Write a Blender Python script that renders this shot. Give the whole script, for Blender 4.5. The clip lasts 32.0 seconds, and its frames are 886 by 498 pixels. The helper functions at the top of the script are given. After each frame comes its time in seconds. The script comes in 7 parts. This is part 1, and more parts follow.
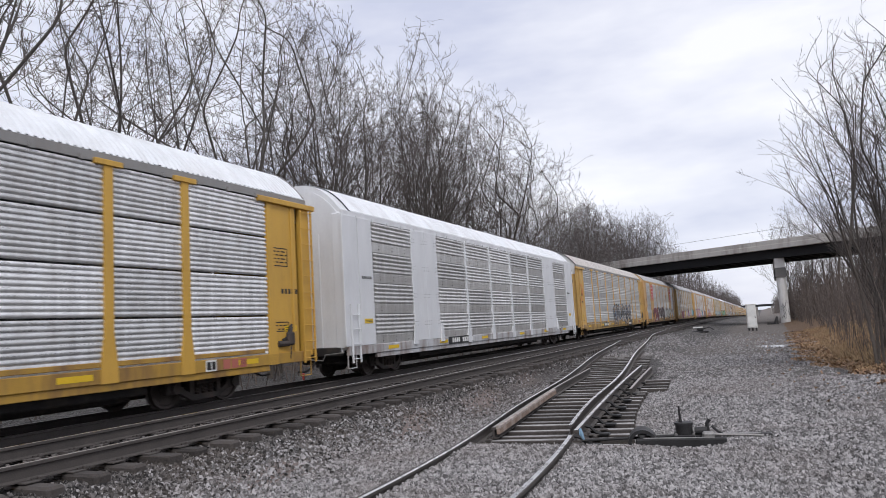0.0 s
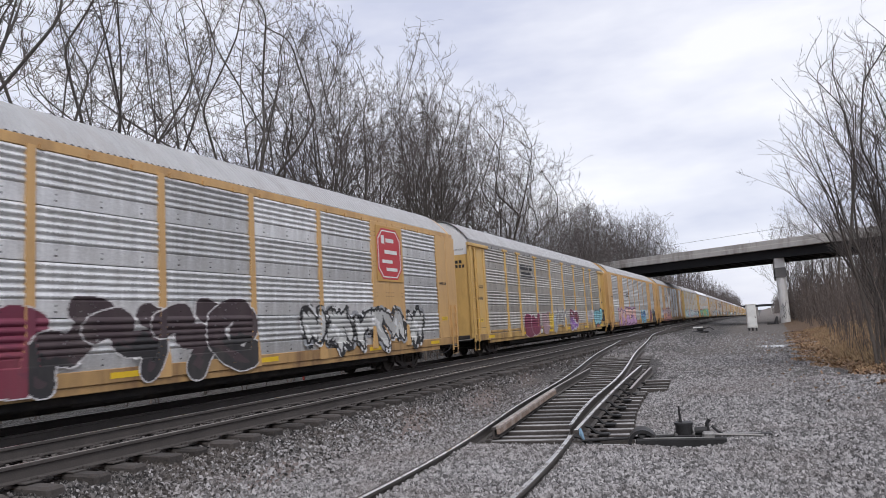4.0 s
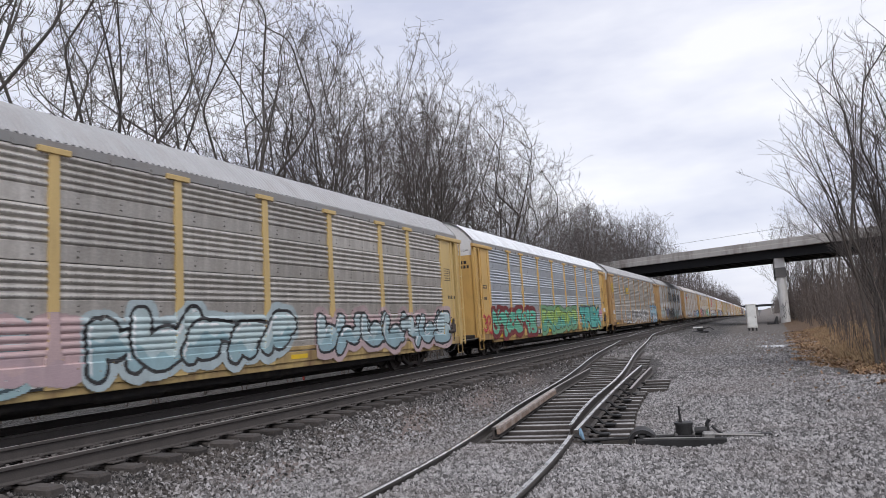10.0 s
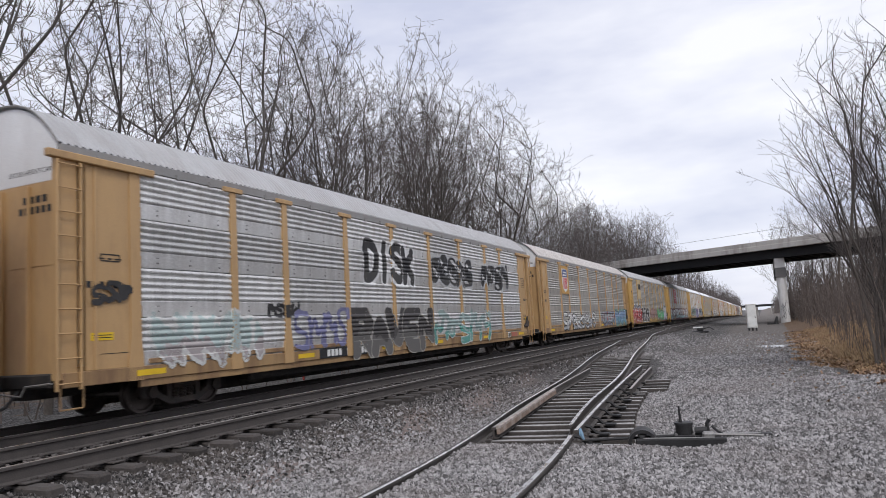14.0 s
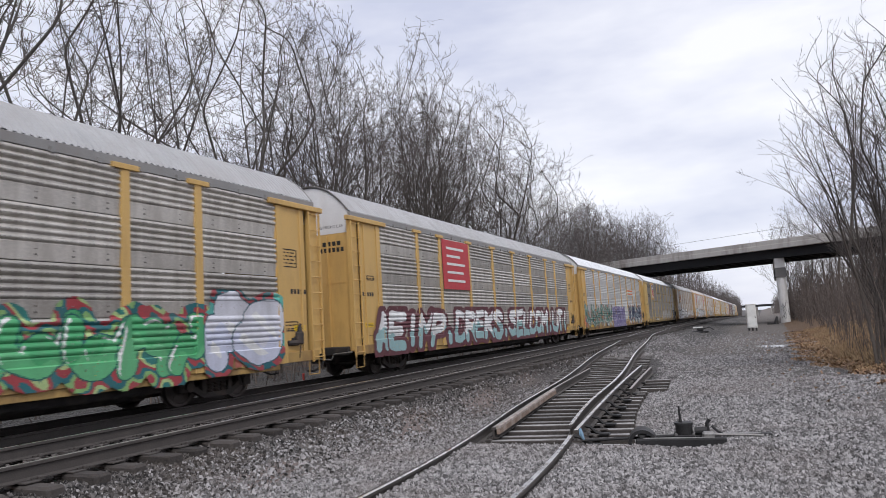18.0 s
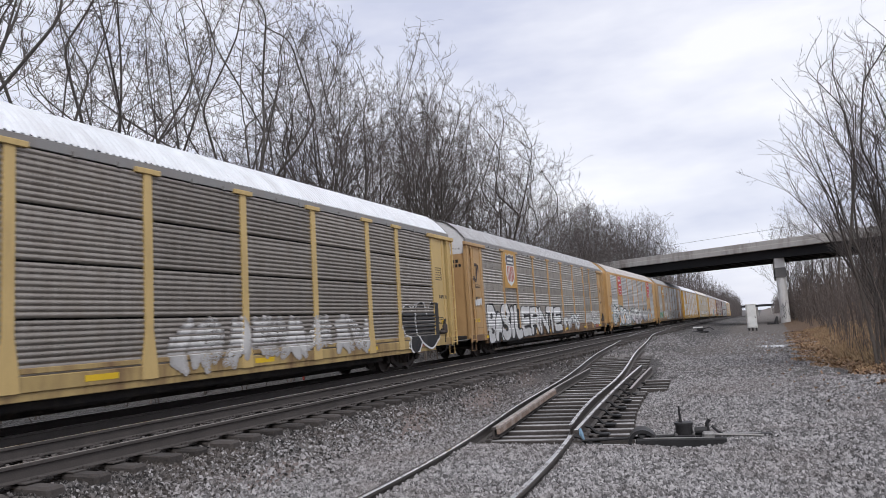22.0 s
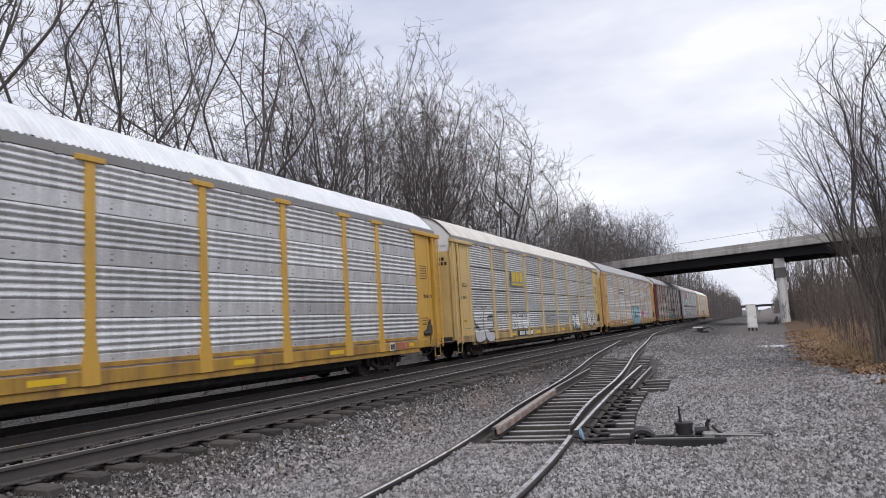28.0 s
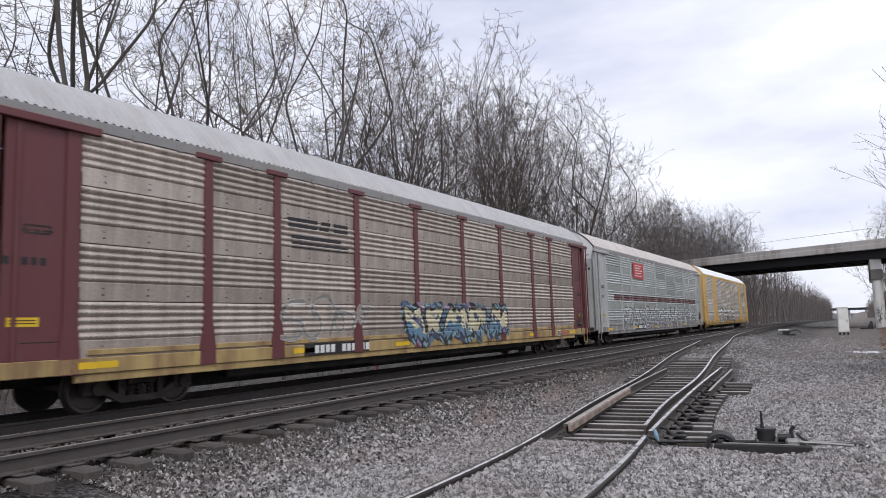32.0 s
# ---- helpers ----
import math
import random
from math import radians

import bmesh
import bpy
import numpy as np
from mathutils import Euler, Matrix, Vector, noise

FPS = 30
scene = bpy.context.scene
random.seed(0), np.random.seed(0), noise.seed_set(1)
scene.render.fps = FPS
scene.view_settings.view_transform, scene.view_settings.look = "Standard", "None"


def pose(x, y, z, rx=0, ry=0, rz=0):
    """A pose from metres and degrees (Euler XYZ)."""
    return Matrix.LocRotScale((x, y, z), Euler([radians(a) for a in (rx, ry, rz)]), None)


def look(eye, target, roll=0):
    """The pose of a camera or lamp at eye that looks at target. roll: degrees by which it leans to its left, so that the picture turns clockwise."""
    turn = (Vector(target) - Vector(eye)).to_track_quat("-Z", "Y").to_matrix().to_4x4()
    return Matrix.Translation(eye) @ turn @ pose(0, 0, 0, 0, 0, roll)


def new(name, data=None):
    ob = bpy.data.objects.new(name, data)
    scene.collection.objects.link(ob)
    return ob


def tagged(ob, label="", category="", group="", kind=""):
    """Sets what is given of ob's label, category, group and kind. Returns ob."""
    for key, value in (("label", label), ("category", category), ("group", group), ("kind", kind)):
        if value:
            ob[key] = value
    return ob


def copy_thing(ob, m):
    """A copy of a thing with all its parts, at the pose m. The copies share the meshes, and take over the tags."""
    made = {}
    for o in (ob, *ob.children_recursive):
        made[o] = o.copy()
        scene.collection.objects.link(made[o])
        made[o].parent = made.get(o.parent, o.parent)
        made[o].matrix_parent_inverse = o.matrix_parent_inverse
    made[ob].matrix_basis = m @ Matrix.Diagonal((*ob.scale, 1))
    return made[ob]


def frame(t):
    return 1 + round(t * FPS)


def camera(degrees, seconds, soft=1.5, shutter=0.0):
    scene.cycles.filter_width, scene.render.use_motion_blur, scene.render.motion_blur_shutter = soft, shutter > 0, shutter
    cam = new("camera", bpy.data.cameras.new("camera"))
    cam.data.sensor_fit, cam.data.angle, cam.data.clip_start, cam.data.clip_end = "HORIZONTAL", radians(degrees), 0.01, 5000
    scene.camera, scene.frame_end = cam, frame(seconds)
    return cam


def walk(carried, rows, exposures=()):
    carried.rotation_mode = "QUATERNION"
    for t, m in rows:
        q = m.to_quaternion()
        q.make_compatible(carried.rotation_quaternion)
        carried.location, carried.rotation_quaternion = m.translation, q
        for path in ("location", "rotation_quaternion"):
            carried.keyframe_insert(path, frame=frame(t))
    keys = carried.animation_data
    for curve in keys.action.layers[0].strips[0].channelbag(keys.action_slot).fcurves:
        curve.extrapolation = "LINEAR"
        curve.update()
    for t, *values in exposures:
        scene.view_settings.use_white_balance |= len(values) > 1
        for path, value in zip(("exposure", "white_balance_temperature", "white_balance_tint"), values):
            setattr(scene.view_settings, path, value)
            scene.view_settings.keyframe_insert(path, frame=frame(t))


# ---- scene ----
# The camera stands on a tripod beside the line and swings left in the last two seconds.
cam = camera(64.745, 32.0, soft=0.45, shutter=0.1)
EYE = Vector((0.0, 0.0, 1.151))


def aim(yaw, pitch, roll):
    a, b = radians(yaw), radians(pitch)
    ahead = Vector((-math.sin(a) * math.cos(b), math.cos(a) * math.cos(b), math.sin(b)))
    return look(EYE, EYE + ahead, roll)


HOLD = aim(24.128, 6.438, -3.539)
walk(cam, [(0, HOLD), (29.6, HOLD), (30.2, HOLD), (30.5, aim(24.18, 6.426, -3.487)), (31.0, aim(24.556, 6.389, -3.157)),
           (31.5, aim(27.043, 6.259, -2.543)), (32.0, aim(30.262, 6.16, -1.753))], exposures=[(0, 0.0), (30.5, 0.0), (32.0, 0.1)])

# ---- light: a bright overcast sky ----
world = bpy.data.worlds.new("overcast_sky")
scene.world = world
world.use_nodes = True
nt = world.node_tree
nt.nodes.clear()
w_out = nt.nodes.new("ShaderNodeOutputWorld")
w_mix = nt.nodes.new("ShaderNodeMixShader")
w_sky = nt.nodes.new("ShaderNodeTexSky")
w_sky.sky_type, w_sky.sun_disc = "NISHITA", False
w_sky.sun_elevation, w_sky.sun_rotation = radians(48), radians(150)
w_b1, w_b2 = nt.nodes.new("ShaderNodeBackground"), nt.nodes.new("ShaderNodeBackground")
w_b1.inputs["Strength"].default_value = 0.10
w_b2.inputs["Strength"].default_value = 1.2
w_co = nt.nodes.new("ShaderNodeTexCoord")
w_map = nt.nodes.new("ShaderNodeMapping")
w_map.inputs["Scale"].default_value = (1.0, 1.0, 3.2)
w_map.inputs["Location"].default_value = (0.35, 0.1, 0.2)
w_n1 = nt.nodes.new("ShaderNodeTexNoise")
w_n1.inputs["Scale"].default_value, w_n1.inputs["Detail"].default_value = 2.3, 5.0
w_n1.inputs["Roughness"].default_value = 0.52
w_ramp = nt.nodes.new("ShaderNodeValToRGB")
w_ramp.color_ramp.elements[0].position, w_ramp.color_ramp.elements[0].color = 0.34, (0.56, 0.59, 0.735, 1)
w_ramp.color_ramp.elements[1].position, w_ramp.color_ramp.elements[1].color = 0.62, (0.89, 0.895, 0.955, 1)
for a, b in ((w_co.outputs["Generated"], w_map.inputs["Vector"]), (w_map.outputs["Vector"], w_n1.inputs["Vector"]),
             (w_n1.outputs["Fac"], w_ramp.inputs["Fac"]), (w_ramp.outputs["Color"], w_b2.inputs["Color"]),
             (w_sky.outputs["Color"], w_b1.inputs["Color"]), (w_b1.outputs["Background"], w_mix.inputs[1]),
             (w_b2.outputs["Background"], w_mix.inputs[2]), (w_mix.outputs["Shader"], w_out.inputs["Surface"])):
    nt.links.new(a, b)
w_mix.inputs["Fac"].default_value = 0.9

sun = new("sun", bpy.data.lights.new("sun", "SUN"))
sun.data.energy, sun.data.angle, sun.data.color = 1.5, radians(14), (1.0, 0.98, 0.96)
sun.matrix_world = look((30, -40, 55), (0, 0, 0))

# ---- materials ----
def shader(name, base, rough=0.8, metal=0.0, vary=0.25, scale=3.0, grain=40.0, bump=0.2, dirt=None, dirt_amount=0.0, dirt_scale=1.0,
           island=0.0, ob_random=0.0, streak=None, bump_dist=0.01, spec=0.5):
    """Noise at two scales on a base colour, with stains, fine relief and an optional change from piece to piece."""
    m = bpy.data.materials.new(name)
    m.use_nodes = True
    t = m.node_tree
    p = t.nodes["Principled BSDF"]
    p.inputs["Metallic"].default_value = metal
    p.inputs["Specular IOR Level"].default_value = spec
    co = t.nodes.new("ShaderNodeTexCoord")
    n1, n2 = t.nodes.new("ShaderNodeTexNoise"), t.nodes.new("ShaderNodeTexNoise")
    n1.inputs["Scale"].default_value, n1.inputs["Detail"].default_value = scale, 4
    n2.inputs["Scale"].default_value, n2.inputs["Detail"].default_value = grain, 3
    src = co.outputs["Object"]
    if streak:
        mp = t.nodes.new("ShaderNodeMapping")
        mp.inputs["Scale"].default_value = streak
        t.links.new(src, mp.inputs["Vector"])
        t.links.new(mp.outputs["Vector"], n1.inputs["Vector"])
    else:
        t.links.new(src, n1.inputs["Vector"])
    t.links.new(src, n2.inputs["Vector"])
    add = t.nodes.new("ShaderNodeMath")
    add.operation = "ADD"
    t.links.new(n1.outputs["Fac"], add.inputs[0])
    t.links.new(n2.outputs["Fac"], add.inputs[1])
    val = add.outputs[0]
    for amount, kind in ((island, "Geometry"), (ob_random, "ObjectInfo")):
        if amount:
            g = t.nodes.new("ShaderNodeNewGeometry" if kind == "Geometry" else "ShaderNodeObjectInfo")
            k = t.nodes.new("ShaderNodeMath")
            k.operation = "MULTIPLY_ADD"
            t.links.new(g.outputs["Random Per Island" if kind == "Geometry" else "Random"], k.inputs[0])
            k.inputs[1].default_value = amount
            t.links.new(val, k.inputs[2])
            sub = t.nodes.new("ShaderNodeMath")
            sub.operation = "SUBTRACT"
            t.links.new(k.outputs[0], sub.inputs[0])
            sub.inputs[1].default_value = amount / 2
            val = sub.outputs[0]
    mr = t.nodes.new("ShaderNodeMapRange")
    mr.inputs["From Min"].default_value, mr.inputs["From Max"].default_value = 0.65, 1.35
    mr.inputs["To Min"].default_value, mr.inputs["To Max"].default_value = 1 - vary, 1 + vary
    t.links.new(val, mr.inputs["Value"])
    mul = t.nodes.new("ShaderNodeMix")
    mul.data_type, mul.blend_type = "RGBA", "MULTIPLY"
    mul.inputs["Factor"].default_value = 1.0
    mul.inputs["A"].default_value = (*base, 1)
    t.links.new(mr.outputs["Result"], mul.inputs["B"])
    col = mul.outputs["Result"]
    if dirt:
        n3 = t.nodes.new("ShaderNodeTexNoise")
        n3.inputs["Scale"].default_value, n3.inputs["Detail"].default_value, n3.inputs["Roughness"].default_value = dirt_scale, 6, 0.65
        if streak:
            t.links.new(mp.outputs["Vector"], n3.inputs["Vector"])
        else:
            t.links.new(src, n3.inputs["Vector"])
        rp = t.nodes.new("ShaderNodeMapRange")
        rp.inputs["From Min"].default_value, rp.inputs["From Max"].default_value = 0.45, 0.68
        rp.inputs["To Min"].default_value, rp.inputs["To Max"].default_value = 0.0, dirt_amount
        t.links.new(n3.outputs["Fac"], rp.inputs["Value"])
        mx = t.nodes.new("ShaderNodeMix")
        mx.data_type = "RGBA"
        t.links.new(rp.outputs["Result"], mx.inputs["Factor"])
        t.links.new(col, mx.inputs["A"])
        mx.inputs["B"].default_value = (*dirt, 1)
        col = mx.outputs["Result"]
    t.links.new(col, p.inputs["Base Color"])
    rr = t.nodes.new("ShaderNodeMapRange")
    rr.inputs["From Min"].default_value, rr.inputs["From Max"].default_value = 0.3, 0.7
    rr.inputs["To Min"].default_value, rr.inputs["To Max"].default_value = max(0.05, rough - 0.1), min(1.0, rough + 0.1)
    t.links.new(n1.outputs["Fac"], rr.inputs["Value"])
    t.links.new(rr.outputs["Result"], p.inputs["Roughness"])
    if bump:
        b = t.nodes.new("ShaderNodeBump")
        b.inputs["Strength"].default_value, b.inputs["Distance"].default_value = bump, bump_dist
        t.links.new(n2.outputs["Fac"], b.inputs["Height"])
        t.links.new(b.outputs["Normal"], p.inputs["Normal"])
    return m


MADE = {}


def paint(name, rgb, dirt=0.25, rough=0.55):
    """Weathered car paint, with rain streaks and rusty dirt."""
    if name not in MADE:
        MADE[name] = shader(name, rgb, rough, 0, 0.14, 1.3, 60, 0.08, (0.15, 0.08, 0.045), dirt, 1.0, streak=(1.0, 1.6, 0.35))
    return MADE[name]


def perforate(m):
    """Rows of small slots punched in the valleys of the ribs, clogged here and there."""
    t = m.node_tree
    p = t.nodes["Principled BSDF"]
    sep = t.nodes.new("ShaderNodeSeparateXYZ")
    co = t.nodes.new("ShaderNodeTexCoord")
    t.links.new(co.outputs["Object"], sep.inputs[0])

    def calc(op, a, b):
        n = t.nodes.new("ShaderNodeMath")
        n.operation = op
        for i, x in enumerate((a, b)):
            if isinstance(x, (int, float)):
                n.inputs[i].default_value = x
            elif x is not None:
                t.links.new(x, n.inputs[i])
        return n.outputs[0]
    along = calc("FRACT", calc("MULTIPLY", sep.outputs["Y"], 11.0), None)
    up = calc("FRACT", calc("MULTIPLY", calc("SUBTRACT", sep.outputs["Z"], 0.27), 7.69), None)
    slot = calc("MULTIPLY", calc("LESS_THAN", along, 0.26), calc("MULTIPLY", calc("GREATER_THAN", up, 0.62), calc("LESS_THAN", up, 0.78)))
    slot = calc("MULTIPLY", slot, calc("GREATER_THAN", sep.outputs["Z"], 0.3))
    nz = t.nodes.new("ShaderNodeTexNoise")
    nz.inputs["Scale"].default_value = 2.6
    t.links.new(co.outputs["Object"], nz.inputs["Vector"])
    slot = calc("MULTIPLY", calc("MULTIPLY", slot, calc("GREATER_THAN", nz.outputs["Fac"], 0.46)), 0.72)
    mx = t.nodes.new("ShaderNodeMix")
    mx.data_type = "RGBA"
    t.links.new(p.inputs["Base Color"].links[0].from_socket, mx.inputs["A"])
    mx.inputs["B"].default_value = (0.02, 0.02, 0.02, 1)
    t.links.new(slot, mx.inputs["Factor"])
    t.links.new(mx.outputs["Result"], p.inputs["Base Color"])


def zinc(name, rgb, dirt=0.3, metal=0.5, rough=0.37):
    """Galvanised side sheet, dulled by road film."""
    if name not in MADE:
        MADE[name] = shader(name, rgb, rough, metal, 0.24, 1.2, 30, 0.14, (0.14, 0.115, 0.09), dirt, 1.0, ob_random=0.5,
                            streak=(1.0, 2.4, 0.5))
        perforate(MADE[name])
    return MADE[name]


def plain(name, rgb, rough=0.6, metal=0.0, vary=0.12, bump=0.05):
    if name not in MADE:
        MADE[name] = shader(name, rgb, rough, metal, vary, 3.0, 60, bump)
    return MADE[name]


def ground_material():
    """Grey ballast near the tracks, a browner trodden lane, dry leaves and grass under the trees."""
    m = bpy.data.materials.new("gravel_ground")
    m.use_nodes = True
    t = m.node_tree
    p = t.nodes["Principled BSDF"]
    p.inputs["Roughness"].default_value = 0.95
    p.inputs["Specular IOR Level"].default_value = 0.25
    co = t.nodes.new("ShaderNodeTexCoord")
    vo = t.nodes.new("ShaderNodeTexVoronoi")
    vo.inputs["Scale"].default_value = 27
    t.links.new(co.outputs["Object"], vo.inputs["Vector"])
    # gravel tones, kept darker than the loose stones to paint shade in their gaps
    ramp = t.nodes.new("ShaderNodeValToRGB")
    e = ramp.color_ramp.elements
    e[0].position, e[0].color = 0.0, (0.022, 0.021, 0.021, 1)
    e[1].position, e[1].color = 1.0, (0.25, 0.24, 0.236, 1)
    mid = e.new(0.5)
    mid.color = (0.075, 0.071, 0.070, 1)
    sep = t.nodes.new("ShaderNodeSeparateColor")
    t.links.new(vo.outputs["Color"], sep.inputs["Color"])
    t.links.new(sep.outputs["Red"], ramp.inputs["Fac"])
    big = t.nodes.new("ShaderNodeTexNoise")
    big.inputs["Scale"].default_value, big.inputs["Detail"].default_value = 0.35, 6
    t.links.new(co.outputs["Object"], big.inputs["Vector"])
    mr = t.nodes.new("ShaderNodeMapRange")
    mr.inputs["From Min"].default_value, mr.inputs["From Max"].default_value = 0.46, 0.62
    mr.inputs["To Max"].default_value = 0.4
    t.links.new(big.outputs["Fac"], mr.inputs["Value"])
    mx = t.nodes.new("ShaderNodeMix")
    mx.data_type = "RGBA"
    t.links.new(mr.outputs["Result"], mx.inputs["Factor"])
    t.links.new(ramp.outputs["Color"], mx.inputs["A"])
    mx.inputs["B"].default_value = (0.15, 0.132, 0.122, 1)
    lane = t.nodes.new("ShaderNodeAttribute")
    lane.attribute_name = "lane"
    half = t.nodes.new("ShaderNodeMath")
    half.operation = "MULTIPLY"
    half.inputs[1].default_value = 0.62
    t.links.new(lane.outputs["Fac"], half.inputs[0])
    m1 = t.nodes.new("ShaderNodeMix")
    m1.data_type = "RGBA"
    t.links.new(half.outputs[0], m1.inputs["Factor"])
    t.links.new(mx.outputs["Result"], m1.inputs["A"])
    m1.inputs["B"].default_value = (0.205, 0.182, 0.165, 1)
    mx = m1
    trod = t.nodes.new("ShaderNodeAttribute")
    trod.attribute_name = "path"
    m4 = t.nodes.new("ShaderNodeMix")
    m4.data_type = "RGBA"
    t.links.new(trod.outputs["Fac"], m4.inputs["Factor"])
    t.links.new(mx.outputs["Result"], m4.inputs["A"])
    m4.inputs["B"].default_value = (0.27, 0.215, 0.195, 1)
    mx = m4
    # dry leaves and grass away from the tracks, by the zone stored on the mesh
    zone = t.nodes.new("ShaderNodeAttribute")
    zone.attribute_name = "zone"
    nz = t.nodes.new("ShaderNodeTexNoise")
    nz.inputs["Scale"].default_value, nz.inputs["Detail"].default_value = 1.6, 7
    t.links.new(co.outputs["Object"], nz.inputs["Vector"])
    ad = t.nodes.new("ShaderNodeMath")
    ad.operation = "ADD"
    t.links.new(zone.outputs["Fac"], ad.inputs[0])
    t.links.new(nz.outputs["Fac"], ad.inputs[1])
    st = t.nodes.new("ShaderNodeMapRange")
    st.inputs["From Min"].default_value, st.inputs["From Max"].default_value = 0.9, 1.1
    t.links.new(ad.outputs[0], st.inputs["Value"])
    lf = t.nodes.new("ShaderNodeValToRGB")
    l = lf.color_ramp.elements
    l[0].position, l[0].color = 0.35, (0.10, 0.062, 0.042, 1)
    l[1].position, l[1].color = 0.7, (0.25, 0.17, 0.11, 1)
    nf = t.nodes.new("ShaderNodeTexNoise")
    nf.inputs["Scale"].default_value, nf.inputs["Detail"].default_value = 14, 5
    t.links.new(co.outputs["Object"], nf.inputs["Vector"])
    t.links.new(nf.outputs["Fac"], lf.inputs["Fac"])
    m2 = t.nodes.new("ShaderNodeMix")
    m2.data_type = "RGBA"
    t.links.new(st.outputs["Result"], m2.inputs["Factor"])
    t.links.new(mx.outputs["Result"], m2.inputs["A"])
    t.links.new(lf.outputs["Color"], m2.inputs["B"])
    t.links.new(m2.outputs["Result"], p.inputs["Base Color"])
    # the oily bed of the main tracks
    grime = t.nodes.new("ShaderNodeAttribute")
    grime.attribute_name = "grime"
    m3 = t.nodes.new("ShaderNodeMix")
    m3.data_type, m3.blend_type = "RGBA", "MULTIPLY"
    t.links.new(grime.outputs["Fac"], m3.inputs["Factor"])
    t.links.new(m2.outputs["Result"], m3.inputs["A"])
    m3.inputs["B"].default_value = (0.27, 0.255, 0.25, 1)
    t.links.new(m3.outputs["Result"], p.inputs["Base Color"])
    b = t.nodes.new("ShaderNodeBump")
    b.inputs["Strength"].default_value, b.inputs["Distance"].default_value = 1.0, 0.05
    t.links.new(vo.outputs["Distance"], b.inputs["Height"])
    b.invert = True
    t.links.new(b.outputs["Normal"], p.inputs["Normal"])
    return m


M_GROUND = ground_material()
M_STONE_DARK = shader("grimy_stone", (0.082, 0.075, 0.072), 0.9, 0, 0.8, 6, 60, 0.3, (0.11, 0.08, 0.06), 0.35, 0.7, island=1.3)
M_STONE = shader("ballast_stone", (0.268, 0.257, 0.257), 0.9, 0, 0.65, 6, 60, 0.3, (0.17, 0.135, 0.12), 0.35, 0.4, island=0.8)
M_RAIL = shader("rusty_rail", (0.078, 0.068, 0.063), 0.75, 0.2, 0.3, 4, 70, 0.3)
M_SHINE = shader("worn_rail_head", (0.78, 0.77, 0.76), 0.3, 0.95, 0.12, 5, 50, 0.03)
M_DULLHEAD = shader("dull_rail_head", (0.36, 0.33, 0.31), 0.45, 0.7, 0.3, 3, 50, 0.1)
M_TIE = shader("creosote_tie", (0.055, 0.048, 0.045), 0.9, 0, 0.5, 5, 45, 0.5, (0.07, 0.055, 0.045), 0.5, 2.0, ob_random=0.6, streak=(2, 14, 14))
M_TIETOP = shader("weathered_skylit_tie_top", (0.29, 0.28, 0.275), 0.9, 0, 0.5, 5, 45, 0.5, (0.06, 0.052, 0.048), 0.8, 2.0, ob_random=1.0, streak=(2, 14, 14))
M_PLANK = shader("rusty_guard", (0.33, 0.27, 0.24), 0.8, 0.1, 0.45, 6, 50, 0.4, (0.50, 0.46, 0.43), 0.9, 5.0)
M_LEAF = shader("dead_leaf", (0.21, 0.125, 0.075), 0.9, 0, 0.5, 0.8, 20, 0.0, (0.36, 0.24, 0.13), 0.8, 0.8, island=0.9)
M_RUSTBAR = shader("rust_bar", (0.24, 0.165, 0.125), 0.85, 0.1, 0.45, 5, 50, 0.4, (0.42, 0.36, 0.32), 0.9, 4.0)
M_IRON = shader("black_iron", (0.028, 0.027, 0.028), 0.6, 0.3, 0.35, 6, 60, 0.2)
M_STEEL = shader("dirty_steel", (0.30, 0.29, 0.28), 0.5, 0.7, 0.3, 6, 60, 0.2)
M_UNDER = shader("underframe_black", (0.022, 0.02, 0.02), 0.75, 0.1, 0.4, 3, 50, 0.2, (0.09, 0.07, 0.055), 0.5, 2.0)
M_TRUCK = shader("truck_casting", (0.055, 0.046, 0.042), 0.75, 0.2, 0.4, 4, 50, 0.3, (0.14, 0.10, 0.08), 0.5, 2.5)
M_TREAD = shader("wheel_tread", (0.10, 0.085, 0.078), 0.5, 0.6, 0.3, 4, 50, 0.15)
M_BARK = shader("grey_bark", (0.10, 0.085, 0.075), 0.95, 0, 0.35, 2.0, 20, 0.6, (0.17, 0.15, 0.13), 0.5, 1.5, streak=(1, 1, 0.3))
M_LIMB = shader("dark_limb", (0.076, 0.067, 0.061), 0.95, 0, 0.3, 1.5, 20, 0.4)
M_TWIG = shader("bare_twigs", (0.102, 0.087, 0.081), 0.95, 0, 0.25, 0.6, 9, 0.0)
M_BRUSH = shader("brown_brush", (0.112, 0.09, 0.079), 0.95, 0, 0.4, 0.5, 9, 0.0, island=0.6)
M_FARWOOD = shader("far_wood", (0.12, 0.103, 0.097), 1.0, 0, 0.25, 0.15, 5, 0.0, island=0.5)
M_GRASS = shader("dry_grass", (0.36, 0.255, 0.15), 0.95, 0, 0.35, 0.7, 9, 0.0, (0.27, 0.15, 0.085), 0.7, 0.6, island=0.6)
M_CONC = shader("bridge_concrete", (0.42, 0.40, 0.38), 0.9, 0, 0.16, 0.5, 30, 0.2, (0.16, 0.14, 0.125), 0.85, 0.5, streak=(1, 1, 0.25))
M_GIRDER = shader("girder_steel", (0.020, 0.020, 0.023), 0.8, 0.1, 0.3, 0.6, 20, 0.1)
M_PIER = shader("painted_pier", (0.62, 0.61, 0.60), 0.85, 0, 0.12, 0.7, 25, 0.15, (0.26, 0.24, 0.22), 0.5, 0.9, streak=(1, 1, 0.3))
M_GREYPAINT = plain("grey_patch", (0.13, 0.125, 0.125), 0.85)
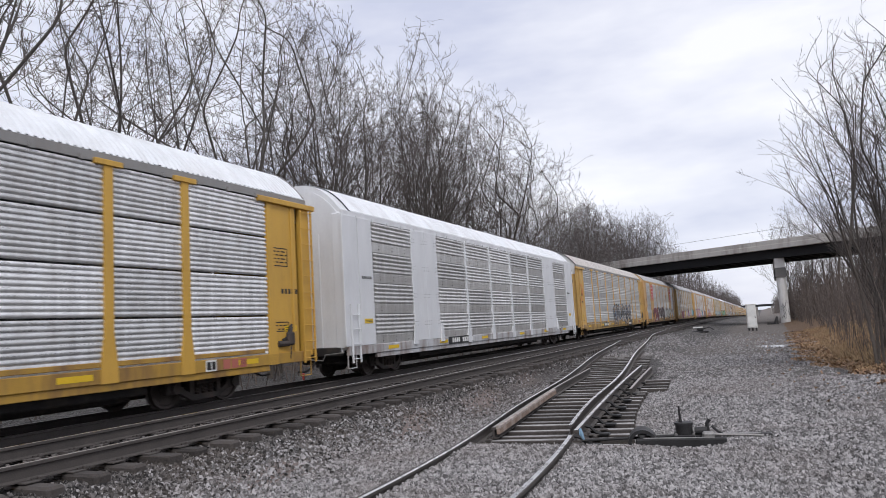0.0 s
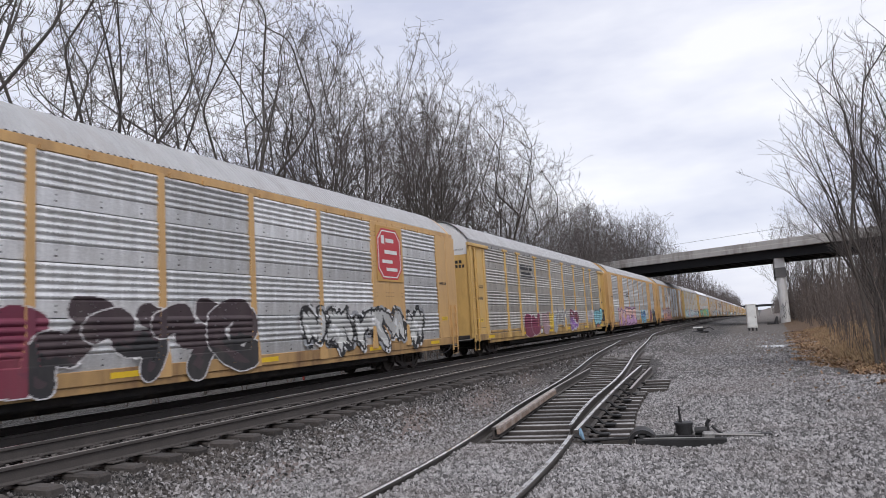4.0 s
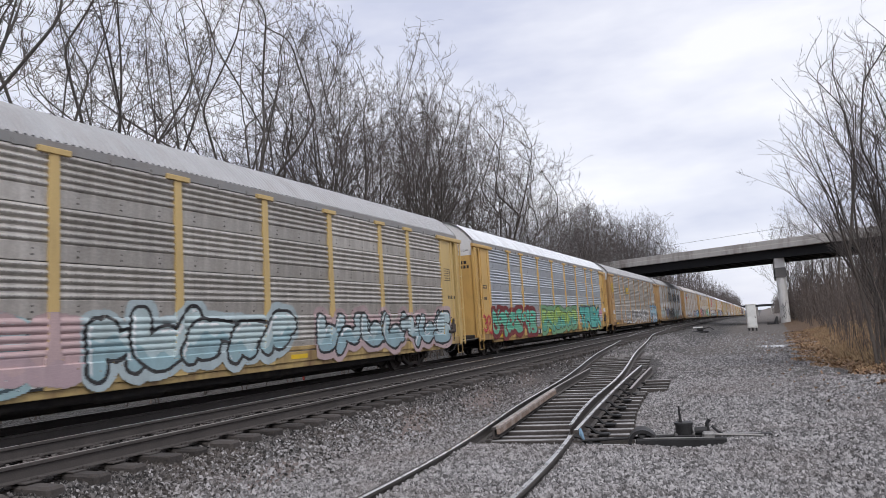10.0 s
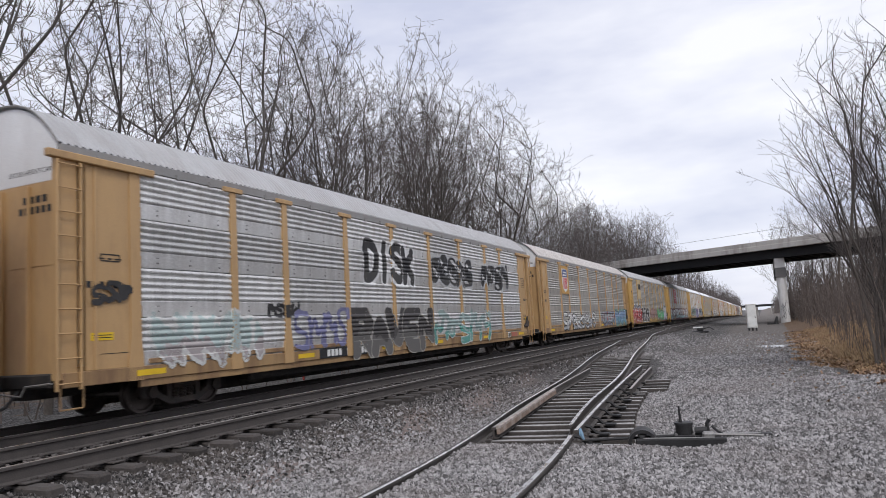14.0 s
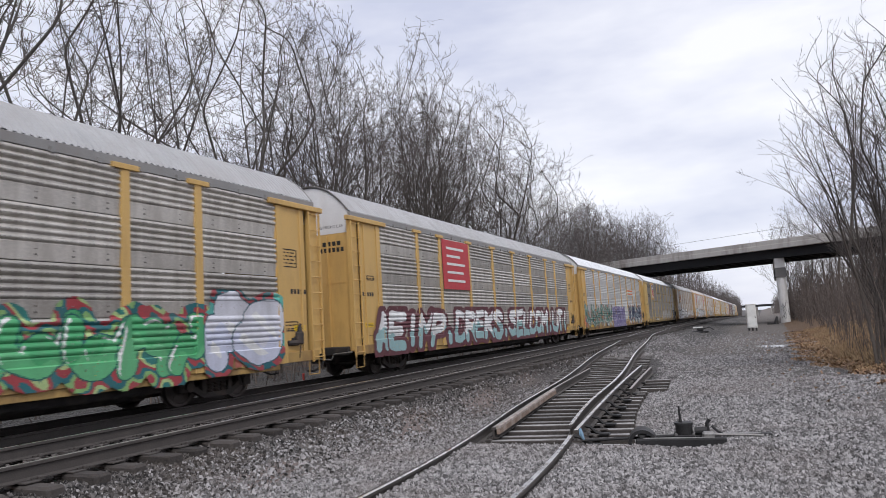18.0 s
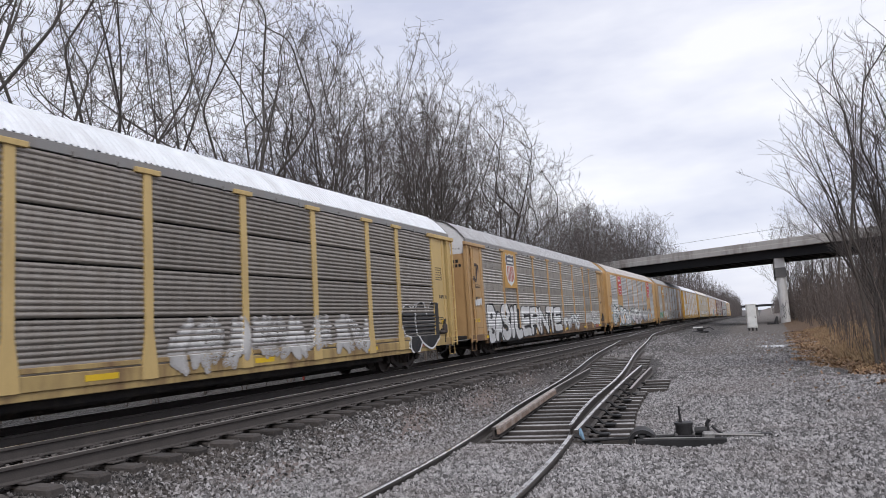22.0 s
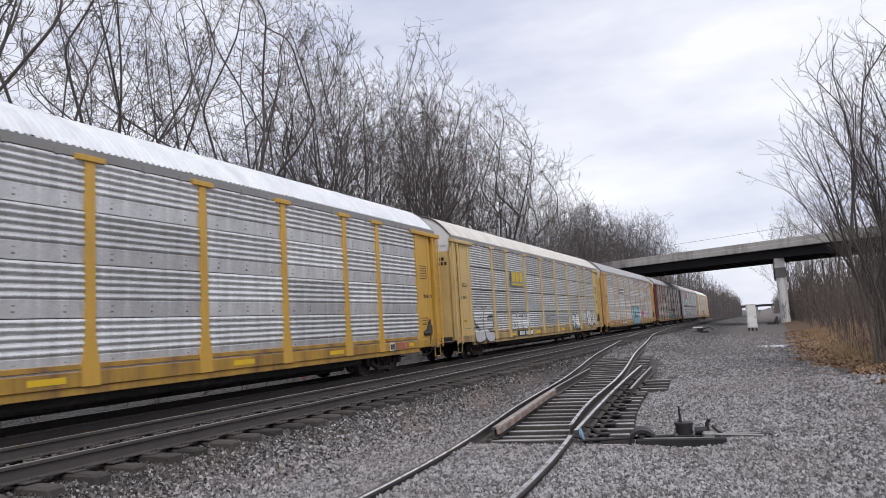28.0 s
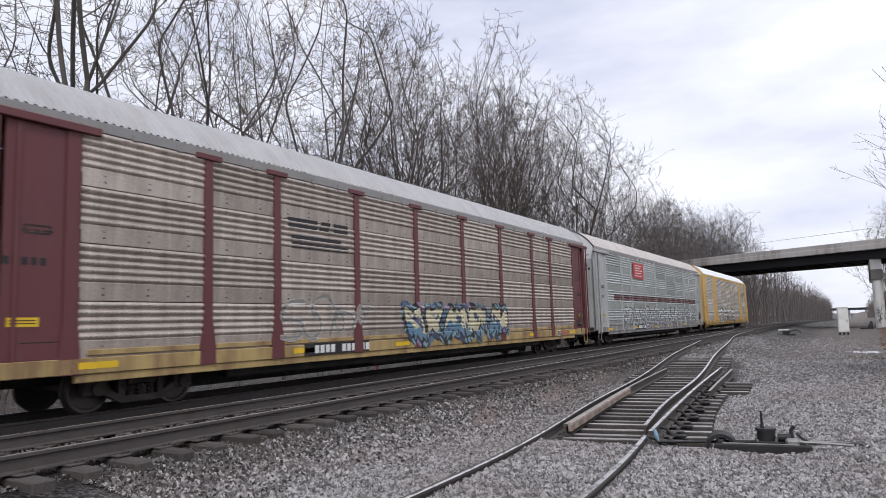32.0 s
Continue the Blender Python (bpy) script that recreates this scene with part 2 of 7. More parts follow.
M_BOXWHITE = shader("cabinet_white", (0.74, 0.74, 0.72), 0.5, 0.1, 0.1, 2, 40, 0.05, (0.35, 0.31, 0.27), 0.4, 1.5)
M_PUDDLE = plain("puddle_water", (0.10, 0.10, 0.11), 0.05, 0, 0.05, 0.0)
M_RED = plain("red_marker", (0.65, 0.07, 0.05), 0.6)
M_YEL = plain("safety_yellow", (0.72, 0.47, 0.02), 0.5)
M_BLACK = plain("black_paint", (0.018, 0.018, 0.02), 0.6)
M_WHITE = plain("white_paint", (0.72, 0.72, 0.70), 0.6)
M_FADED = shader("faded_lettering", (0.055, 0.047, 0.043), 0.8, 0, 0.5, 3.0, 25, 0.1, (0.16, 0.14, 0.125), 0.9, 2.2)
M_WIRE = plain("wire", (0.03, 0.03, 0.03), 0.7)

# ---- mesh building ----
class Geo:
    def __init__(self):
        self.v, self.f, self.m = [], [], []

    def add(self, verts, faces, mat=0):
        k = len(self.v)
        self.v.extend(tuple(a) for a in verts)
        self.f.extend(tuple(i + k for i in a) for a in faces)
        self.m.extend([mat] * len(faces))
        return self

    def box(self, x0, x1, y0, y1, z0, z1, mat=0, c=0.0):
        """A box, its edges chamfered by c."""
        if c <= 0:
            v = [(x, y, z) for z in (z0, z1) for y in (y0, y1) for x in (x0, x1)]
            return self.add(v, [(0, 2, 3, 1), (4, 5, 7, 6), (0, 1, 5, 4), (2, 6, 7, 3), (0, 4, 6, 2), (1, 3, 7, 5)], mat)
        lo, hi, v, f = (x0, y0, z0), (x1, y1, z1), [], []
        idx = {}
        for axis in range(3):
            for sx in (0, 1):
                for sy in (0, 1):
                    for sz in (0, 1):
                        s = (sx, sy, sz)
                        q = [hi[i] - c if s[i] else lo[i] + c for i in range(3)]
                        q[axis] = hi[axis] if s[axis] else lo[axis]
                        idx[axis, s] = len(v)
                        v.append(q)
        for axis in range(3):
            a, b = (axis + 1) % 3, (axis + 2) % 3
            for side in (0, 1):
                ring = []
                for u, w in ((0, 0), (1, 0), (1, 1), (0, 1)):
                    s = [0, 0, 0]
                    s[axis], s[a], s[b] = side, u, w
                    ring.append(idx[axis, tuple(s)])
                f.append(ring if side else ring[::-1])
            for u in (0, 1):
                for w in (0, 1):
                    s0, s1 = [0, 0, 0], [0, 0, 0]
                    s0[a], s0[b], s1[a], s1[b], s1[axis] = u, w, u, w, 1
                    r = [idx[a, tuple(s0)], idx[a, tuple(s1)], idx[b, tuple(s1)], idx[b, tuple(s0)]]
                    f.append(r if u != w else r[::-1])
        for sx in (0, 1):
            for sy in (0, 1):
                for sz in (0, 1):
                    s = (sx, sy, sz)
                    r = [idx[0, s], idx[1, s], idx[2, s]]
                    f.append(r if (sx + sy + sz) % 2 else r[::-1])
        return self.add(v, f, mat)

    def rows(self, spots):
        """Small clips hanging from the eave."""
        for y, x in spots:
            self.box(x - 0.05, x + 0.012, y - 0.05, y + 0.05, 4.95 - 0.20, 4.95 - 0.10)
        return self

    def tube(self, pts, radii, n=6, mat=0, caps=True):
        """A round bar along points."""
        pts = [Vector(a) for a in pts]
        if isinstance(radii, (int, float)):
            radii = [radii] * len(pts)
        v, f = [], []
        for i, c in enumerate(pts):
            d = (pts[min(i + 1, len(pts) - 1)] - pts[max(i - 1, 0)]).normalized()
            u = d.orthogonal().normalized() if i == 0 else (u - d * u.dot(d)).normalized()
            w = d.cross(u)
            for k in range(n):
                a = 2 * math.pi * k / n
                v.append(c + (u * math.cos(a) + w * math.sin(a)) * radii[i])
        for i in range(len(pts) - 1):
            for k in range(n):
                f.append((i * n + k, i * n + (k + 1) % n, (i + 1) * n + (k + 1) % n, (i + 1) * n + k))
        if caps:
            f.append(tuple(range(n))[::-1])
            f.append(tuple(range((len(pts) - 1) * n, len(pts) * n)))
        return self.add(v, f, mat)

    def prism(self, outline, axis, a, b, mat=0):
        """A flat outline, given in the two other axes, drawn out along one axis from a to b."""
        n = len(outline)
        put = {0: lambda p, q: (q, p[0], p[1]), 1: lambda p, q: (p[0], q, p[1]), 2: lambda p, q: (p[0], p[1], q)}[axis]
        v = [put(p, a) for p in outline] + [put(p, b) for p in outline]
        f = [tuple(range(n)), tuple(range(2 * n - 1, n - 1, -1))]
        f += [((i + 1) % n, i, n + i, n + (i + 1) % n) for i in range(n)]
        return self.add(v, f, mat)

    def disc(self, axis_x, profile, n=28, mat=0, cy=0.0, cz=0.0):
        """A body of revolution about the x axis: profile of (x, radius)."""
        v, f = [], []
        for x, r in profile:
            for k in range(n):
                a = 2 * math.pi * k / n
                v.append((axis_x + x, cy + r * math.cos(a), cz + r * math.sin(a)))
        for i in range(len(profile) - 1):
            for k in range(n):
                f.append((i * n + k, i * n + (k + 1) % n, (i + 1) * n + (k + 1) % n, (i + 1) * n + k))
        return self.add(v, f, mat)

    def mesh(self, name, mats, smooth=False):
        me = bpy.data.meshes.new(name)
        me.from_pydata(self.v, [], self.f)
        for m in mats if isinstance(mats, (list, tuple)) else [mats]:
            me.materials.append(m)
        if len(me.materials) > 1:
            me.polygons.foreach_set("material_index", self.m)
        bm = bmesh.new()
        bm.from_mesh(me)
        bmesh.ops.recalc_face_normals(bm, faces=bm.faces)
        bm.to_mesh(me)
        bm.free()
        if smooth:
            me.shade_smooth()
            me.set_sharp_from_angle(angle=radians(35))
        return me


def array_mesh(name, verts, faces, mats, index=None, smooth=False):
    me = bpy.data.meshes.new(name)
    verts, faces = np.asarray(verts, np.float32), np.asarray(faces, np.int32)
    me.vertices.add(len(verts))
    me.vertices.foreach_set("co", verts.ravel())
    k = faces.shape[1]
    me.loops.add(faces.size)
    me.loops.foreach_set("vertex_index", faces.ravel())
    me.polygons.add(len(faces))
    me.polygons.foreach_set("loop_start", np.arange(0, faces.size, k, dtype=np.int32))
    for m in mats:
        me.materials.append(m)
    if index is not None:
        me.polygons.foreach_set("material_index", np.asarray(index, np.int32))
    me.polygons.foreach_set("use_smooth", np.full(len(faces), smooth))
    me.update(calc_edges=True)
    me.validate()
    return me


STORE = {}


def stored(key, make):
    if key not in STORE:
        STORE[key] = make()
    return STORE[key]


def part(name, data, parent, at=None, label=""):
    ob = new(name, data)
    ob.parent = parent
    if at is not None:
        ob.matrix_basis = at if isinstance(at, Matrix) else Matrix.Translation(at)
    if label:
        ob["label"] = label
    return ob


def thing(name, m=None, label="", category="", group="", kind="", data=None):
    ob = new(name, data)
    if m is not None:
        ob.matrix_basis = m
    return tagged(ob, label, category, group, kind)


# ---- lie of the land ----
X_NEAR, X_TRAIN, Z_TRAIN = -8.05, -12.389, -0.193
SIDE_Y = [-30.0, 2.0, 6.0, 10.0, 14.0, 19.0, 26.0, 35.0, 48.0, 62.0]
SIDE_X = [-2.75, -2.88, -3.0, -3.44, -4.04, -4.42, -5.13, -6.01, -7.43, -7.98]
SIDE_Z = [-0.38, -0.38, -0.43, -0.49, -0.51, -0.42, -0.22, -0.12, -0.1, -0.07]


def smooth_curve(ks, vs, y):
    """A natural cubic through the knots."""
    ks, vs, y = np.array(ks), np.array(vs), np.asarray(y, float)
    n, h = len(ks), np.diff(ks)
    a, b = np.eye(n), np.zeros(n)
    for i in range(1, n - 1):
        a[i, i - 1], a[i, i], a[i, i + 1] = h[i - 1], 2 * (h[i - 1] + h[i]), h[i]
        b[i] = 6 * ((vs[i + 1] - vs[i]) / h[i] - (vs[i] - vs[i - 1]) / h[i - 1])
    mm = np.linalg.solve(a, b)
    i = np.clip(np.searchsorted(ks, y) - 1, 0, n - 2)
    s, c = (ks[i + 1] - y) / h[i], (y - ks[i]) / h[i]
    return s * vs[i] + c * vs[i + 1] + ((s**3 - s) * mm[i] + (c**3 - c) * mm[i + 1]) * h[i] ** 2 / 6


def siding(y):
    y = np.asarray(y, float)
    return smooth_curve(SIDE_Y, SIDE_X, y), smooth_curve(SIDE_Y, SIDE_Z, y)


def drop(y):
    """The line falls gently away in the distance."""
    y = np.asarray(y, float)
    d = np.clip(y - 60, 0, 138)
    return -2.9e-5 * d**2 - 0.008 * np.clip(y - 198, 0, 500)


def step(a, b, t):
    t = np.clip((t - a) / (b - a), 0, 1)
    return t * t * (3 - 2 * t)


def litter_edge(y):
    """Where the gravel of the lane gives way to leaves and grass."""
    return np.interp(y, [0, 12, 16.6, 20.7, 23, 25.5, 43, 80, 200], [3.5, 2.6, 2.1, 1.75, 1.15, 0.7, 1.0, 1.5, 3.0])


def path_at(x, y):
    """How much of a spot belongs to the trodden path between the tracks."""
    x, y = np.asarray(x, float), np.asarray(y, float)
    mid = PATH[0] + PATH[1] * (y - 8) + 0.12 * np.sin(y * 0.9)
    return np.exp(-((x - mid) / 0.42) ** 2) * step(3, 5, y) * (1 - step(19, 26, y)) * (0.6 + 0.4 * np.sin(y * 1.7 + x * 3))


PATH = (-5.6, -0.085)


def land(x, y):
    x, y = np.asarray(x, float), np.asarray(y, float)
    z = np.interp(x, [-80, -40, -22, -18.5, -16.2, -14.4, -10.6, -9.9, -9.6, -7.75, -7.1, -5.3, -4.4, 60],
                  [1.6, 0.4, -0.5, -1.0, -0.95, -0.40, -0.40, -0.23, -0.21, -0.225, -0.285, -0.52, -0.62, -0.62])
    sx, sz = siding(np.clip(y, -30, 62))
    near = 1 - step(np.where(x > sx, 1.75, 1.35), np.where(x > sx, 3.0, 2.6), np.abs(x - sx))
    near = near * step(-30, -25, y) * (1 - step(50, 62, y))
    near = near * step(-6.75, -6.2, x)
    deep = step(9.6, 10.2, y) * (1 - step(26, 36, y))
    z = z * (1 - near) + near * (sz - 0.085 - 0.205 * deep)
    # low grassy rise beside the lane, and the bank of the road bridge behind it
    z = z + 0.35 * step(1.6, 4.5, x) * step(9, 16, y) + 0.5 * step(3, 12, x) * step(9, 16, y)
    z = z + 6.6 * step(3.0, 19.0, x - 0.02 * y) * step(42, 84, y) * (1 - step(105, 150, y))
    z = z + 5.5 * step(-18, -30, x) * step(70, 92, y) * (1 - step(118, 150, y))
    z = z + 5.0 * step(5.5, 30, x) * step(100, 150, y)
    return z + drop(y)

# ---- ground ----
def build_ground():
    xs = np.unique(np.concatenate([[-3000, -1200, -500, -250, -150, -100], np.arange(-80, -19, 3), np.arange(-19, 7, 0.3), np.arange(7, 40, 1.5),
                                   [45, 60, 90, 150, 300, 700, 1500, 3000]]))
    ys = np.unique(np.concatenate([[-3000, -1500, -800, -400, -200, -100, -60, -40, -25, -15, -8], np.arange(-4, 60, 0.5), np.arange(60, 160, 2.0),
                                   np.arange(160, 400, 10), [450, 520, 600, 700, 900, 1300, 2000, 3500]]))
    gx, gy = np.meshgrid(xs, ys)
    gz = land(gx, gy)
    rng = np.random.RandomState(5)
    close = (np.abs(gx) < 30) & (gy > -6) & (gy < 120)
    gz = gz + np.where(close, rng.normal(0, 0.012, gz.shape), 0)
    nx, ny = len(xs), len(ys)
    i = np.arange(nx * ny).reshape(ny, nx)
    f = np.stack([i[:-1, :-1], i[:-1, 1:], i[1:, 1:], i[1:, :-1]], -1).reshape(-1, 4)
    me = array_mesh("ground", np.stack([gx, gy, gz], -1).reshape(-1, 3), f, [M_GROUND], smooth=True)
    # how far each spot lies in the leaf litter and dry grass
    edge = litter_edge(gy) + 0.35
    zone = np.maximum(0.5 * step(-18.0, -23.0, gx), step(edge - 0.5, edge + 0.5, gx) * step(8, 14, gy))
    zone = np.maximum(zone, step(14, 40, gx)) * (1 - 0.6 * step(80, 112, gy))
    at = me.attributes.new("zone", "FLOAT", "POINT")
    at.data.foreach_set("value", zone.ravel().astype(np.float32))
    lane = step(-3.6, -2.2, gx - 0.3 * np.sin(gy / 7)) * step(20, 40, gy)
    at = me.attributes.new("lane", "FLOAT", "POINT")
    at.data.foreach_set("value", lane.ravel().astype(np.float32))
    grime = step(-16.0, -14.6, gx) * (1 - step(-6.9, -6.2, gx)) * (0.4 + 0.6 * step(-10.9, -10.2, gx))
    at = me.attributes.new("path", "FLOAT", "POINT")
    at.data.foreach_set("value", path_at(gx, gy).ravel().astype(np.float32))
    at = me.attributes.new("grime", "FLOAT", "POINT")
    at.data.foreach_set("value", grime.ravel().astype(np.float32))
    return thing("ground", None, "grey crushed stone ground with dry leaves beside the lane", "ground", kind="structure", data=me)


build_ground()


# ---- tracks ----
RAIL_PROFILE = [(-0.07, -0.185), (0.07, -0.185), (0.07, -0.172), (0.012, -0.155), (0.010, -0.05), (0.036, -0.036), (0.036, -0.008),
                (0.028, -0.001), (0.004, 0.0), (-0.028, -0.001), (-0.036, -0.008), (-0.036, -0.036), (-0.010, -0.05), (-0.012, -0.155), (-0.07, -0.172)]


def sweep(points, profile, heads=(7, 8, 9)):
    """The rail's section along points; the faces of the running head take the second material."""
    pts = np.array(points, float)
    d = np.gradient(pts, axis=0)
    nrm = np.stack([d[:, 1], -d[:, 0]], -1)
    nrm /= np.linalg.norm(nrm, axis=1)[:, None]
    k, n = len(profile), len(pts)
    v = np.zeros((n, k, 3))
    for j, (a, b) in enumerate(profile):
        v[:, j, 0], v[:, j, 1], v[:, j, 2] = pts[:, 0] + nrm[:, 0] * a, pts[:, 1] + nrm[:, 1] * a, pts[:, 2] + b
    i = np.arange(n * k).reshape(n, k)
    f, idx = [], []
    for j in range(k):
        j2 = (j + 1) % k
        f.append(np.stack([i[:-1, j], i[:-1, j2], i[1:, j2], i[1:, j]], -1))
        idx.append(np.full(n - 1, 1 if j in heads else 0))
    g = Geo()
    g.v = [tuple(a) for a in v.reshape(-1, 3)]
    g.f = [tuple(a) for a in np.concatenate(f).tolist()] + [tuple(i[0]), tuple(i[-1][::-1])]
    g.m = np.concatenate(idx).tolist() + [0, 0]
    return g


def offset_line(x, y, z, a):
    d = np.stack([np.gradient(x), np.gradient(y)], -1)
    d /= np.linalg.norm(d, axis=1)[:, None]
    return np.stack([x + d[:, 1] * a, y - d[:, 0] * a, z], -1)


LONG_Y = np.unique(np.concatenate([np.arange(-700, -20, 20), np.arange(-20, 60, 2.0), np.arange(60, 260, 5), np.arange(260, 900, 20)]))
HALF = 0.7525


def tie_mesh(x0, x1, w, c):
    """A timber with its top painted pale for weathering and skylight, its sides dark creosote."""
    me = Geo().box(x0, x1, -w, w, -0.17, 0.0, c=c).mesh("tie", [M_TIE, M_TIETOP])
    for f in me.polygons:
        f.material_index = 1 if f.normal.z > 0.8 else 0
    return me


TIE = stored("tie", lambda: Geo().box(-1.3, 1.3, -0.115, 0.115, -0.17, 0.0, c=0.015).mesh("tie", M_TIE))
TIE_OLD = stored("tie_old", lambda: Geo().box(-1.32, 1.28, -0.105, 0.105, -0.16, 0.0, c=0.03).mesh("tie", M_TIE))
PLATE = stored("tie_plate", lambda: Geo().box(-0.17, 0.17, -0.09, 0.09, 0, 0.018, c=0.004)
               .box(-0.105, -0.08, -0.06, -0.03, 0.018, 0.04).box(0.08, 0.105, 0.03, 0.06, 0.018, 0.04)
               .box(0.072, 0.13, 0.1, 0.16, 0.0, 0.05, c=0.01).mesh("tie_plate", M_RAIL))


def main_track(name, xc, z0, label, head_left, head_right):
    t = thing(name, None, label, "railway track", kind="structure")
    z = z0 + drop(LONG_Y)
    for a, head in ((-HALF, head_left), (HALF, head_right)):
        part("rail", sweep(offset_line(np.full(len(LONG_Y), xc), LONG_Y, z, a), RAIL_PROFILE).mesh("rail", [M_RAIL, head]), t)
    rng = random.Random(xc)
    y = -4.0
    while y < 70:
        zz = z0 + float(drop(y)) - 0.203
        part("tie", rng.choice((TIE, TIE_OLD)), t, pose(xc + rng.uniform(-0.05, 0.05), y, zz + rng.uniform(-0.012, 0.004), 0, 0, rng.uniform(-1.5, 1.5)))
        if y < 34:
            for a in (-HALF, HALF):
                part("tie_plate", PLATE, t, (xc + a, y, zz + 0.003))
        y += 0.53 + rng.uniform(-0.03, 0.03)
    return t


main_track("track_near", X_NEAR, 0.0, "bare main track with rusty rails and weathered timber ties in ballast", M_SHINE, M_DULLHEAD)
main_track("track_far", X_TRAIN, Z_TRAIN, "main track under the train with dull rails in dark ballast", M_DULLHEAD, M_DULLHEAD)


def siding_track():
    t = thing("track_siding", None, "worn siding track with a split derail, half buried in gravel", "railway track", kind="structure")
    y = np.concatenate([np.arange(-28, 0, 2.0), np.arange(0, 62.1, 0.5)])
    x, z = siding(y)
    left, right = offset_line(x, y, z, -HALF), offset_line(x, y, z, HALF)
    part("rail", sweep(left, RAIL_PROFILE, (6, 7)).mesh("rail", [M_RAIL, M_SHINE]), t)
    near = right[right[:, 1] < 10.6]
    part("rail", sweep(near, RAIL_PROFILE, (7, 8)).mesh("rail", [M_RAIL, M_SHINE]), t)
    # the point rail of the derail, then the rail on towards the main track
    far = right[right[:, 1] > 11.0].copy()
    far[:, 0] -= 0.11 * (1 - np.clip((far[:, 1] - 11.0) / 7.0, 0, 1))
    part("rail", sweep(far, RAIL_PROFILE, (7, 8)).mesh("rail", [M_RAIL, M_SHINE]), t)
    # the stub that leads a runaway off, and its partner inside the left rail
    sy = np.linspace(10.5, 21.9, 40)
    sz = siding(sy)[1] + 0.012
    stub = np.stack([smooth_curve([10.0, 12.8, 17.0, 21.9], [-2.665, -2.96, -3.29, -3.49], sy), sy, sz], -1)
    part("stub_rail", sweep(stub, RAIL_PROFILE).mesh("stub_rail", [M_RAIL, M_SHINE]), t)
    check = stub[20:38] + np.array([0.30, 0.3, -0.03])
    part("check_rail", sweep(check, RAIL_PROFILE).mesh("check_rail", [M_RAIL, M_DULLHEAD]), t)
    iy = np.linspace(10.8, 21.4, 36)
    inner = np.stack([smooth_curve([10.8, 16.5, 21.5], [-4.14, -4.78, -4.96], iy), iy, siding(iy)[1] + 0.01], -1)
    part("stub_rail", sweep(inner, RAIL_PROFILE).mesh("stub_rail", [M_RAIL, M_DULLHEAD]), t)
    guard = inner[:20] + np.array([0.075, 0, 0.008])
    part("guard_bar", sweep(guard, [(-0.025, -0.12), (0.025, -0.12), (0.025, -0.03), (-0.025, -0.03)], ()).mesh("guard_bar", M_RUSTBAR), t)
    part("guard_cap", sweep(guard, [(-0.034, -0.028), (0.034, -0.028), (0.03, 0.006), (-0.03, 0.006)], ()).mesh("guard_cap", M_PLANK), t)
    rng = random.Random(3)
    yy = 10.3
    n = 0
    while yy < 44:
        cx, cz = (float(a) for a in siding(yy))
        slope = (float(siding(yy + 0.5)[0]) - cx) / 0.5
        long_one = 17.6 < yy < 19.9
        wide = stored("tie_wide", lambda: tie_mesh(-0.84, 1.62, 0.095, 0.015))
        longer = stored("tie_long", lambda: tie_mesh(-0.84, 2.05, 0.095, 0.015))
        me = longer if long_one else wide if yy < 20 else stored("tie_siding", lambda: tie_mesh(-1.3, 1.3, 0.1, 0.015))
        lift = rng.uniform(-0.02, 0.012)
        part("tie", me, t, pose(cx, yy, cz - 0.19 + lift - 0.03 * (yy > 26), 0, 0, -math.degrees(math.atan(slope)) + rng.uniform(-1, 1)))
        if yy < 30:
            for a in (-HALF, HALF):
                part("tie_plate", PLATE, t, pose(cx + a, yy - a * slope, cz - 0.187, 0, 0, -math.degrees(math.atan(slope))))
        if yy < 20:
            part("tie_plate", PLATE, t, pose(float(np.interp(yy, stub[:, 1], stub[:, 0])) + 0.16, yy, cz - 0.187, 0, 0, 20))
            # bent steel braces outside the stub rail
            if n % 2 == 0:
                brace = stored("rail_brace", lambda: Geo().tube([(0.03, 0, -0.04), (0.12, 0, -0.06), (0.2, 0.02, -0.15), (0.33, 0.02, -0.17)], 0.028, 5)
                               .box(0.25, 0.42, -0.06, 0.08, -0.19, -0.15, c=0.01).mesh("rail_brace", M_IRON))
                part("rail_brace", brace, t, (float(np.interp(yy, stub[:, 1], stub[:, 0])), yy, cz))
        yy += 0.54 + rng.uniform(-0.03, 0.03)
        n += 1



siding_track()


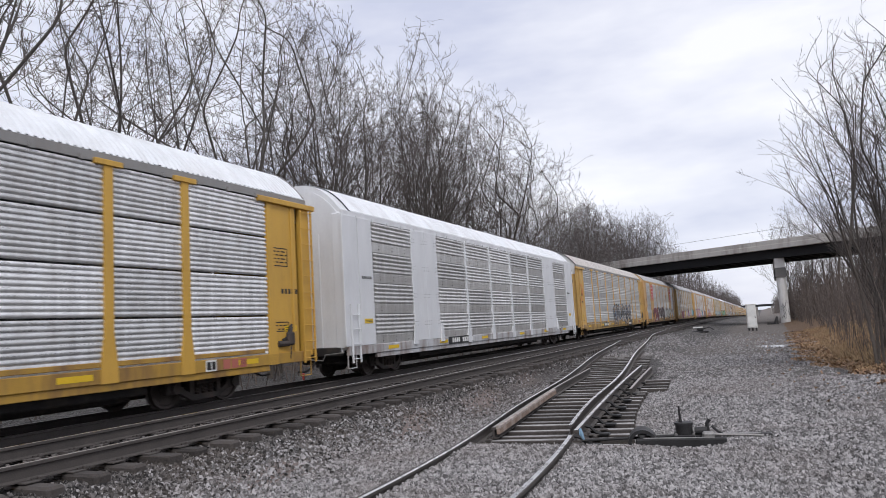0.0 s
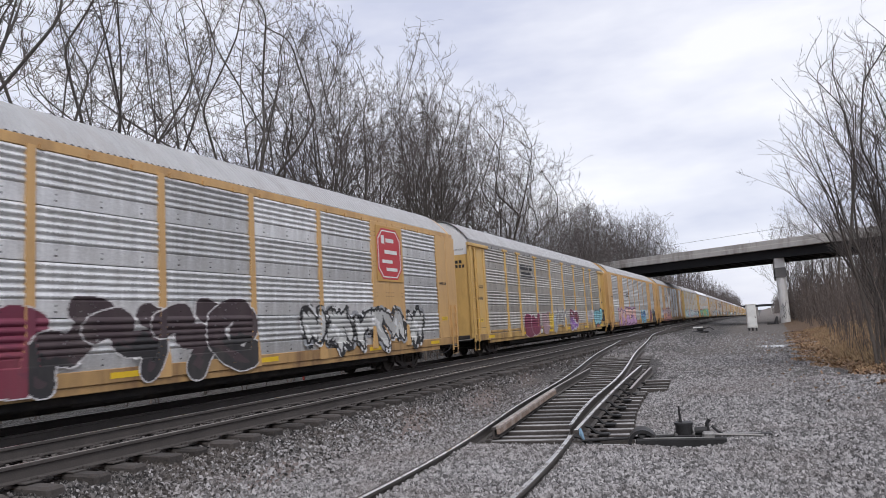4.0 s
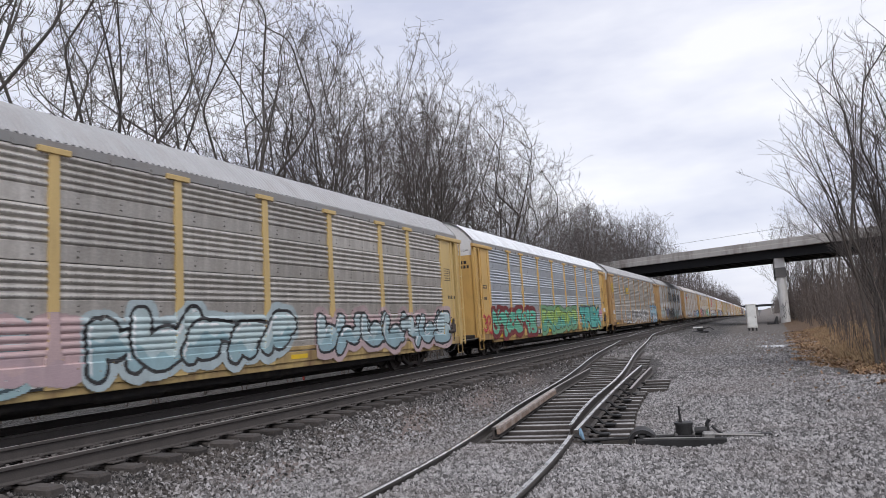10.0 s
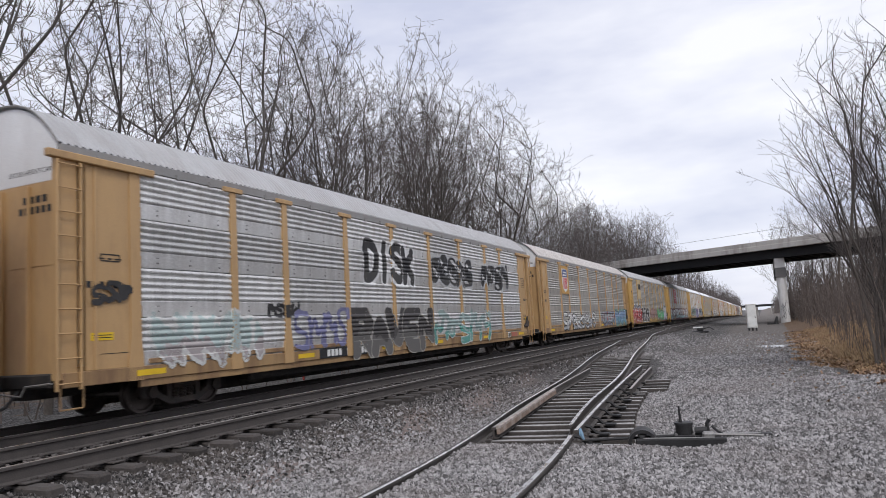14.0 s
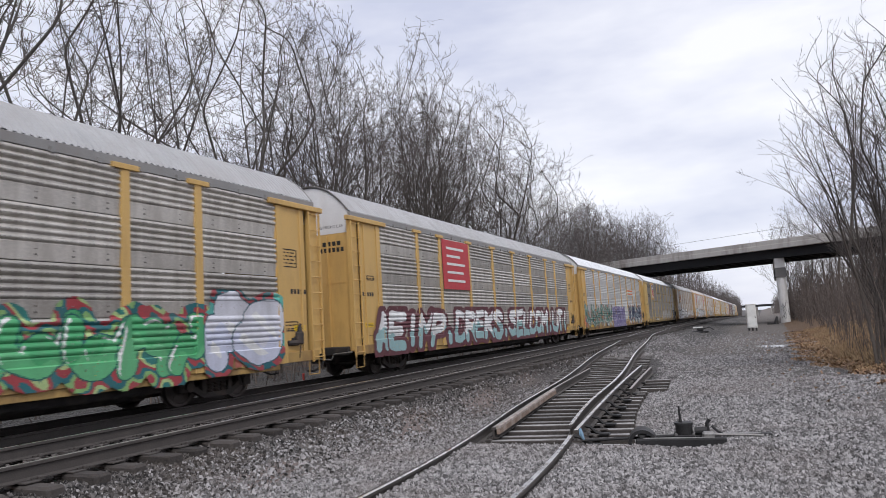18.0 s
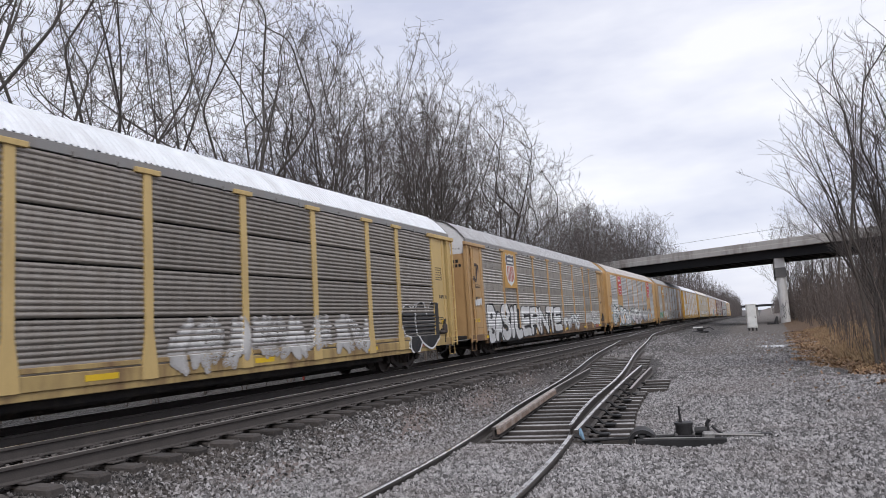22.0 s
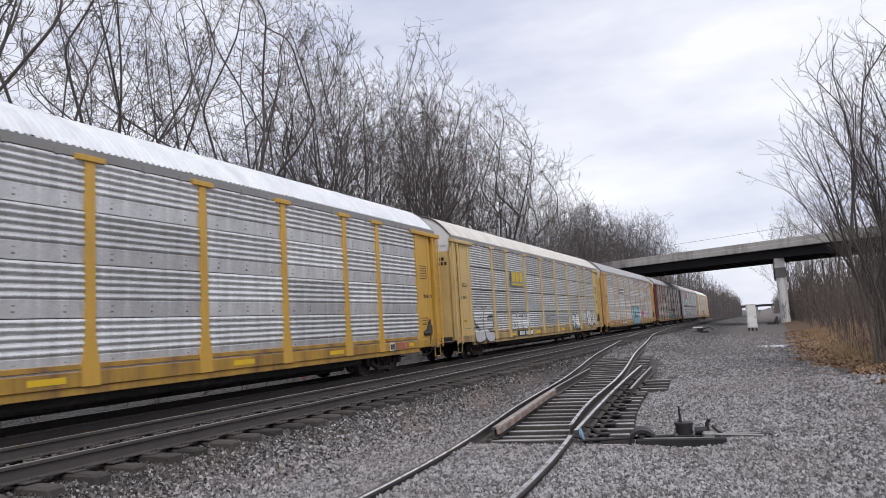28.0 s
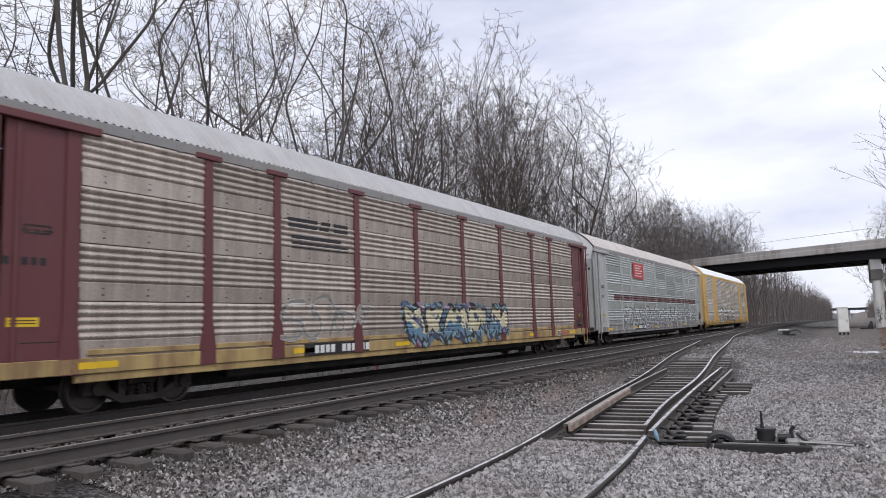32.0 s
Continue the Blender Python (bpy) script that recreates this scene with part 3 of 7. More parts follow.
def ballast_stones():
    """Loose stones over the near ground, each a small broken lump."""
    rng = np.random.RandomState(11)
    zones = [(-7.0, 3.2, 4.4, 9, 2100), (-7.0, 3.0, 9, 13.5, 1500), (-7.0, 2.4, 13.5, 20, 800), (-6.8, 1.6, 20, 30, 220), (-6.6, 2.2, 30, 62, 50),
             (-9.6, -7.0, 3.0, 10, 420), (-9.6, -6.6, 10, 22, 220), (-11.4, -9.6, 4.0, 20, 120), (-14.6, -11.4, 4, 20, 90)]
    px = []
    for x0, x1, y0, y1, d in zones:
        n = int((x1 - x0) * (y1 - y0) * d)
        px.append(np.stack([rng.uniform(x0, x1, n), rng.uniform(y0, y1, n)], -1))
    q = np.concatenate(px)
    sx, _ = siding(q[:, 1])
    off = q[:, 0] - sx
    on_ties = (off > -0.8) & (off < 1.62) & (q[:, 1] > 10.1) & (q[:, 1] < 27)
    rail = (np.abs(np.abs(off) - HALF) < 0.06) | (np.abs(np.abs(q[:, 0] - X_NEAR) - HALF) < 0.09) | (np.abs(np.abs(q[:, 0] - X_TRAIN) - HALF) < 0.09)
    keep = ~rail & (~on_ties | (rng.rand(len(q)) < 0.06))
    # thin the stones on the trodden lane
    keep &= ~((q[:, 0] > 0.3) & (rng.rand(len(q)) < 0.35))
    keep &= rng.rand(len(q)) < 1 - step(30, 62, q[:, 1])
    keep &= rng.rand(len(q)) > 0.75 * path_at(q[:, 0], q[:, 1])
    q, low = q[keep], on_ties[keep]
    n = len(q)
    size = (0.010 + 0.020 * rng.rand(n) ** 1.7) * (1 + np.clip(q[:, 1] - 12, 0, 40) * 0.014)
    size[low] *= 0.8
    base = np.array([(1, 0, -0.3), (-1, 0, -0.3), (0, 1, -0.3), (0, -1, -0.3), (0.5, 0.35, 0.95), (-0.5, -0.3, 0.85)], float)
    tri = np.array([(0, 2, 4), (2, 5, 4), (2, 1, 5), (1, 3, 5), (3, 4, 5), (3, 0, 4)])
    v = base[None] * rng.uniform(0.65, 1.3, (n, 6, 1)) + rng.normal(0, 0.22, (n, 6, 3))
    a = rng.uniform(0, 6.28, n)
    c, s = np.cos(a)[:, None], np.sin(a)[:, None]
    v = np.stack([v[..., 0] * c - v[..., 1] * s, v[..., 0] * s + v[..., 1] * c, v[..., 2] * 0.95], -1) * size[:, None, None]
    z = land(q[:, 0], q[:, 1]) + size * rng.uniform(0.2, 0.75, n) - np.where(low, 0.05, 0)
    v += np.concatenate([q, z[:, None]], 1)[:, None]
    f = (tri[None] + 6 * np.arange(n)[:, None, None]).reshape(-1, 3)
    dark = np.repeat(((q[:, 0] < -6.0 + rng.normal(0, 0.7, n)) & ((q[:, 0] > -10.6) | (rng.rand(n) < 0.5))).astype(np.int32), 6)
    me = array_mesh("ballast_stones", v.reshape(-1, 3), f, [M_STONE, M_STONE_DARK], dark)
    thing("ballast_stones", None, "loose angular grey ballast stones around the tracks", "gravel", kind="stuff", data=me)


ballast_stones()


def switch_stand():
    """The low hand-thrown stand of the derail, on two long timbers beside the stub rail."""
    t = thing("switch_stand", pose(-1.80, 10.12, -0.60, 0, 0, 9), "low black iron switch stand on two long timbers beside the siding", "switch stand")
    for y, x0, x1, z1 in ((0.0, 0.02, 1.2, 0.06), (0.5, 0.15, 1.85, 0.03)):
        part("timber", Geo().box(x0, x1, y - 0.07, y + 0.07, -0.12, z1, c=0.015).mesh("timber", M_IRON), t)
        part("strap", Geo().box(x0 + 0.1, x1 - 0.15, y - 0.06, y - 0.025, z1, z1 + 0.014, c=0.003).mesh("strap", M_STEEL), t)
    hood = [(0.11 + 0.2 * math.cos(a), -0.03 + 0.2 * math.sin(a)) for a in np.linspace(0, math.pi, 13)]
    hollow = [(0.11 + 0.155 * math.cos(a), -0.03 + 0.155 * math.sin(a)) for a in np.linspace(math.pi, 0, 13)]
    cover = part("crank_cover", Geo().prism(hood + hollow, 1, 0.04, 0.42).mesh("crank_cover", M_IRON, True), t)
    part("crank", Geo().tube([(0.11, 0.1, -0.02), (0.11, 0.36, -0.02)], 0.07, 12).box(0.05, 0.17, 0.16, 0.3, -0.02, 0.1, c=0.02).mesh("crank", M_STEEL), cover)
    part("connecting_rod", Geo().tube([(-0.75, 0.28, 0.0), (0.1, 0.28, 0.03), (0.7, 0.28, 0.05)], 0.02, 8).mesh("connecting_rod", M_IRON), t)
    ring = lambda r: [(0.68 + r * math.cos(a), 0.25 + r * math.sin(a)) for a in np.linspace(0, 2 * math.pi, 14, endpoint=False)]
    part("housing", Geo().prism(ring(0.115), 2, 0.06, 0.22).prism(ring(0.13), 2, 0.20, 0.235).box(0.54, 0.82, 0.10, 0.40, 0.04, 0.075, c=0.01).mesh("housing", M_IRON, True), t)
    for x, y in ((0.565, 0.13), (0.795, 0.13), (0.565, 0.37), (0.795, 0.37)):
        part("bolt", stored("stand_bolt", lambda: Geo().tube([(0, 0, 0), (0, 0, 0.025)], 0.018, 6).mesh("bolt", M_STEEL)), t, (x, y, 0.075))
    part("spindle", Geo().tube([(0.64, 0.25, 0.23), (0.64, 0.25, 0.30), (0.635, 0.25, 0.46)], [0.03, 0.018, 0.011], 8).mesh("spindle", M_IRON), t)
    part("lever", Geo().tube([(0.95, 0.05, 0.10), (1.15, 0.04, 0.09), (1.45, 0.02, 0.085), (1.66, 0.0, 0.075)], [0.02, 0.018, 0.016, 0.02], 8).mesh("lever", M_STEEL), t)
    part("lever_socket", Geo().box(0.9, 1.06, -0.02, 0.14, 0.04, 0.13, c=0.025).mesh("lever_socket", M_STEEL), t)
    part("weight", Geo().tube([(0.82, 0.25, 0.11), (0.98, 0.25, 0.11)], 0.055, 12).mesh("weight", M_IRON), t)
    part("catch", Geo().tube([(1.0, 0.3, 0.08), (0.99, 0.3, 0.2), (1.03, 0.3, 0.26)], [0.03, 0.024, 0.03], 8).mesh("catch", M_IRON), t)
    part("latch", Geo().tube([(1.05, 0.28, 0.17), (1.12, 0.26, 0.10), (1.2, 0.2, 0.06)], 0.018, 8).mesh("latch", M_IRON), t)
    rag = Geo()
    rag.tube([(-0.72, -0.1, 0.05), (-0.70, -0.13, -0.02), (-0.66, -0.16, -0.09)], [0.02, 0.035, 0.012], 6)
    thing("blue_rag", pose(-1.78, 10.0, -0.42), "scrap of blue plastic caught on the rail", "litter",
          data=rag.mesh("blue_rag", plain("blue_plastic", (0.16, 0.26, 0.36), 0.6)))
    small = thing("low_switch_stand", pose(-5.0, 63.6, -0.6), "low dark ground switch stand beside the far turnout", "switch stand")
    part("body", Geo().box(-0.6, 0.7, -0.3, 0.3, 0, 0.16, c=0.04).box(-0.25, 0.3, -0.2, 0.2, 0.16, 0.42, c=0.06).mesh("body", M_IRON), small)
    part("lever", Geo().tube([(0.1, 0, 0.3), (0.8, 0, 0.45), (1.1, 0, 0.2)], 0.045, 6).mesh("lever", M_IRON), small)
    part("target", Geo().box(-0.55, 0.25, -0.02, 0.02, 0.42, 0.52, c=0.005).mesh("target", M_BOXWHITE), small)


switch_stand()

# ---- autorack cars ----
# Car space: x = +1.6 is the side towards the lane, y runs along the train (the leading end at -13.55), z = 0 is the rail's top.
END, EAVE, PEAK, SILL0, SILL1, SIDE = 13.4, 4.95, 5.85, 0.60, 0.98, 1.6
POSTS_A = [-8.95, -7.05, -4.2, -1.4, 1.4, 4.2, 7.05, 8.95]
EDGE_A = 11.6
SHEET0 = 0.955
ROW = 0.955
SHEETS = [(SHEET0 + ROW * i, SHEET0 + ROW * (i + 1)) for i in range(4)]


def rib(u):
    """Depth of a side sheet at u metres above its lower edge: a flat riveted foot, then five rolled ribs."""
    u = np.asarray(u, float)
    return np.where(u < 0.30, 0.085 * u, np.where(u < 0.95, 0.0255 + 0.046 * (np.abs(np.sin(np.pi * (u - 0.30) / 0.13)) ** 0.75 - 0.6), 0.004))


RIB_U = np.unique(np.round(np.concatenate([[0, 0.02, 0.28], np.arange(0.30, 0.951, 0.13 / 8), [0.955]]), 4))


def sheet_mesh(width, mat, tag, fine=False):
    def make():
        v, f = [], []
        w = width / 2
        us = np.linspace(0, 0.918, 73) if fine else RIB_U * 0.98
        for u in us:
            d = 0.008 + 0.026 * abs(math.sin(math.pi * u / 0.103)) ** 0.8 if fine else float(rib(u)) + (0.006 if u <= 0.021 else 0)
            v += [(d, -w, u), (d, w, u)]
        n = len(us)
        f = [(2 * i, 2 * i + 1, 2 * i + 3, 2 * i + 2) for i in range(n - 1)]
        g = Geo().add(v, f)
        # rivets along the foot
        k = 0 if fine else max(2, int(width / 0.7))
        for i in range(k):
            y = -w + width * (i + 0.5) / k
            for zz in (0.1, 0.2):
                g.add([(0.008, y - 0.019, zz - 0.019), (0.008, y + 0.019, zz - 0.019), (0.016, y + 0.019, zz + 0.019), (0.016, y - 0.019, zz + 0.019), (0.03, y, zz)],
                      [(0, 1, 4), (1, 2, 4), (2, 3, 4), (3, 0, 4)], 1)
        return g.mesh("side_sheet", [mat, M_UNDER])
    return stored(("sheet", round(width, 2), tag, fine), make)


def roof_mesh(mat, tag, half):
    def make():
        ys = np.arange(-half, half + 0.001, 0.0375)
        ang = np.linspace(-1, 1, 13)
        xs = 1.53 * ang
        v = np.zeros((len(ys), len(ang), 3))
        z = EAVE + (PEAK - EAVE) * (1 - np.abs(ang) ** 2.3)
        wave = np.where(np.isin(np.arange(len(ys)) % 4, (1, 2)), 0.038, 0.0)
        seam = np.where(np.arange(len(ys)) % 96 == 0, 0.046, 0.0)
        lift = np.maximum(wave, seam)
        v[..., 0], v[..., 1] = xs[None] * (1 + lift[:, None] * 0.3), ys[:, None]
        v[..., 2] = z[None] + lift[:, None]
        i = np.arange(v.shape[0] * v.shape[1]).reshape(v.shape[:2])
        f = np.stack([i[:-1, :-1], i[:-1, 1:], i[1:, 1:], i[1:, :-1]], -1).reshape(-1, 4)
        return array_mesh("roof", v.reshape(-1, 3), f, [mat])
    return stored(("roof", tag, half), make)


def arch(h=0.0, inset=0.0, low=SILL1 - 0.1, top=None):
    """Outline of the car's end, in x and z."""
    pts = [(-(1.5 - inset), low), (1.5 - inset, low)]
    if top is not None:
        return pts + [(1.5 - inset, top), (-(1.5 - inset), top)]
    for a in np.linspace(1, -1, 15):
        pts.append(((1.5 - inset) * a, EAVE - 0.02 + (PEAK - EAVE - inset) * (1 - abs(a) ** 2.3) + h))
    return pts


def post_mesh(width, mat, tag, flare=True, cap=True):
    def make():
        g = Geo()
        w = width / 2
        x0, x1 = 0.0, 0.05
        base = 0.19 if flare else w
        prof = [(-base, SILL0 + 0.12), (base, SILL0 + 0.12), (base - 0.01, SILL1 + 0.06), (w, SILL1 + 0.62), (w, EAVE - 0.14), (-w, EAVE - 0.14),
                (-w, SILL1 + 0.62), (-base + 0.01, SILL1 + 0.06)]
        low, high = prof[:4] + prof[6:], prof[3:7]
        g.prism(low, 0, x0, x1)
        g.prism(high, 0, x0, x1 - 0.002)
        if cap:
            g.box(x0, x1 + 0.03, -0.31, 0.31, EAVE - 0.23, EAVE - 0.12, c=0.01)
        return g.mesh("post", mat)
    return stored(("post", round(width, 2), tag, flare, cap), make)


def wheelset_mesh():
    g = Geo()
    for s in (-1, 1):
        c = 0.7525 * s
        prof = [(-0.07 * s, 0.0), (-0.07 * s, 0.12), (-0.02 * s, 0.14), (-0.015 * s, 0.33), (-0.065 * s, 0.36), (-0.075 * s, 0.445), (-0.045 * s, 0.445),
                (-0.035 * s, 0.42), (0.065 * s, 0.412), (0.065 * s, 0.36), (0.025 * s, 0.33), (0.03 * s, 0.15), (0.08 * s, 0.12), (0.08 * s, 0.0)]
        g.disc(c, prof, 22)
        # holes cast in the plate, so that its turning shows
        for k in range(6):
            a = math.pi * k / 3
            g.box(c + 0.022 * s if s > 0 else c - 0.035, c + 0.035 if s > 0 else c - 0.022, 0.24 * math.cos(a) - 0.03, 0.24 * math.cos(a) + 0.03,
                  0.24 * math.sin(a) - 0.03, 0.24 * math.sin(a) + 0.03, 0)
    g.tube([(-1.05, 0, 0), (1.05, 0, 0)], 0.085, 10)
    return g.mesh("wheelset", M_TREAD, smooth=True)


def side_frame_mesh():
    """Cast truck side frame with its spring nest and bearing boxes, about the truck's centre at axle height."""
    out = [(-1.12, -0.12), (-1.12, 0.10), (-0.98, 0.20), (-0.5, 0.24), (-0.25, 0.34), (0.25, 0.34), (0.5, 0.24), (0.98, 0.20), (1.12, 0.10), (1.12, -0.12),
           (0.72, -0.12), (0.62, 0.02), (0.36, -0.24), (-0.36, -0.24), (-0.62, 0.02), (-0.72, -0.12)]
    g = Geo()
    for a, b in (((-1.12, -0.12), (-0.7, 0.2)), ((0.7, -0.12), (1.12, 0.2))):
        g.box(0.0, 0.14, a[0], b[0], a[1], b[1], c=0.03)
    top = [(-1.0, 0.10), (-0.45, 0.17), (0.45, 0.17), (1.0, 0.10), (1.0, 0.21), (0.4, 0.30), (-0.4, 0.30), (-1.0, 0.21)]
    g.prism(top, 0, 0.0, 0.13)
    low = [(-0.86, -0.05), (-0.42, -0.28), (0.42, -0.28), (0.86, -0.05), (0.86, 0.09), (0.38, -0.17), (-0.38, -0.17), (-0.86, 0.09)]
    g.prism(low, 0, 0.0, 0.13)
    for y in (-0.4, 0.4):
        g.box(0.0, 0.13, y - 0.07, y + 0.07, -0.2, 0.2, c=0.01)
    for y in (-0.89, 0.89):
        g.tube([(0.0, y, 0.0), (0.2, y, 0.0)], 0.115, 10)
    g.box(0.01, 0.16, -0.3, 0.3, 0.04, 0.14, c=0.02)
    return g.mesh("side_frame", M_TRUCK)


def spring_mesh():
    """One coil of the spring nest."""
    zs = np.linspace(-0.17, 0.05, 15)
    return Geo().tube([(0.07, 0, z) for z in zs], [0.085 if i % 2 else 0.066 for i in range(15)], 8).mesh("spring", M_TRUCK)


WHEELS = []  # (wheelset, car number, its y in car space, place in the truck)


def truck(car, k, y):
    t = part("truck", stored("bolster", lambda: Geo().box(-0.95, 0.95, -0.2, 0.2, -0.02, 0.28, c=0.05).box(-0.3, 0.3, -0.9, 0.9, 0.1, 0.2, c=0.03)
                             .mesh("truck", M_UNDER)), car, (0, y, 0.42))
    for s in (-1, 1):
        part("side_frame", stored("side_frame", side_frame_mesh), t, pose(0.93 * s, 0, 0, 0, 0, 0 if s > 0 else 180))
        for d in (-0.2, 0.0, 0.2):
            part("spring", stored("spring", spring_mesh), t, pose(0.93 * s, d, 0, 0, 0, 0 if s > 0 else 180))
    for a in (-0.89, 0.89):
        w = part("wheelset", stored("wheelset", wheelset_mesh), t, (0, a, 0))
        WHEELS.append((w, k, y + a, a))


def ladder_mesh(mat, tag, z0, z1, width, step_z=0.42):
    def make():
        g = Geo()
        for y in (-width / 2, width / 2):
            g.box(0.0, 0.05, y - 0.025, y + 0.025, z0, z1, c=0.006)
        z = z0 + 0.12
        while z < z1 - 0.05:
            g.tube([(0.05, -width / 2, z), (0.05, width / 2, z)], 0.014, 6)
            z += step_z
        return g.mesh("ladder", mat)
    return stored(("ladder", tag, z0, z1, width), make)


def lettering(words, size, mat):
    def make():
        cu = bpy.data.curves.new("lettering", "FONT")
        cu.body, cu.size, cu.align_x = words, size, "CENTER"
        ob = bpy.data.objects.new("lettering", cu)
        scene.collection.objects.link(ob)
        me = bpy.data.meshes.new_from_object(ob.evaluated_get(bpy.context.evaluated_depsgraph_get()))
        bpy.data.objects.remove(ob)
        me.materials.clear()
        me.materials.append(mat)
        return me
    return stored(("text", words, size, mat.name), make)


def bars_mesh(mat, widths, height, key):
    """Unreadable writing: a row of short bars in y and z."""
    def make():
        g, y = Geo(), 0.0
        total = sum(widths) + 0.05 * (len(widths) - 1)
        y = -total / 2
        for w in widths:
            if w > 0:
                g.box(0, 0.003, y, y + w, -height / 2, height / 2)
            y += abs(w) + 0.05
        return g.mesh("marking", mat)
    return stored(("bars", key, mat.name), make)


# ---- painted pieces on the sides ----
def surface_x(y, z, posts, w_post, kind):
    """How far out the side stands at a spot, in car space."""
    y, z = np.asarray(y, float), np.asarray(z, float)
    u = (z - SHEET0) % ROW
    x = SIDE - 0.05 + rib(u)
    if kind == "B":
        x = np.where((np.abs(y) > 11.65) | ((np.abs(np.abs(y) - 7.97) < 1.05)), SIDE + 0.0, x)
    for p in posts:
        w = np.interp(z, [SILL1 + 0.06, SILL1 + 0.62], [0.19, w_post / 2])
        x = np.where(np.abs(y - p) < w, SIDE + 0.010, x)
    x = np.where(np.abs(y) > EDGE_A, SIDE + 0.0, x)
    return np.where(z < SILL1 + 0.14, SIDE + 0.012, x) + 0.007


def seg_dist(px, pz, a, b):
    ax, az, bx, bz = *a, *b
    dx, dz = bx - ax, bz - az
    t = np.clip(((px - ax) * dx + (pz - az) * dz) / (dx * dx + dz * dz + 1e-9), 0, 1)
    return np.hypot(px - ax - t * dx, pz - az - t * dz)


def glyph(rng):
    """Strokes of one painted shape in a unit cell."""
    r = rng.uniform
    # swelling loops, hooks, bolts and arrows; none of them a letter
    forms = [
        [[(0.1, 0.2), (0.35, 0.95), (0.6, 0.55), (0.4, 0.25), (0.2, 0.5), (0.5, 0.85), (0.9, 0.7)]],
        [[(0.1, 0.75), (0.45, 0.95), (0.35, 0.5), (0.85, 0.6), (0.6, 0.05)], [(0.75, 0.95), (0.95, 0.8)]],
        [[(0.05, 0.3), (0.3, 0.05), (0.62, 0.2), (0.55, 0.55), (0.25, 0.6), (0.3, 0.9), (0.75, 0.98), (0.95, 0.7)]],
        [[(0.15, 0.1), (0.2, 0.9)], [(0.2, 0.55), (0.55, 0.95), (0.5, 0.35), (0.85, 0.75), (0.8, 0.1)]],
        [[(0.85, 0.85), (0.3, 0.9), (0.15, 0.5), (0.45, 0.45), (0.8, 0.4), (0.7, 0.08), (0.15, 0.1)]],
        [[(0.15, 0.9), (0.1, 0.4), (0.4, 0.1), (0.7, 0.35), (0.55, 0.6), (0.38, 0.45)], [(0.7, 0.35), (0.95, 0.95)]],
        [[(0.1, 0.05), (0.3, 0.6), (0.55, 0.3), (0.75, 0.98), (0.95, 0.75)], [(0.55, 0.98), (0.75, 0.98)]],
        [[(0.5, 0.5), (0.75, 0.6), (0.7, 0.85), (0.4, 0.95), (0.12, 0.65), (0.2, 0.25), (0.6, 0.05), (0.92, 0.25)]],
    ]
    f = forms[rng.randrange(len(forms))]
    lean, sq = r(-0.18, 0.18), r(0.85, 1.1)
    lines = [[(x + lean * (z - 0.5) + r(-0.05, 0.05), z * sq + r(-0.05, 0.05)) for x, z in line] for line in f]
    for _ in range(2):
        lines = [[l[0]] + [(a[0] * w + b[0] * (1 - w), a[1] * w + b[1] * (1 - w)) for a, b in zip(l, l[1:]) for w in (0.75, 0.25)] + [l[-1]] for l in lines]
    return lines


PAINTS = {}


def spray(rgb):
    key = tuple(round(c, 3) for c in rgb)
    if key not in PAINTS:
        PAINTS[key] = shader("spray_paint", rgb, 0.62, 0, 0.16, 2.0, 40, 0.05, (0.15, 0.13, 0.11), 0.22, 1.5, streak=(1, 1.5, 0.5))
    return PAINTS[key]


# strokes of each letter on a grid 4 wide and 6 high, as pairs of digits
STROKES = {"A": "002640 1232", "B": "0006 063645443303 033342413000", "C": "4536160501103041", "D": "0006 062645412000", "E": "46060040 0333", "H": "0006 4046 0343",
           "I": "2026", "K": "0006 0346 1340", "L": "060040", "M": "0006234640", "N": "00064046", "O": "103041453616050110", "P": "0006 063645443303", "R": "0006 063645443303 2340",
           "S": "4536160514334241301001", "T": "0646 2620", "U": "060110304146", "V": "062046", "W": "0610243046", "Y": "062346 2320", "G": "45361605011030414323", "F": "460600 0333", ".": "2021"}


def letter(ch, rng, soft):
    lines = [[(int(q[i]) / 4, int(q[i + 1]) / 6) for i in range(0, len(q), 2)] for q in STROKES[ch].split()]
    lean = rng.uniform(-0.1, 0.1)
    lines = [[(x + lean * (z - 0.5) + rng.uniform(-0.04, 0.04), z + rng.uniform(-0.04, 0.04)) for x, z in line] for line in lines]
    for _ in range(2 if soft else 0):
        lines = [[l[0]] + [(a[0] * w + b[0] * (1 - w), a[1] * w + b[1] * (1 - w)) for a, b in zip(l, l[1:]) for w in (0.75, 0.25)] + [l[-1]] for l in lines]
    return lines


def shifted(d, k):
    """The field moved k cells along and k cells down."""
    out = np.full(d.shape, 9.0)
    out[:-k, k:] = d[k:, :-k]
    return out


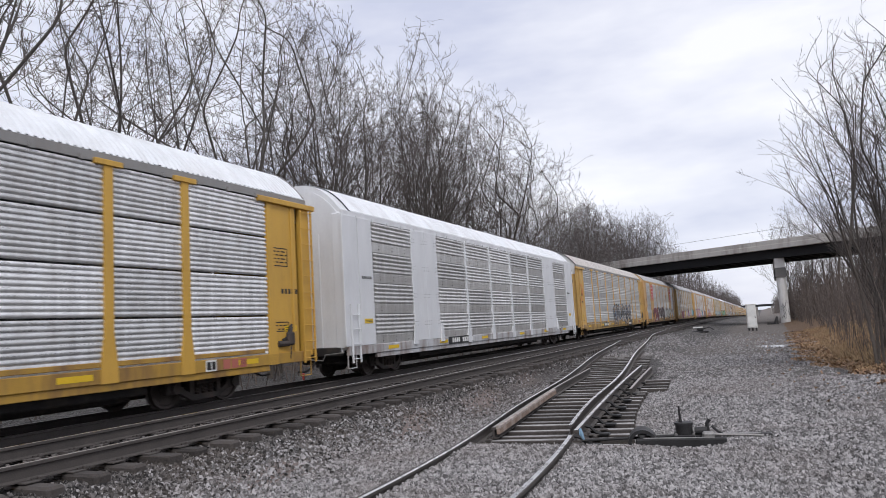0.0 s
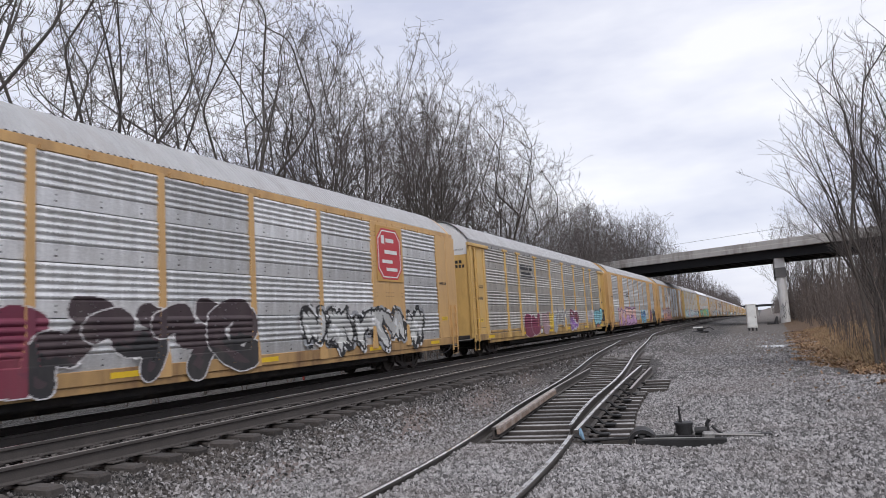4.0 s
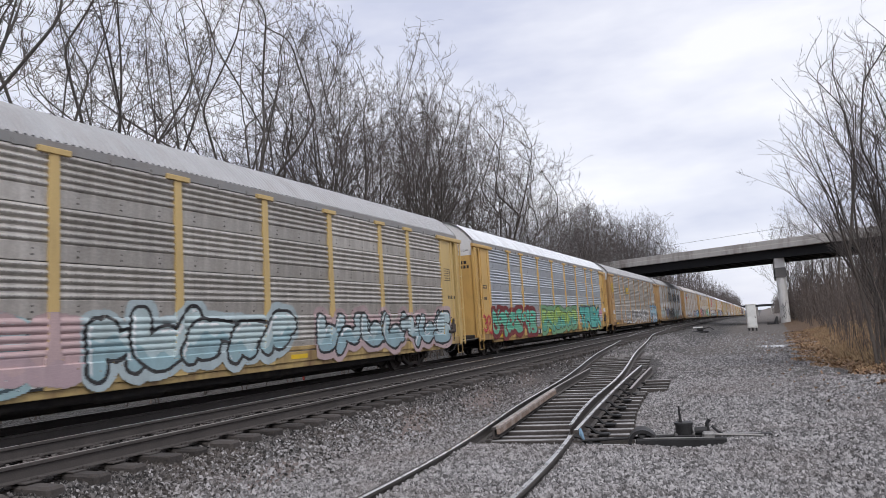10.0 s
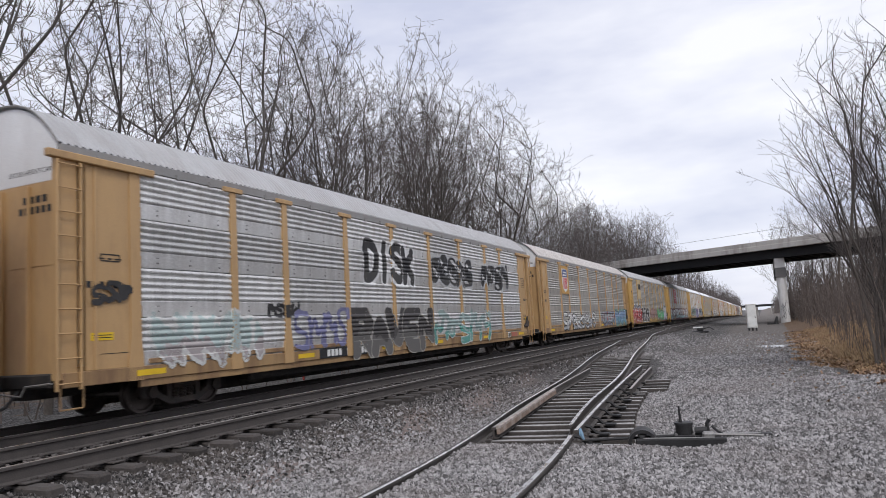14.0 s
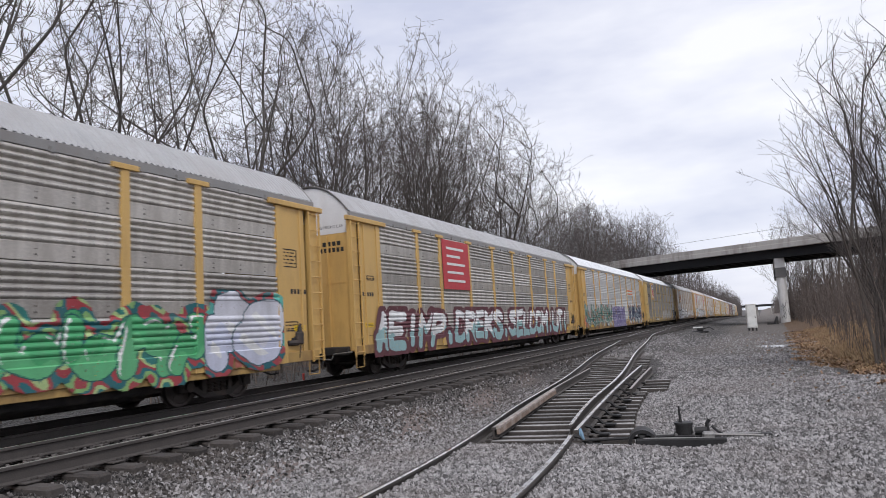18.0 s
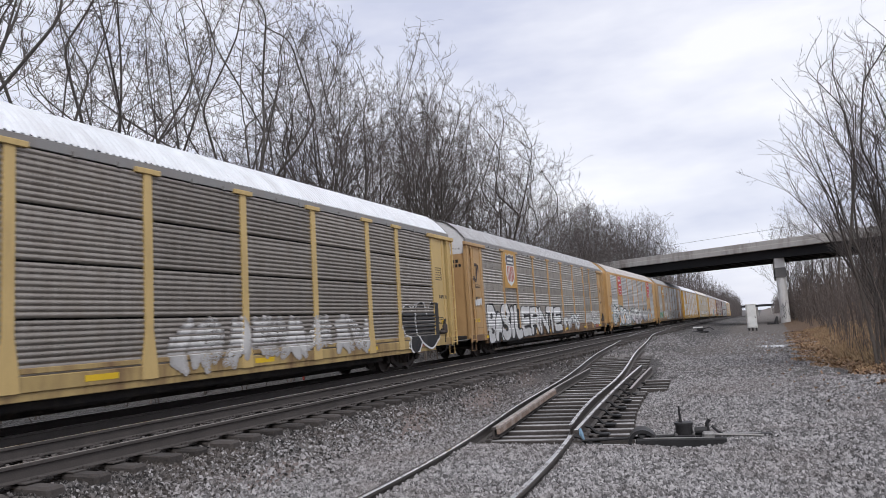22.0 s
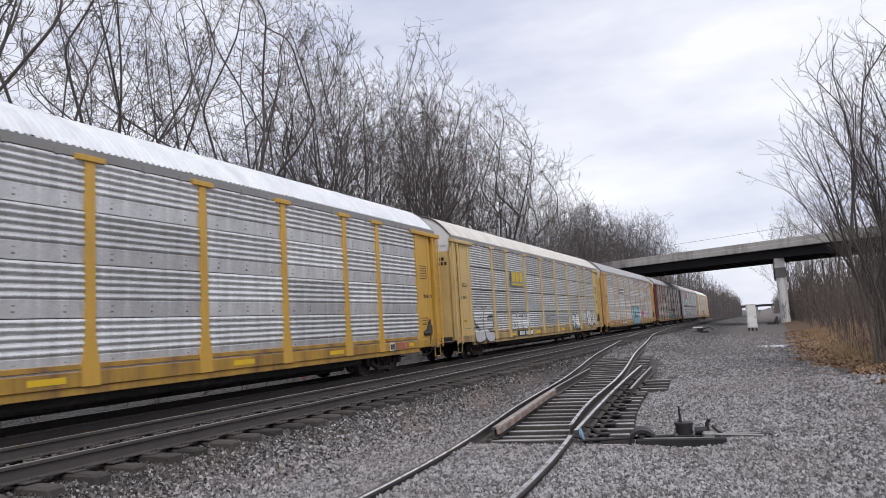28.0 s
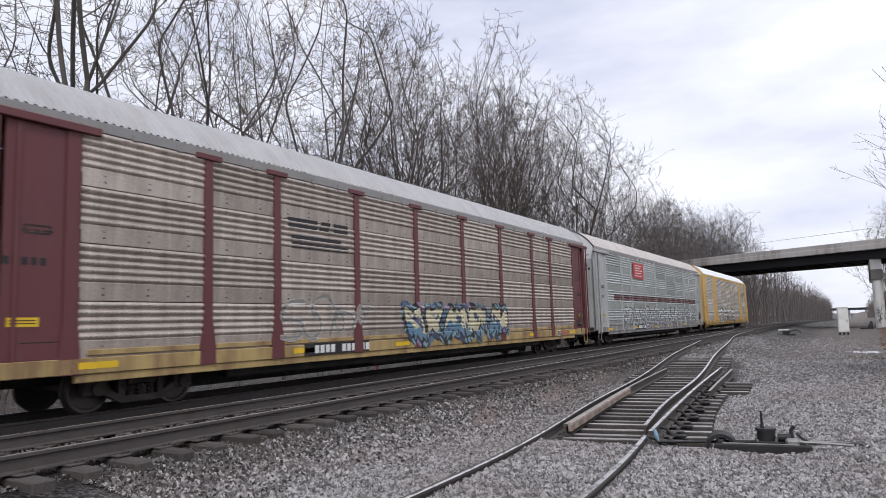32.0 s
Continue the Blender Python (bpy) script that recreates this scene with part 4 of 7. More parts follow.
def mural(car, y0, y1, z0, z1, n, colours, seed, posts, w_post, kind, weight=0.13, outline=0.045, halo=0.0, fill=True, cell=0.023, style="bubble", ground=None,
          word="", drop_by=0.0, shine=False, slant=0.0, worn_by=0.012, coat=0):
    """A sprayed piece that lies on the ribs, posts and sill: colours are (fill, second fill, outline, halo)."""
    rng, nr = random.Random(seed), np.random.RandomState(seed)
    n = len(word) or n
    outline = outline * 1.5 if outline >= 0.04 else outline
    ny, nz = int((y1 - y0) / cell), int((z1 - z0) / cell)
    yc = y0 + (np.arange(ny) + 0.5) * cell
    zc = z0 + (np.arange(nz) + 0.5) * cell
    gy, gz = np.meshgrid(yc, zc)
    h = z1 - z0
    pad = outline + halo * 0.8 + weight * 0.7
    shapes = []
    lw = (y1 - y0) / n
    for i in range(5 * n if style == "blades" and not word else 0):
        # curved blades that cross one another
        a = (y0 + pad + (y1 - y0 - 2 * pad) * (i + rng.random()) / (5 * n), z0 + pad + h * rng.uniform(0, 0.35))
        lean, ln = rng.uniform(-0.75, 0.75), h * rng.uniform(0.4, 0.72)
        b = (min(max(a[0] + lean, y0 + pad), y1 - pad), min(a[1] + ln, z1 - pad))
        mid = ((a[0] + b[0]) / 2 + rng.uniform(-0.2, 0.2), (a[1] + b[1]) / 2)
        d = np.full(gy.shape, 9.0)
        for s in range(6):
            q = [((1 - u) ** 2 * a[0] + 2 * u * (1 - u) * mid[0] + u * u * b[0], (1 - u) ** 2 * a[1] + 2 * u * (1 - u) * mid[1] + u * u * b[1]) for u in (s / 6, (s + 1) / 6)]
            d = np.minimum(d, seg_dist(gy, gz, *q) - weight * (0.25 + 1.1 * min(s, 5 - s * 0.95) / 3))
        shapes.append(d)
    for i in range(n if word or style != "blades" else 0):
        hh = (h - 2 * pad) * rng.uniform(0.88, 1.0)
        bz = z0 + pad + (h - 2 * pad - hh) * rng.random()
        yy0 = y0 + lw * i + lw * 0.02
        if word and word[i] == " ":
            continue
        d = np.full(gy.shape, 9.0)
        wt = weight * rng.uniform(0.9, 1.1)
        for line in letter(word[i], rng, style == "bubble") if word else glyph(rng):
            side = (x * 0.86 + 0.07 for x, _ in line) if word else (x * 1.3 - 0.17 for x, _ in line)
            pts = [(min(max(yy0 + x * lw + slant * (z - 0.5) * h, y0 + pad), y1 - pad), bz + z * hh) for x, (_, z) in zip(side, line)]
            for a, b in zip(pts, pts[1:]):
                d = np.minimum(d, seg_dist(gy, gz, a, b) - wt)
        shapes.append(d)
    wob = 0.02 * np.sin(gy * 7.1 + seed) * np.sin(gz * 9.3 + 2 * seed)
    shapes = [d + wob for d in shapes]
    whole = np.minimum.reduce(shapes)
    idx = np.full(gy.shape, -1)
    colours = tuple(colours)
    if halo:
        edge = outline + halo + 0.03 * np.sin(gy * 3.1 + gz * 4)
        if halo > 0.15 and not ground:
            idx[whole < edge + 0.05] = 2
        idx[whole < edge] = 3
        if ground:
            # patches of many colours behind the strokes
            pick = np.sin(gy * 4.3 + 1.7 * np.sin(gz * 5.1 + seed)) + np.sin(gz * 6.7 + 1.3 * np.sin(gy * 3.7)) + 0.5 * np.sin(gy * 13 + gz * 9)
            lay = np.clip(((pick + 2.2) / 4.4 * len(ground)).astype(int), 0, len(ground) - 1)
            idx = np.where(idx == 3, 4 + lay, idx)
            colours = colours + tuple(ground)
    if drop_by:
        k = max(1, int(drop_by / cell))
        idx[shifted(whole, k) < outline] = 2
    if style == "blades" and not word:
        shapes = [whole]
    if shine:
        colours = colours + (W,)
    band = (gz - z0) / h + 0.12 * np.sin(gy * 2.3 + seed) + 0.05 * np.sin(gy * 11)
    for d in shapes:
        idx[d < outline] = 2
        if fill:
            idx[(d < 0) & (band >= 0.45)] = 0
            idx[(d < 0) & (band < 0.45)] = 1
            if shine:
                lit = shifted(d, 2)
                idx[(d < -0.03) & (lit > -0.03) & (np.sin(gy * 6 + gz * 3) > -0.2)] = len(colours) - 1
            elif not word:
                idx[(d < -weight * 0.62) & (np.sin(gy * 5 + gz * 8 + seed) > 0.55)] = 3 if halo else 0
        else:
            idx[d < -0.01] = 0
    worn = (nr.rand(*gy.shape) < worn_by) & (np.sin(gy * 3.3) > 0)
    idx[worn] = -1
    # corners on the surface of the side
    cy, cz = y0 + np.arange(ny + 1) * cell, z0 + np.arange(nz + 1) * cell
    vy, vz = np.meshgrid(cy, cz)
    vx = surface_x(vy, vz, posts, w_post, kind) + 0.002 * coat
    ids = np.arange(vx.size).reshape(vx.shape)
    # cells of one colour in a row make one face, broken where the surface steps
    step_here = np.abs(np.diff(vx, axis=1)).max(axis=0) > 0.002
    f, mi = [], []
    for j in range(nz):
        row = idx[j]
        cuts = np.flatnonzero((row[1:] != row[:-1]) | step_here[1:] | step_here[:-1]) + 1
        for a, b in zip([0, *cuts.tolist()], [*cuts.tolist(), ny]):
            if row[a] >= 0:
                f.append((ids[j, a], ids[j, b], ids[j + 1, b], ids[j + 1, a]))
                mi.append(row[a])
    f = np.array(f)
    used, inv = np.unique(f, return_inverse=True)
    v = np.stack([vx.ravel(), vy.ravel(), vz.ravel()], -1)[used]
    me = array_mesh("painted_piece", v, inv.reshape(-1, 4), [spray(c) for c in colours], mi)
    part("painted_piece", me, car, None, "sprayed graffiti")


W, K, GY = (0.72, 0.72, 0.72), (0.02, 0.02, 0.022), (0.35, 0.36, 0.38)
TEAL, BLUE, PINK, PURP, RED, GREEN, ORNG, NAVY, MAR, LBLUE = ((0.10, 0.42, 0.36), (0.06, 0.19, 0.38), (0.62, 0.26, 0.36), (0.24, 0.10, 0.34), (0.50, 0.04, 0.05),
                                                                  (0.05, 0.30, 0.13), (0.65, 0.20, 0.05), (0.02, 0.035, 0.09), (0.17, 0.03, 0.06), (0.20, 0.46, 0.60))
TTX = ("ttx_yellow", (0.62, 0.395, 0.135))
TAN = ("tan_paint", (0.59, 0.36, 0.15))
BRIGHT = ("bright_yellow", (0.60, 0.35, 0.06))
CREAM = ("cream_yellow", (0.60, 0.43, 0.18))
RUST = ("rusty_tan", (0.49, 0.31, 0.145))
BURG = ("burgundy", (0.125, 0.035, 0.04))
WHITE = ("car_white", (0.70, 0.71, 0.73))
GREYP = ("car_grey", (0.42, 0.43, 0.43))
SILVER, MID, DULL, BROWN = ("zinc_bright", (0.72, 0.72, 0.72), 0.36), ("zinc_mid", (0.64, 0.635, 0.625), 0.32), ("zinc_dull", (0.52, 0.49, 0.45), 0.45), ("zinc_brown", (0.29, 0.262, 0.232), 0.4)
R_WHITE, R_GREY, R_BEIGE = ("roof_white", (0.74, 0.76, 0.79)), ("roof_grey", (0.40, 0.40, 0.41)), ("roof_beige", (0.50, 0.47, 0.45))

def sign(car, kind, y, z, w, h):
    """Plain colour shapes of the owners' emblems."""
    base = part("sign", Geo().box(0, 0.012, -w / 2, w / 2, -h / 2, h / 2, c=0.003).mesh("sign", kind["back"]), car, (SIDE + (0.02 if kind["shapes"] else 0.012), y, z), kind["label"])
    for i, (mat, shape) in enumerate(kind["shapes"]):
        pts = [(a * w / 2, b * h / 2) for a, b in shape]
        part("emblem", Geo().prism(pts, 0, 0.012, 0.016 + 0.002 * i).mesh("emblem", mat), base)


def rect(a, b, c, d):
    return [(a, c), (b, c), (b, d), (a, d)]


OCT = [(0.95 * a, 0.92 * b) for a, b in ((1, 0.62), (0.62, 1), (-0.62, 1), (-1, 0.62), (-1, -0.62), (-0.62, -1), (0.62, -1), (1, -0.62))]
SHIELD = [(-0.62, 0.82), (-0.35, 0.72), (0.0, 0.84), (0.35, 0.72), (0.62, 0.82), (0.72, 0.55), (0.64, 0.2), (0.7, -0.3), (0.5, -0.68), (0.0, -0.9), (-0.5, -0.68), (-0.7, -0.3),
          (-0.64, 0.2), (-0.72, 0.55)]
M_SIGNRED = plain("sign_red", (0.50, 0.05, 0.06), 0.6)
M_SIGNBLUE = plain("sign_blue", (0.05, 0.08, 0.22), 0.6)
M_SIGNFADE = plain("sign_faded_blue", (0.10, 0.10, 0.12), 0.7)
M_SIGNFRED = plain("sign_faded_red", (0.42, 0.13, 0.10), 0.7)
M_GOLD = plain("sign_gold", (0.62, 0.42, 0.03), 0.6)
M_BEIGE = plain("sign_beige", (0.58, 0.45, 0.26), 0.7)
M_TANBACK = plain("sign_tan", (0.52, 0.30, 0.09), 0.7)


def shield(blue, red, label):
    stripes = [(red, rect(-0.5 + 0.22 * k, -0.38 + 0.22 * k, -0.66 + (0.1 if k in (0, 4) else 0), 0.16)) for k in range(5)]
    bars = [(M_WHITE, rect(-0.42, 0.42, 0.48, 0.58)), (M_WHITE, rect(-0.48, 0.48, 0.28, 0.38))]
    return {"back": M_TANBACK, "label": label, "shapes": [(M_WHITE, SHIELD), (blue, [(x * 0.93, max(0.2, z * 0.95)) for x, z in SHIELD[:7]] + [(-0.6, 0.2), (-0.66, 0.52)])] + stripes + bars}


SIGNS = {
    "panel": {"back": plain("sign_yellow", (0.56, 0.35, 0.07), 0.65), "label": "plain yellow backing panel", "shapes": []},
    "octagon": {"back": M_TANBACK, "label": "red octagon emblem with white bars",
                "shapes": [(M_SIGNRED, OCT), (M_WHITE, [(a * 0.93, b * 0.93) for a, b in OCT]), (M_SIGNRED, [(a * 0.88, b * 0.88) for a, b in OCT]), (M_WHITE, rect(-0.62, -0.38, 0.36, 0.66)), (M_WHITE, rect(-0.28, 0.35, 0.42, 0.56)),
                           (M_WHITE, rect(-0.4, 0.6, 0.0, 0.14)), (M_WHITE, rect(-0.6, 0.2, -0.34, -0.22)), (M_WHITE, rect(-0.3, 0.55, -0.62, -0.5))]},
    "shield": shield(M_SIGNBLUE, M_SIGNRED, "blue, white and red striped shield emblem"),
    "faded_shield": shield(M_SIGNFADE, M_SIGNFRED, "faded striped shield emblem"),
    "notice": {"back": M_GOLD, "label": "yellow notice plate with dark bars", "shapes": [(M_BLACK, rect(-0.7, 0.5, 0.45, 0.62)), (M_BLACK, rect(-0.6, 0.6, -0.05, 0.12)), (M_BLACK, rect(-0.75, 0.7, -0.6, -0.42))]},
    "gold": {"back": plain("sign_zinc", (0.30, 0.29, 0.28), 0.5, 0.4), "label": "grey panel with yellow emblem blocks", "shapes": [(M_GOLD, rect(-0.85, -0.38, -0.4, 0.9)), (M_GOLD, rect(-0.25, 0.22, -0.4, 0.9)), (M_GOLD, rect(0.36, 0.85, -0.4, 0.9)), (M_GOLD, rect(-0.9, 0.9, -0.85, -0.62))]},
    "beige": {"back": M_BEIGE, "label": "beige panel with dark emblem blocks", "shapes": [(M_BLACK, rect(-0.72, -0.26, 0.0, 0.56)), (M_BLACK, rect(-0.2, 0.2, 0.0, 0.56)), (M_BLACK, rect(0.26, 0.84, 0.0, 0.56))]},
    "red": {"back": M_SIGNRED, "label": "faded red panel with rows of white bars",
            "shapes": [(M_WHITE, rect(-0.7, 0.6, 0.62, 0.72)), (M_WHITE, rect(-0.7, 0.3, 0.3, 0.4)), (M_WHITE, rect(-0.7, 0.65, -0.02, 0.08)), (M_WHITE, rect(-0.7, 0.5, -0.36, -0.26)), (M_WHITE, rect(-0.7, 0.6, -0.7, -0.6))]},
    "orange": {"back": M_WHITE, "label": "white panel with orange stripes", "shapes": [(plain("sign_orange", (0.62, 0.16, 0.04), 0.6), rect(-0.95, 0.95, 0.2, 0.7)), (plain("sign_orange", (0.62, 0.16, 0.04), 0.6), rect(-0.95, 0.95, -0.7, -0.25))]},
    "white": {"back": M_TANBACK, "label": "tan panel with white emblem blocks", "shapes": [(M_WHITE, rect(-0.7, -0.1, -0.1, 0.5)), (M_WHITE, rect(0.1, 0.7, -0.1, 0.5)), (M_WHITE, rect(-0.6, 0.6, -0.4, -0.33))]},
}
DARKLOGO = [rect(-1.0, -0.1, 0.3, 0.9), [(-0.05, 0.3), (0.25, 0.3), (0.35, 0.9), (0.05, 0.9)], rect(0.45, 0.95, 0.3, 0.9), rect(-0.9, 0.7, -0.3, 0.0), rect(-0.9, 0.95, -0.8, -0.5)]

CARS = []


def warn_mesh():
    return Geo().box(0, 0.004, -0.24, 0.24, 0, 0.14).box(0.004, 0.006, -0.2, 0.2, 0.04, 0.055, 1).box(0.004, 0.006, -0.2, 0.2, 0.085, 0.1, 1).mesh("warning_label", [M_YEL, M_BLACK])


def bolt_mesh():
    """Bolt heads in pairs up both edges of a wide panel."""
    g = Geo()
    for y in (-0.44, -0.3, 0.3, 0.44):
        for z in (1.5, 1.62, 2.45, 2.57, 3.4, 3.52, 4.35, 4.47):
            g.tube([(-0.004, y, z), (0.008, y, z)], 0.014, 6)
    return g.mesh("bolts", M_TRUCK)


def autorack(k, spec):
    """One covered car carrier; k counts along the train."""
    kind, (pname, prgb), (zname, zrgb, zdirt), (rname, rrgb) = spec["kind"], spec["paint"], spec["zinc"], spec["roof"]
    pm, zm, rm = paint(pname, prgb, spec.get("dirt", 0.38)), zinc(zname, zrgb, zdirt), paint(rname, rrgb, 0.18, 0.5)
    cap_m = (spec.get("cap") and kind != "B") and paint("white_end", (0.68, 0.68, 0.69), 0.2) or pm
    sname, srgb = spec.get("sill", spec["paint"])
    sm = paint(sname + "_sill", tuple(0.72 * c for c in srgb), 0.85)
    em = paint("white_end", (0.68, 0.68, 0.69), 0.2) if spec.get("white_end") or spec.get("pale_door") else pm
    car = thing("autorack_car", None, spec["label"], "railcar", "train cars")
    CARS.append((k, car))
    end_y = END - 0.22
    # underframe; its low black boxes also stand in for the shade below the car
    part("center_sill", stored("center_sill", lambda: Geo().box(-0.3, 0.3, -12.9, 12.9, 0.5, 0.95, c=0.03).box(0.95, 1.3, -8.2, 8.2, 0.40, 0.9, c=0.04).box(-1.3, -0.95, -8.2, 8.2, 0.40, 0.9, c=0.04).box(-0.5, 0.5, -8.5, 8.5, 0.23, 0.55, c=0.04).box(-1.5, 1.5, -13.1, 13.1, 0.88, 0.96)
                               .mesh("center_sill", M_UNDER)), car)
    for s in (-1, 1):
        part("side_sill", stored(("sill", sname), lambda: Geo().box(-0.10, 0.0, -END + 0.15, END - 0.15, SILL0 + 0.12, SILL1, c=0.012)
                                 .box(-0.12, -0.03, -11.6, 11.6, SILL0 - 0.02, SILL0 + 0.12, c=0.01).mesh("side_sill", sm)), car, pose(SIDE * s, 0, 0, 0, 0, 0 if s > 0 else 180))
    for y, a in ((-10.0, 0), (10.0, 0)):
        truck(car, k, y)
    part("brake_rigging", stored("rigging", lambda: Geo().tube([(0.9, -7.5, 0.42), (0.9, 7.2, 0.42)], 0.03, 6).box(0.6, 1.3, -3.2, -1.5, 0.36, 0.66, c=0.06)
                                 .tube([(0.95, 1.0, 0.5), (0.95, 2.6, 0.5)], 0.17, 10).box(0.5, 1.2, 4.0, 4.8, 0.42, 0.7, c=0.05).mesh("brake_rigging", M_UNDER)), car)
    # roof, its edge rail and the ends
    part("roof", roof_mesh(rm, rname, round(END - (0.55 if kind == "B" else 0.1), 2)), car)
    for s in (-1, 1):
        er = pm if kind == "B" else paint("edge_rail", (0.26, 0.255, 0.25), 0.2)
        part("edge_rail", stored(("edge", er.name), lambda: Geo().box(-0.12, -0.02, -END + 0.12, END - 0.12, EAVE - 0.185, EAVE + 0.005, c=0.01).rows([(y, 0.0) for y in np.arange(-12.5, 12.6, 0.95)]).mesh("edge_rail", er)), car,
             pose(SIDE * s, 0, 0, 0, 0, 0 if s > 0 else 180))
    for s in (-1, 1):
        e = part("end_door", stored(("end", em.name, kind == "B"), lambda: (Geo().prism(arch(low=SILL1 - 0.15, inset=0.14), 1, -0.09, 0.0) if kind == "B" else Geo().prism(arch(low=SILL1 - 0.15, top=4.35), 1, -0.05, 0.0)).mesh("end_door", em)), car, pose(0, end_y * s, 0, 0, 0, 0 if s < 0 else 180))
        for x in (-0.72, 0.0, 0.72):
            part("door_rib", stored(("doorrib", em.name), lambda: Geo().box(-0.02, 0.02, -0.115, -0.05, SILL1, 4.3, c=0.006).mesh("door_rib", em)), e, (x, 0, 0))
        part("door_seam", stored(("doorseam", em.name), lambda: Geo().box(-1.48, 1.48, -0.06, -0.05, 2.85, 2.88).mesh("door_seam", em)), e)
        c = part("end_cap", stored(("cap", cap_m.name, kind == "B"), lambda: Geo().prism(arch(low=4.35, h=0.03 if kind == "B" else 0.0), 1, -0.055, 0.4 if kind == "B" else 0.06).mesh("end_cap", cap_m)), car,
                 pose(0, end_y * s, 0, 0, 0, 0 if s < 0 else 180))
        if kind == "A":
            part("roof_lip", stored("roof_lip", lambda: Geo().tube([(1.53 * a, -0.1, EAVE + 0.03 + (PEAK - EAVE) * (1 - abs(a) ** 2.3)) for a in np.linspace(-1, 1, 15)], 0.022, 5)
                                    .mesh("roof_lip", M_STEEL)), car, pose(0, end_y * s, 0, 0, 0, 0 if s < 0 else 180))
        part("marking", bars_mesh(M_BLACK, (0.12, 0.12, 0.12, 0.12), 0.13, "num4"), e, pose(0.85, -0.052, 4.05, 0, 0, -90))
        part("marking", bars_mesh(M_BLACK, (0.1, 0.1, 0.1, 0.1, 0.1, 0.1), 0.13, "num6"), e, pose(0.85, -0.052, 3.86, 0, 0, -90))
        if spec.get("cap"):
            part("lettering", lettering("EXCESS HEIGHT CAR", 0.12, M_BLACK), c, pose(0.72, -0.058, 4.52, 90, 0, 0))
        # coupler and hoses
        cp = part("coupler", stored("coupler", lambda: Geo().box(-0.14, 0.14, -0.72, 0.05, 0.7, 0.98, c=0.03).box(-0.2, 0.16, -0.80, -0.52, 0.68, 1.0, c=0.05)
                                    .box(-1.35, 1.35, -0.14, 0.02, 0.72, 0.98, c=0.03).mesh("coupler", M_UNDER)), car, pose(0, end_y * s, 0, 0, 0, 0 if s < 0 else 180))
        part("air_hose", stored("hose", lambda: Geo().tube([(0.5, -0.1, 0.7), (0.48, -0.3, 0.45), (0.4, -0.55, 0.34), (0.3, -0.75, 0.36)], 0.03, 6)
                                .mesh("air_hose", M_IRON)), cp)
        part("cut_lever", stored("cut_lever", lambda: Geo().tube([(1.5, -0.2, 0.82), (0.9, -0.25, 0.78), (0.85, -0.3, 0.62), (0.2, -0.42, 0.7)], 0.018, 6)
                                 .mesh("cut_lever", M_STEEL)), cp)
    posts, wp = (POSTS_A, 0.20) if kind == "A" else ([-4.15, -1.37, 1.37, 4.15], 0.16)
    if kind == "C":
        posts, wp = POSTS_A, 0.09
    # the far side: one long wall
    part("side_wall", stored(("farwall", zname), lambda: Geo().box(-SIDE + 0.02, -SIDE + 0.08, -END + 0.3, END - 0.3, SILL1, EAVE - 0.1).mesh("side_wall", zm)), car)
    if kind in "AC":
        for p in posts:
            part("post", post_mesh(wp, pm, pname, True, kind == "A"), car, (SIDE - 0.04, p, 0))
        edges = [-EDGE_A] + posts + [EDGE_A]
        for s in (-1, 1):
            # recessed end panel, its corner post, header and ladder
            ep = part("end_panel", stored(("endpanel", pname), lambda: Geo().box(-0.09, -0.03, -0.62, 0.62, SILL1, EAVE - 0.14, c=0.008).mesh("end_panel", pm)), car, (SIDE, s * 12.17, 0))
            part("ladder_board", stored(("ladderboard", pname), lambda: Geo().box(-0.12, -0.02, -0.215, 0.215, SILL1 - 0.12, EAVE - 0.2, c=0.01).mesh("ladder_board", pm)), car, (SIDE, s * 13.165, 0))
            part("panel_rib", stored(("panelrib", pname), lambda: Geo().box(-0.03, 0.0, -0.035, 0.035, SILL1, EAVE - 0.28, c=0.008).mesh("panel_rib", pm)), ep, (0, s * 0.42, 0))
            part("panel_seam", stored("panelseam", lambda: Geo().box(-0.031, -0.026, -0.36, 0.3, 0.0, 0.012).mesh("panel_seam", M_UNDER)), ep, (0, -0.05 * s, 1.25))
            for z, w, h in ((3.35, 0.33, 0.22), (1.62, 0.3, 0.11)) if s > 0 else ((3.0, 0.2, 0.06),):
                part("data_frame", stored(("frame", z), lambda: Geo().box(-0.029, -0.024, -w, w, h - 0.012, h + 0.012).box(-0.029, -0.024, -w, w, -h - 0.012, -h + 0.012)
                                          .box(-0.029, -0.024, -w - 0.012, -w + 0.012, -h, h).box(-0.029, -0.024, w - 0.012, w + 0.012, -h, h).mesh("data_frame", M_UNDER)), ep, (0, -0.1, z))
                for i in range(int(h / 0.05)):
                    part("marking", bars_mesh(M_UNDER, (0.13, 0.1, 0.16, 0.07)[: 3 + i % 2], 0.03, ("row", i % 2)), ep, (-0.028, -0.1, z + h - 0.08 - 0.09 * i))
            if s > 0:
                gear = part("brake_housing", stored("brake", lambda: Geo().box(-0.03, 0.07, -0.14, 0.14, -0.16, 0.16, c=0.03).tube([(0.0, 0.0, 0.12), (0.03, 0.04, 0.36)], [0.08, 0.03], 8)
                                                    .tube([(-0.02, -0.45, -0.12), (0.03, -0.1, -0.12)], 0.07, 8).mesh("brake_housing", M_TRUCK)), ep, (0, 0.2, 1.32))
                part("chain_rod", stored("chainrod", lambda: Geo().tube([(0.02, 0.05, -0.1), (0.02, -0.02, -0.5)], 0.014, 5).mesh("chain_rod", M_TRUCK)), gear)
            part("corner_post", post_mesh(0.24, pm, pname, True, False), car, (SIDE - 0.05, s * (EDGE_A + 0.12), 0))
